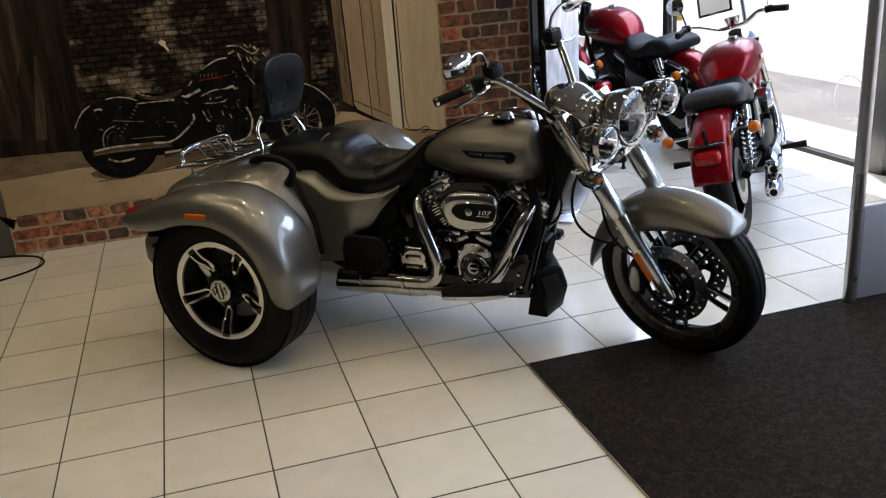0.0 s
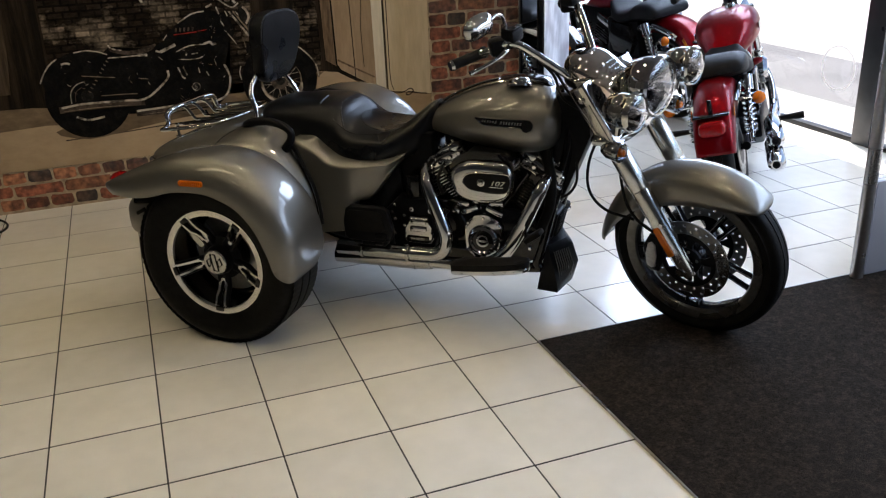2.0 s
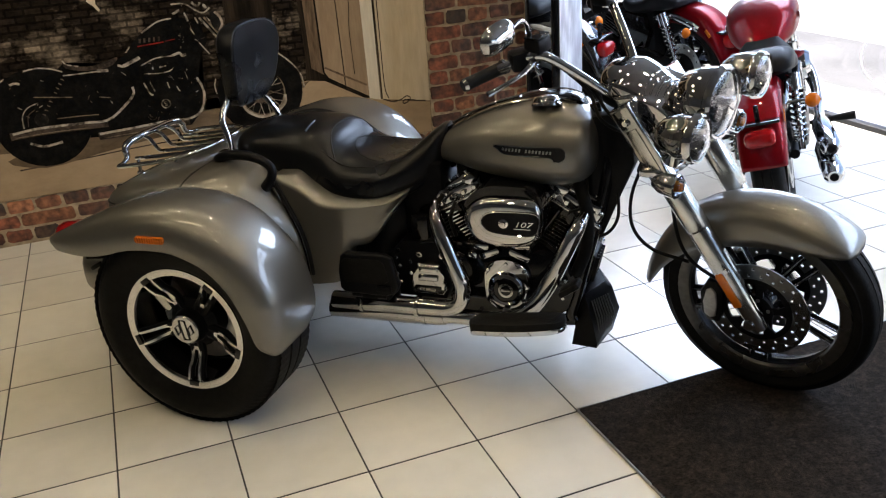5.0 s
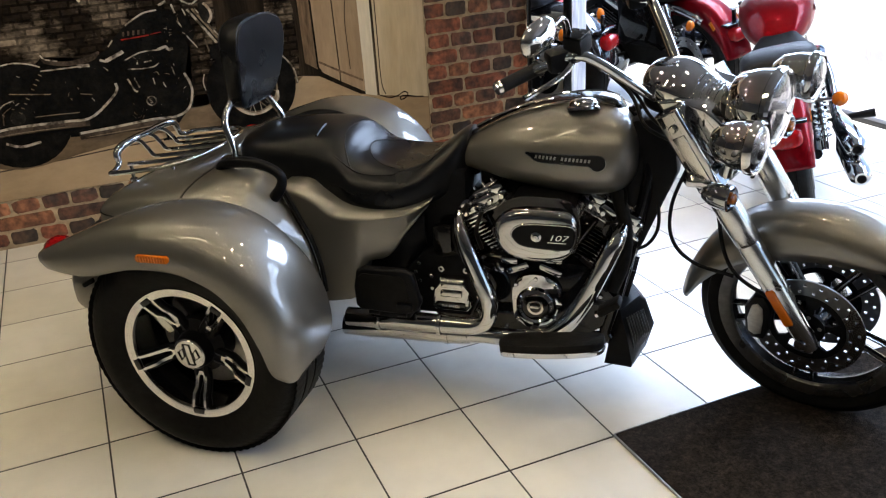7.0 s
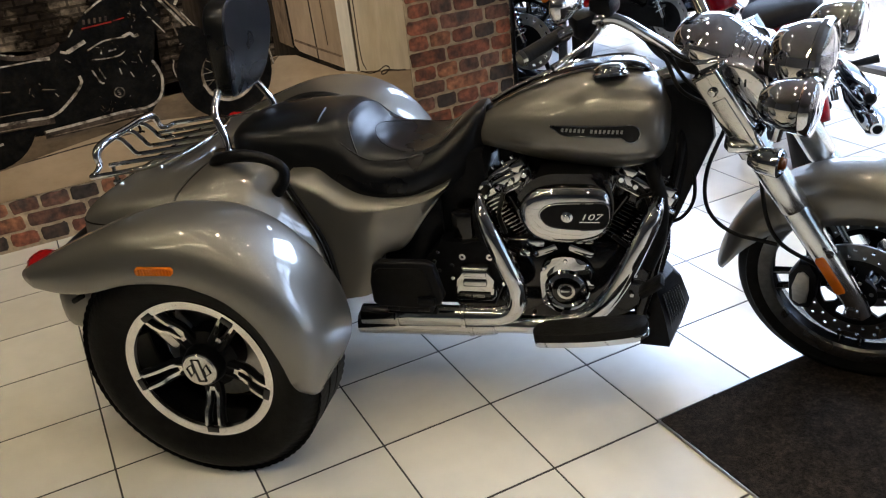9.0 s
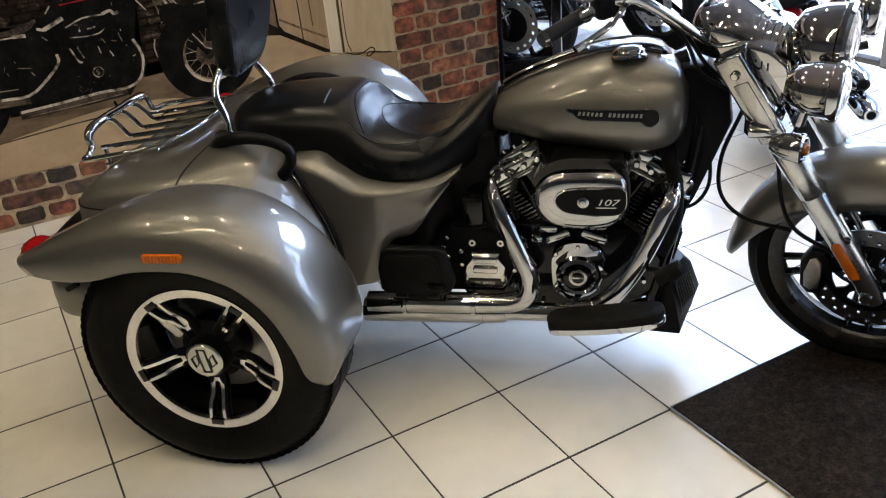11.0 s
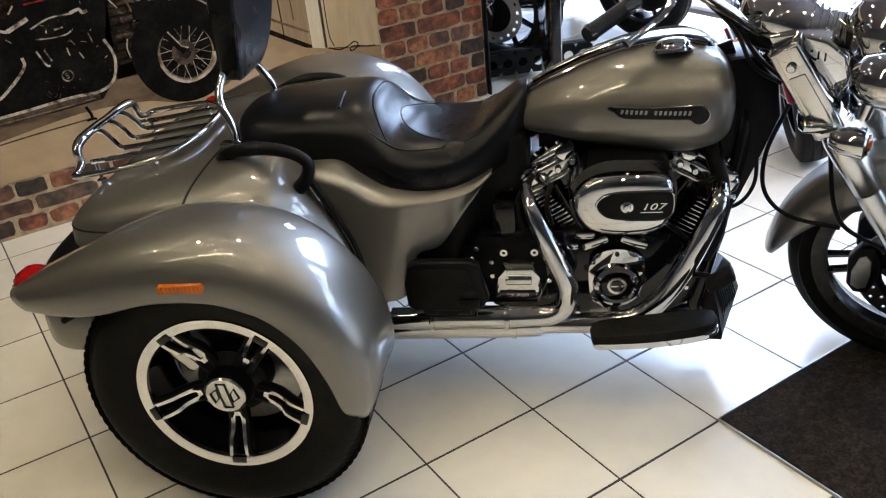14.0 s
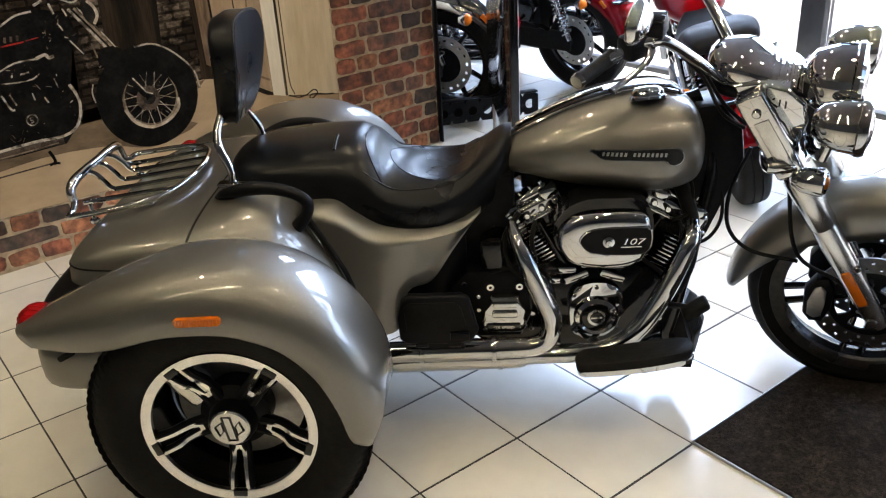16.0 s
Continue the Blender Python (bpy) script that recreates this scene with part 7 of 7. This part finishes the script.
stripe("printed_mark", [(-0.900, 0.598), (-0.911, 0.597), (-0.911, 0.589), (-0.902, 0.587), (-0.902, 0.579), (-0.911, 0.578)], 0.004, P_LIGHT, bikeprint, 0)
stripe("printed_muffler", [(-1.622, 0.535), (-1.495, 0.541), (-1.296, 0.538), (-1.187, 0.534)], 0.036, P_RUST_DARK, bikeprint)
stripe("printed_pipe_glint", [(-1.610, 0.545), (-1.495, 0.556), (-1.296, 0.552), (-1.187, 0.549), (-1.108, 0.596), (-1.047, 0.654), (-1.044, 0.690)], 0.011, P_LIGHT, bikeprint)
stripe("printed_pipe_glint", [(-1.60, 0.526), (-1.45, 0.530), (-1.28, 0.526)], 0.004, P_RUST, bikeprint)
stripe("printed_muffler", [(-1.241, 0.476), (-1.088, 0.478), (-0.917, 0.486), (-0.81, 0.486)], 0.036, P_RUST_DARK, bikeprint)
stripe("printed_pipe_glint", [(-1.235, 0.488), (-1.088, 0.493), (-0.917, 0.502), (-0.805, 0.500), (-0.745, 0.530), (-0.718, 0.600), (-0.722, 0.650), (-0.740, 0.694)], 0.011, P_LIGHT, bikeprint)
stripe("printed_pipe_glint", [(-1.21, 0.466), (-1.0, 0.470), (-0.83, 0.478)], 0.004, P_RUST, bikeprint)
for off, wide, ink in ((-0.012, 0.010, P_LIGHT), (0.0, 0.006, P_BLACK), (0.010, 0.010, P_RUST), (0.022, 0.005, P_LIGHT)):
    stripe("printed_fork", [(-0.668 + off, 0.975), (-0.61 + off, 0.89), (-0.549 + off, 0.796)], wide, ink, bikeprint, 0)
stripe("printed_fork", [(-0.622, 0.835), (-0.605, 0.751)], 0.006, P_RUST, bikeprint, 0)
sheet("printed_fender_stay", [(-0.60, 0.80), (-0.545, 0.81), (-0.50, 0.775), (-0.55, 0.735), (-0.61, 0.745)], P_BLACK, bikeprint, 2)
sheet("printed_headlamp", [(-0.628, 0.992), (-0.600, 0.996), (-0.579, 0.965), (-0.574, 0.93), (-0.594, 0.90), (-0.625, 0.93)], P_GREY, bikeprint, 3)
stripe("printed_headlamp_glint", [(-0.605, 0.995), (-0.583, 0.968), (-0.577, 0.934), (-0.594, 0.905)], 0.012, P_PALE, bikeprint)
for pts, wide in (([(-0.800, 1.05), (-0.738, 1.047), (-0.694, 1.013), (-0.656, 0.996), (-0.624, 1.017)], 0.007), ([(-0.80, 1.005), (-0.765, 1.02)], 0.010), ([(-0.745, 1.005), (-0.735, 0.965)], 0.008), ([(-0.705, 1.05), (-0.68, 1.03), (-0.665, 1.045)], 0.010),
                  ([(-0.73, 0.93), (-0.715, 0.90)], 0.005), ([(-0.652, 1.035), (-0.640, 1.015)], 0.012), ([(-0.70, 0.86), (-0.66, 0.80)], 0.005), ([(-0.70, 0.98), (-0.69, 0.95)], 0.006)):
    stripe("printed_bar_glint", pts, wide, P_LIGHT, bikeprint, 3 if len(pts) > 2 else 0)
stripe("printed_stand", [(-0.875, 0.455), (-0.862, 0.415), (-0.868, 0.395)], 0.012, P_BLACK, bikeprint)
stripe("printed_stand", [(-0.885, 0.397), (-0.865, 0.402), (-0.845, 0.396)], 0.010, P_BLACK, bikeprint)
for pts in ([(-1.483, 0.705), (-1.40, 0.692), (-1.318, 0.681)], [(-1.405, 0.591), (-1.30, 0.588), (-1.219, 0.583)], [(-1.20, 0.665), (-1.15, 0.655)]):
    stripe("printed_frame_glint", pts, 0.004, P_RUST, bikeprint, 0)
for k in range(9):
    q = k / 8
    stripe("printed_spring", [(-1.350 - 0.112 * q, 0.772 - 0.150 * q), (-1.338 - 0.112 * q, 0.764 - 0.150 * q)], 0.004, P_RUST, bikeprint, 0)
sheet("printed_patch", [(-1.168, 1.105), (-1.150, 1.118), (-1.128, 1.108), (-1.130, 1.088), (-1.116, 1.062), (-1.124, 1.054), (-1.142, 1.080)], P_WALL, None, 2)

# small glints of the printed engine, fork and bars
mural_rng = random.Random(21)
for x0, x1, z0, z1, count in ((-1.00, -0.73, 0.50, 0.80, 40), (-0.80, -0.62, 0.84, 1.05, 26), (-1.30, -1.05, 0.56, 0.77, 10), (-1.60, -1.40, 0.56, 0.80, 16), (-0.50, -0.37, 0.50, 0.64, 16)):
    for _ in range(count):
        x, z, a, d = mural_rng.uniform(x0, x1), mural_rng.uniform(z0, z1), mural_rng.uniform(0, math.pi), 0.002 + 0.010 * mural_rng.random() ** 3
        stripe("printed_glint", [(x - d * math.cos(a), z - d * math.sin(a)), (x + d * math.cos(a), z + d * math.sin(a))], mural_rng.uniform(0.001, 0.003), mural_rng.choice((P_LIGHT, P_RUST, P_RUST_DARK, P_RUST_DARK)), bikeprint, 0)

# ---- pieces of the setting: floor tiles and bricks ----
def piece(name, me, at, parent):
    ob = new(name, me)
    ob.location, ob.parent = at, parent
    return ob


def piece_mesh(name, bm, material):
    me = bpy.data.meshes.new(name)
    bm.to_mesh(me)
    bm.free()
    me.materials.append(material)
    return me


tile_mesh = piece_mesh("tile", block((PITCH_X - 0.0050, PITCH - 0.0072, 0.008), (0, 0, -0.004), 0.0008, segs=1), TILE)
rest = bmesh.new()
for i in range(-22, 9):
    for j in range(-22, 22):
        x, y = (i + 0.5) * PITCH_X, (j + 0.5) * PITCH
        if (i >= 0 and j < 0 and y > -3.2) or x > FRONT_X - 0.1:
            continue
        if y > WALL_Y and x < 1.0:
            continue
        if -10 < i < 9 and -7 < j < 12:
            piece("tile", tile_mesh, (x, y, 0), floor)
        else:
            q = [rest.verts.new((x + a * 0.162, y + b * 0.162, 0)) for a, b in ((-1, -1), (1, -1), (1, 1), (-1, 1))]
            rest.faces.new(q)
tagged(part("further_tiles", rest, TILE, floor), kind="stuff")

rng = random.Random(4)
sizes = {}


def brick_mesh(length, high, k, turn):
    """A worn brick: corners knocked off, edges eased, every few of them a little different."""
    key = (round(length, 2), high, k, turn)
    if key not in sizes:
        w, h, c = length / 2 - 0.0072, high / 2 - 0.0064, rng.uniform(0.007, 0.012)
        out = [(-w + c, -h), (-w / 3, -h), (w / 3, -h), (w - c, -h), (w, -h + c), (w, h - c), (w - c, h), (w / 3, h), (-w / 3, h), (-w + c, h), (-w, h - c), (-w, -h + c)]
        out = [(x + rng.uniform(-0.0038, 0.0038), z + rng.uniform(-0.0036, 0.0036)) for x, z in out]
        sizes[key] = piece_mesh("brick", plate(out, 0.01, -0.01, 0.0035, segs=1), BRICKS[k])
    return sizes[key]


def brickwork(x0, x1, z0, z1, pitch, header, shift):
    """English bond: a course of headers, then one of stretchers."""
    row, z = 0, z0
    while z + 0.05 < z1:
        length = header if row % 2 == 0 else header * 2.02
        x = x0 - shift[row % len(shift)]
        while x < x1 - 0.02:
            a, b = max(x, x0), min(x + length, x1)
            if b - a > 0.03:
                k = rng.choices((0, 1, 2, 3), (4, 3, 4, 2))[0]
                piece("brick", brick_mesh(b - a, pitch, k, rng.randrange(5)), ((a + b) / 2, WALL_Y + 0.0075 + rng.uniform(-0.0015, 0.0015), z + pitch / 2), wall_back)
            x += length
        z += pitch
        row += 1


brickwork(-2.14, 0.47, 0.010, 0.228, 0.0725, 0.1265, (0.0, 0.0465, 0.0895))
brickwork(0.47, 1.065, 0.0, HEAD - 0.03, 0.079, 0.1265, (0.112, 0.048, 0.134, 0.070))
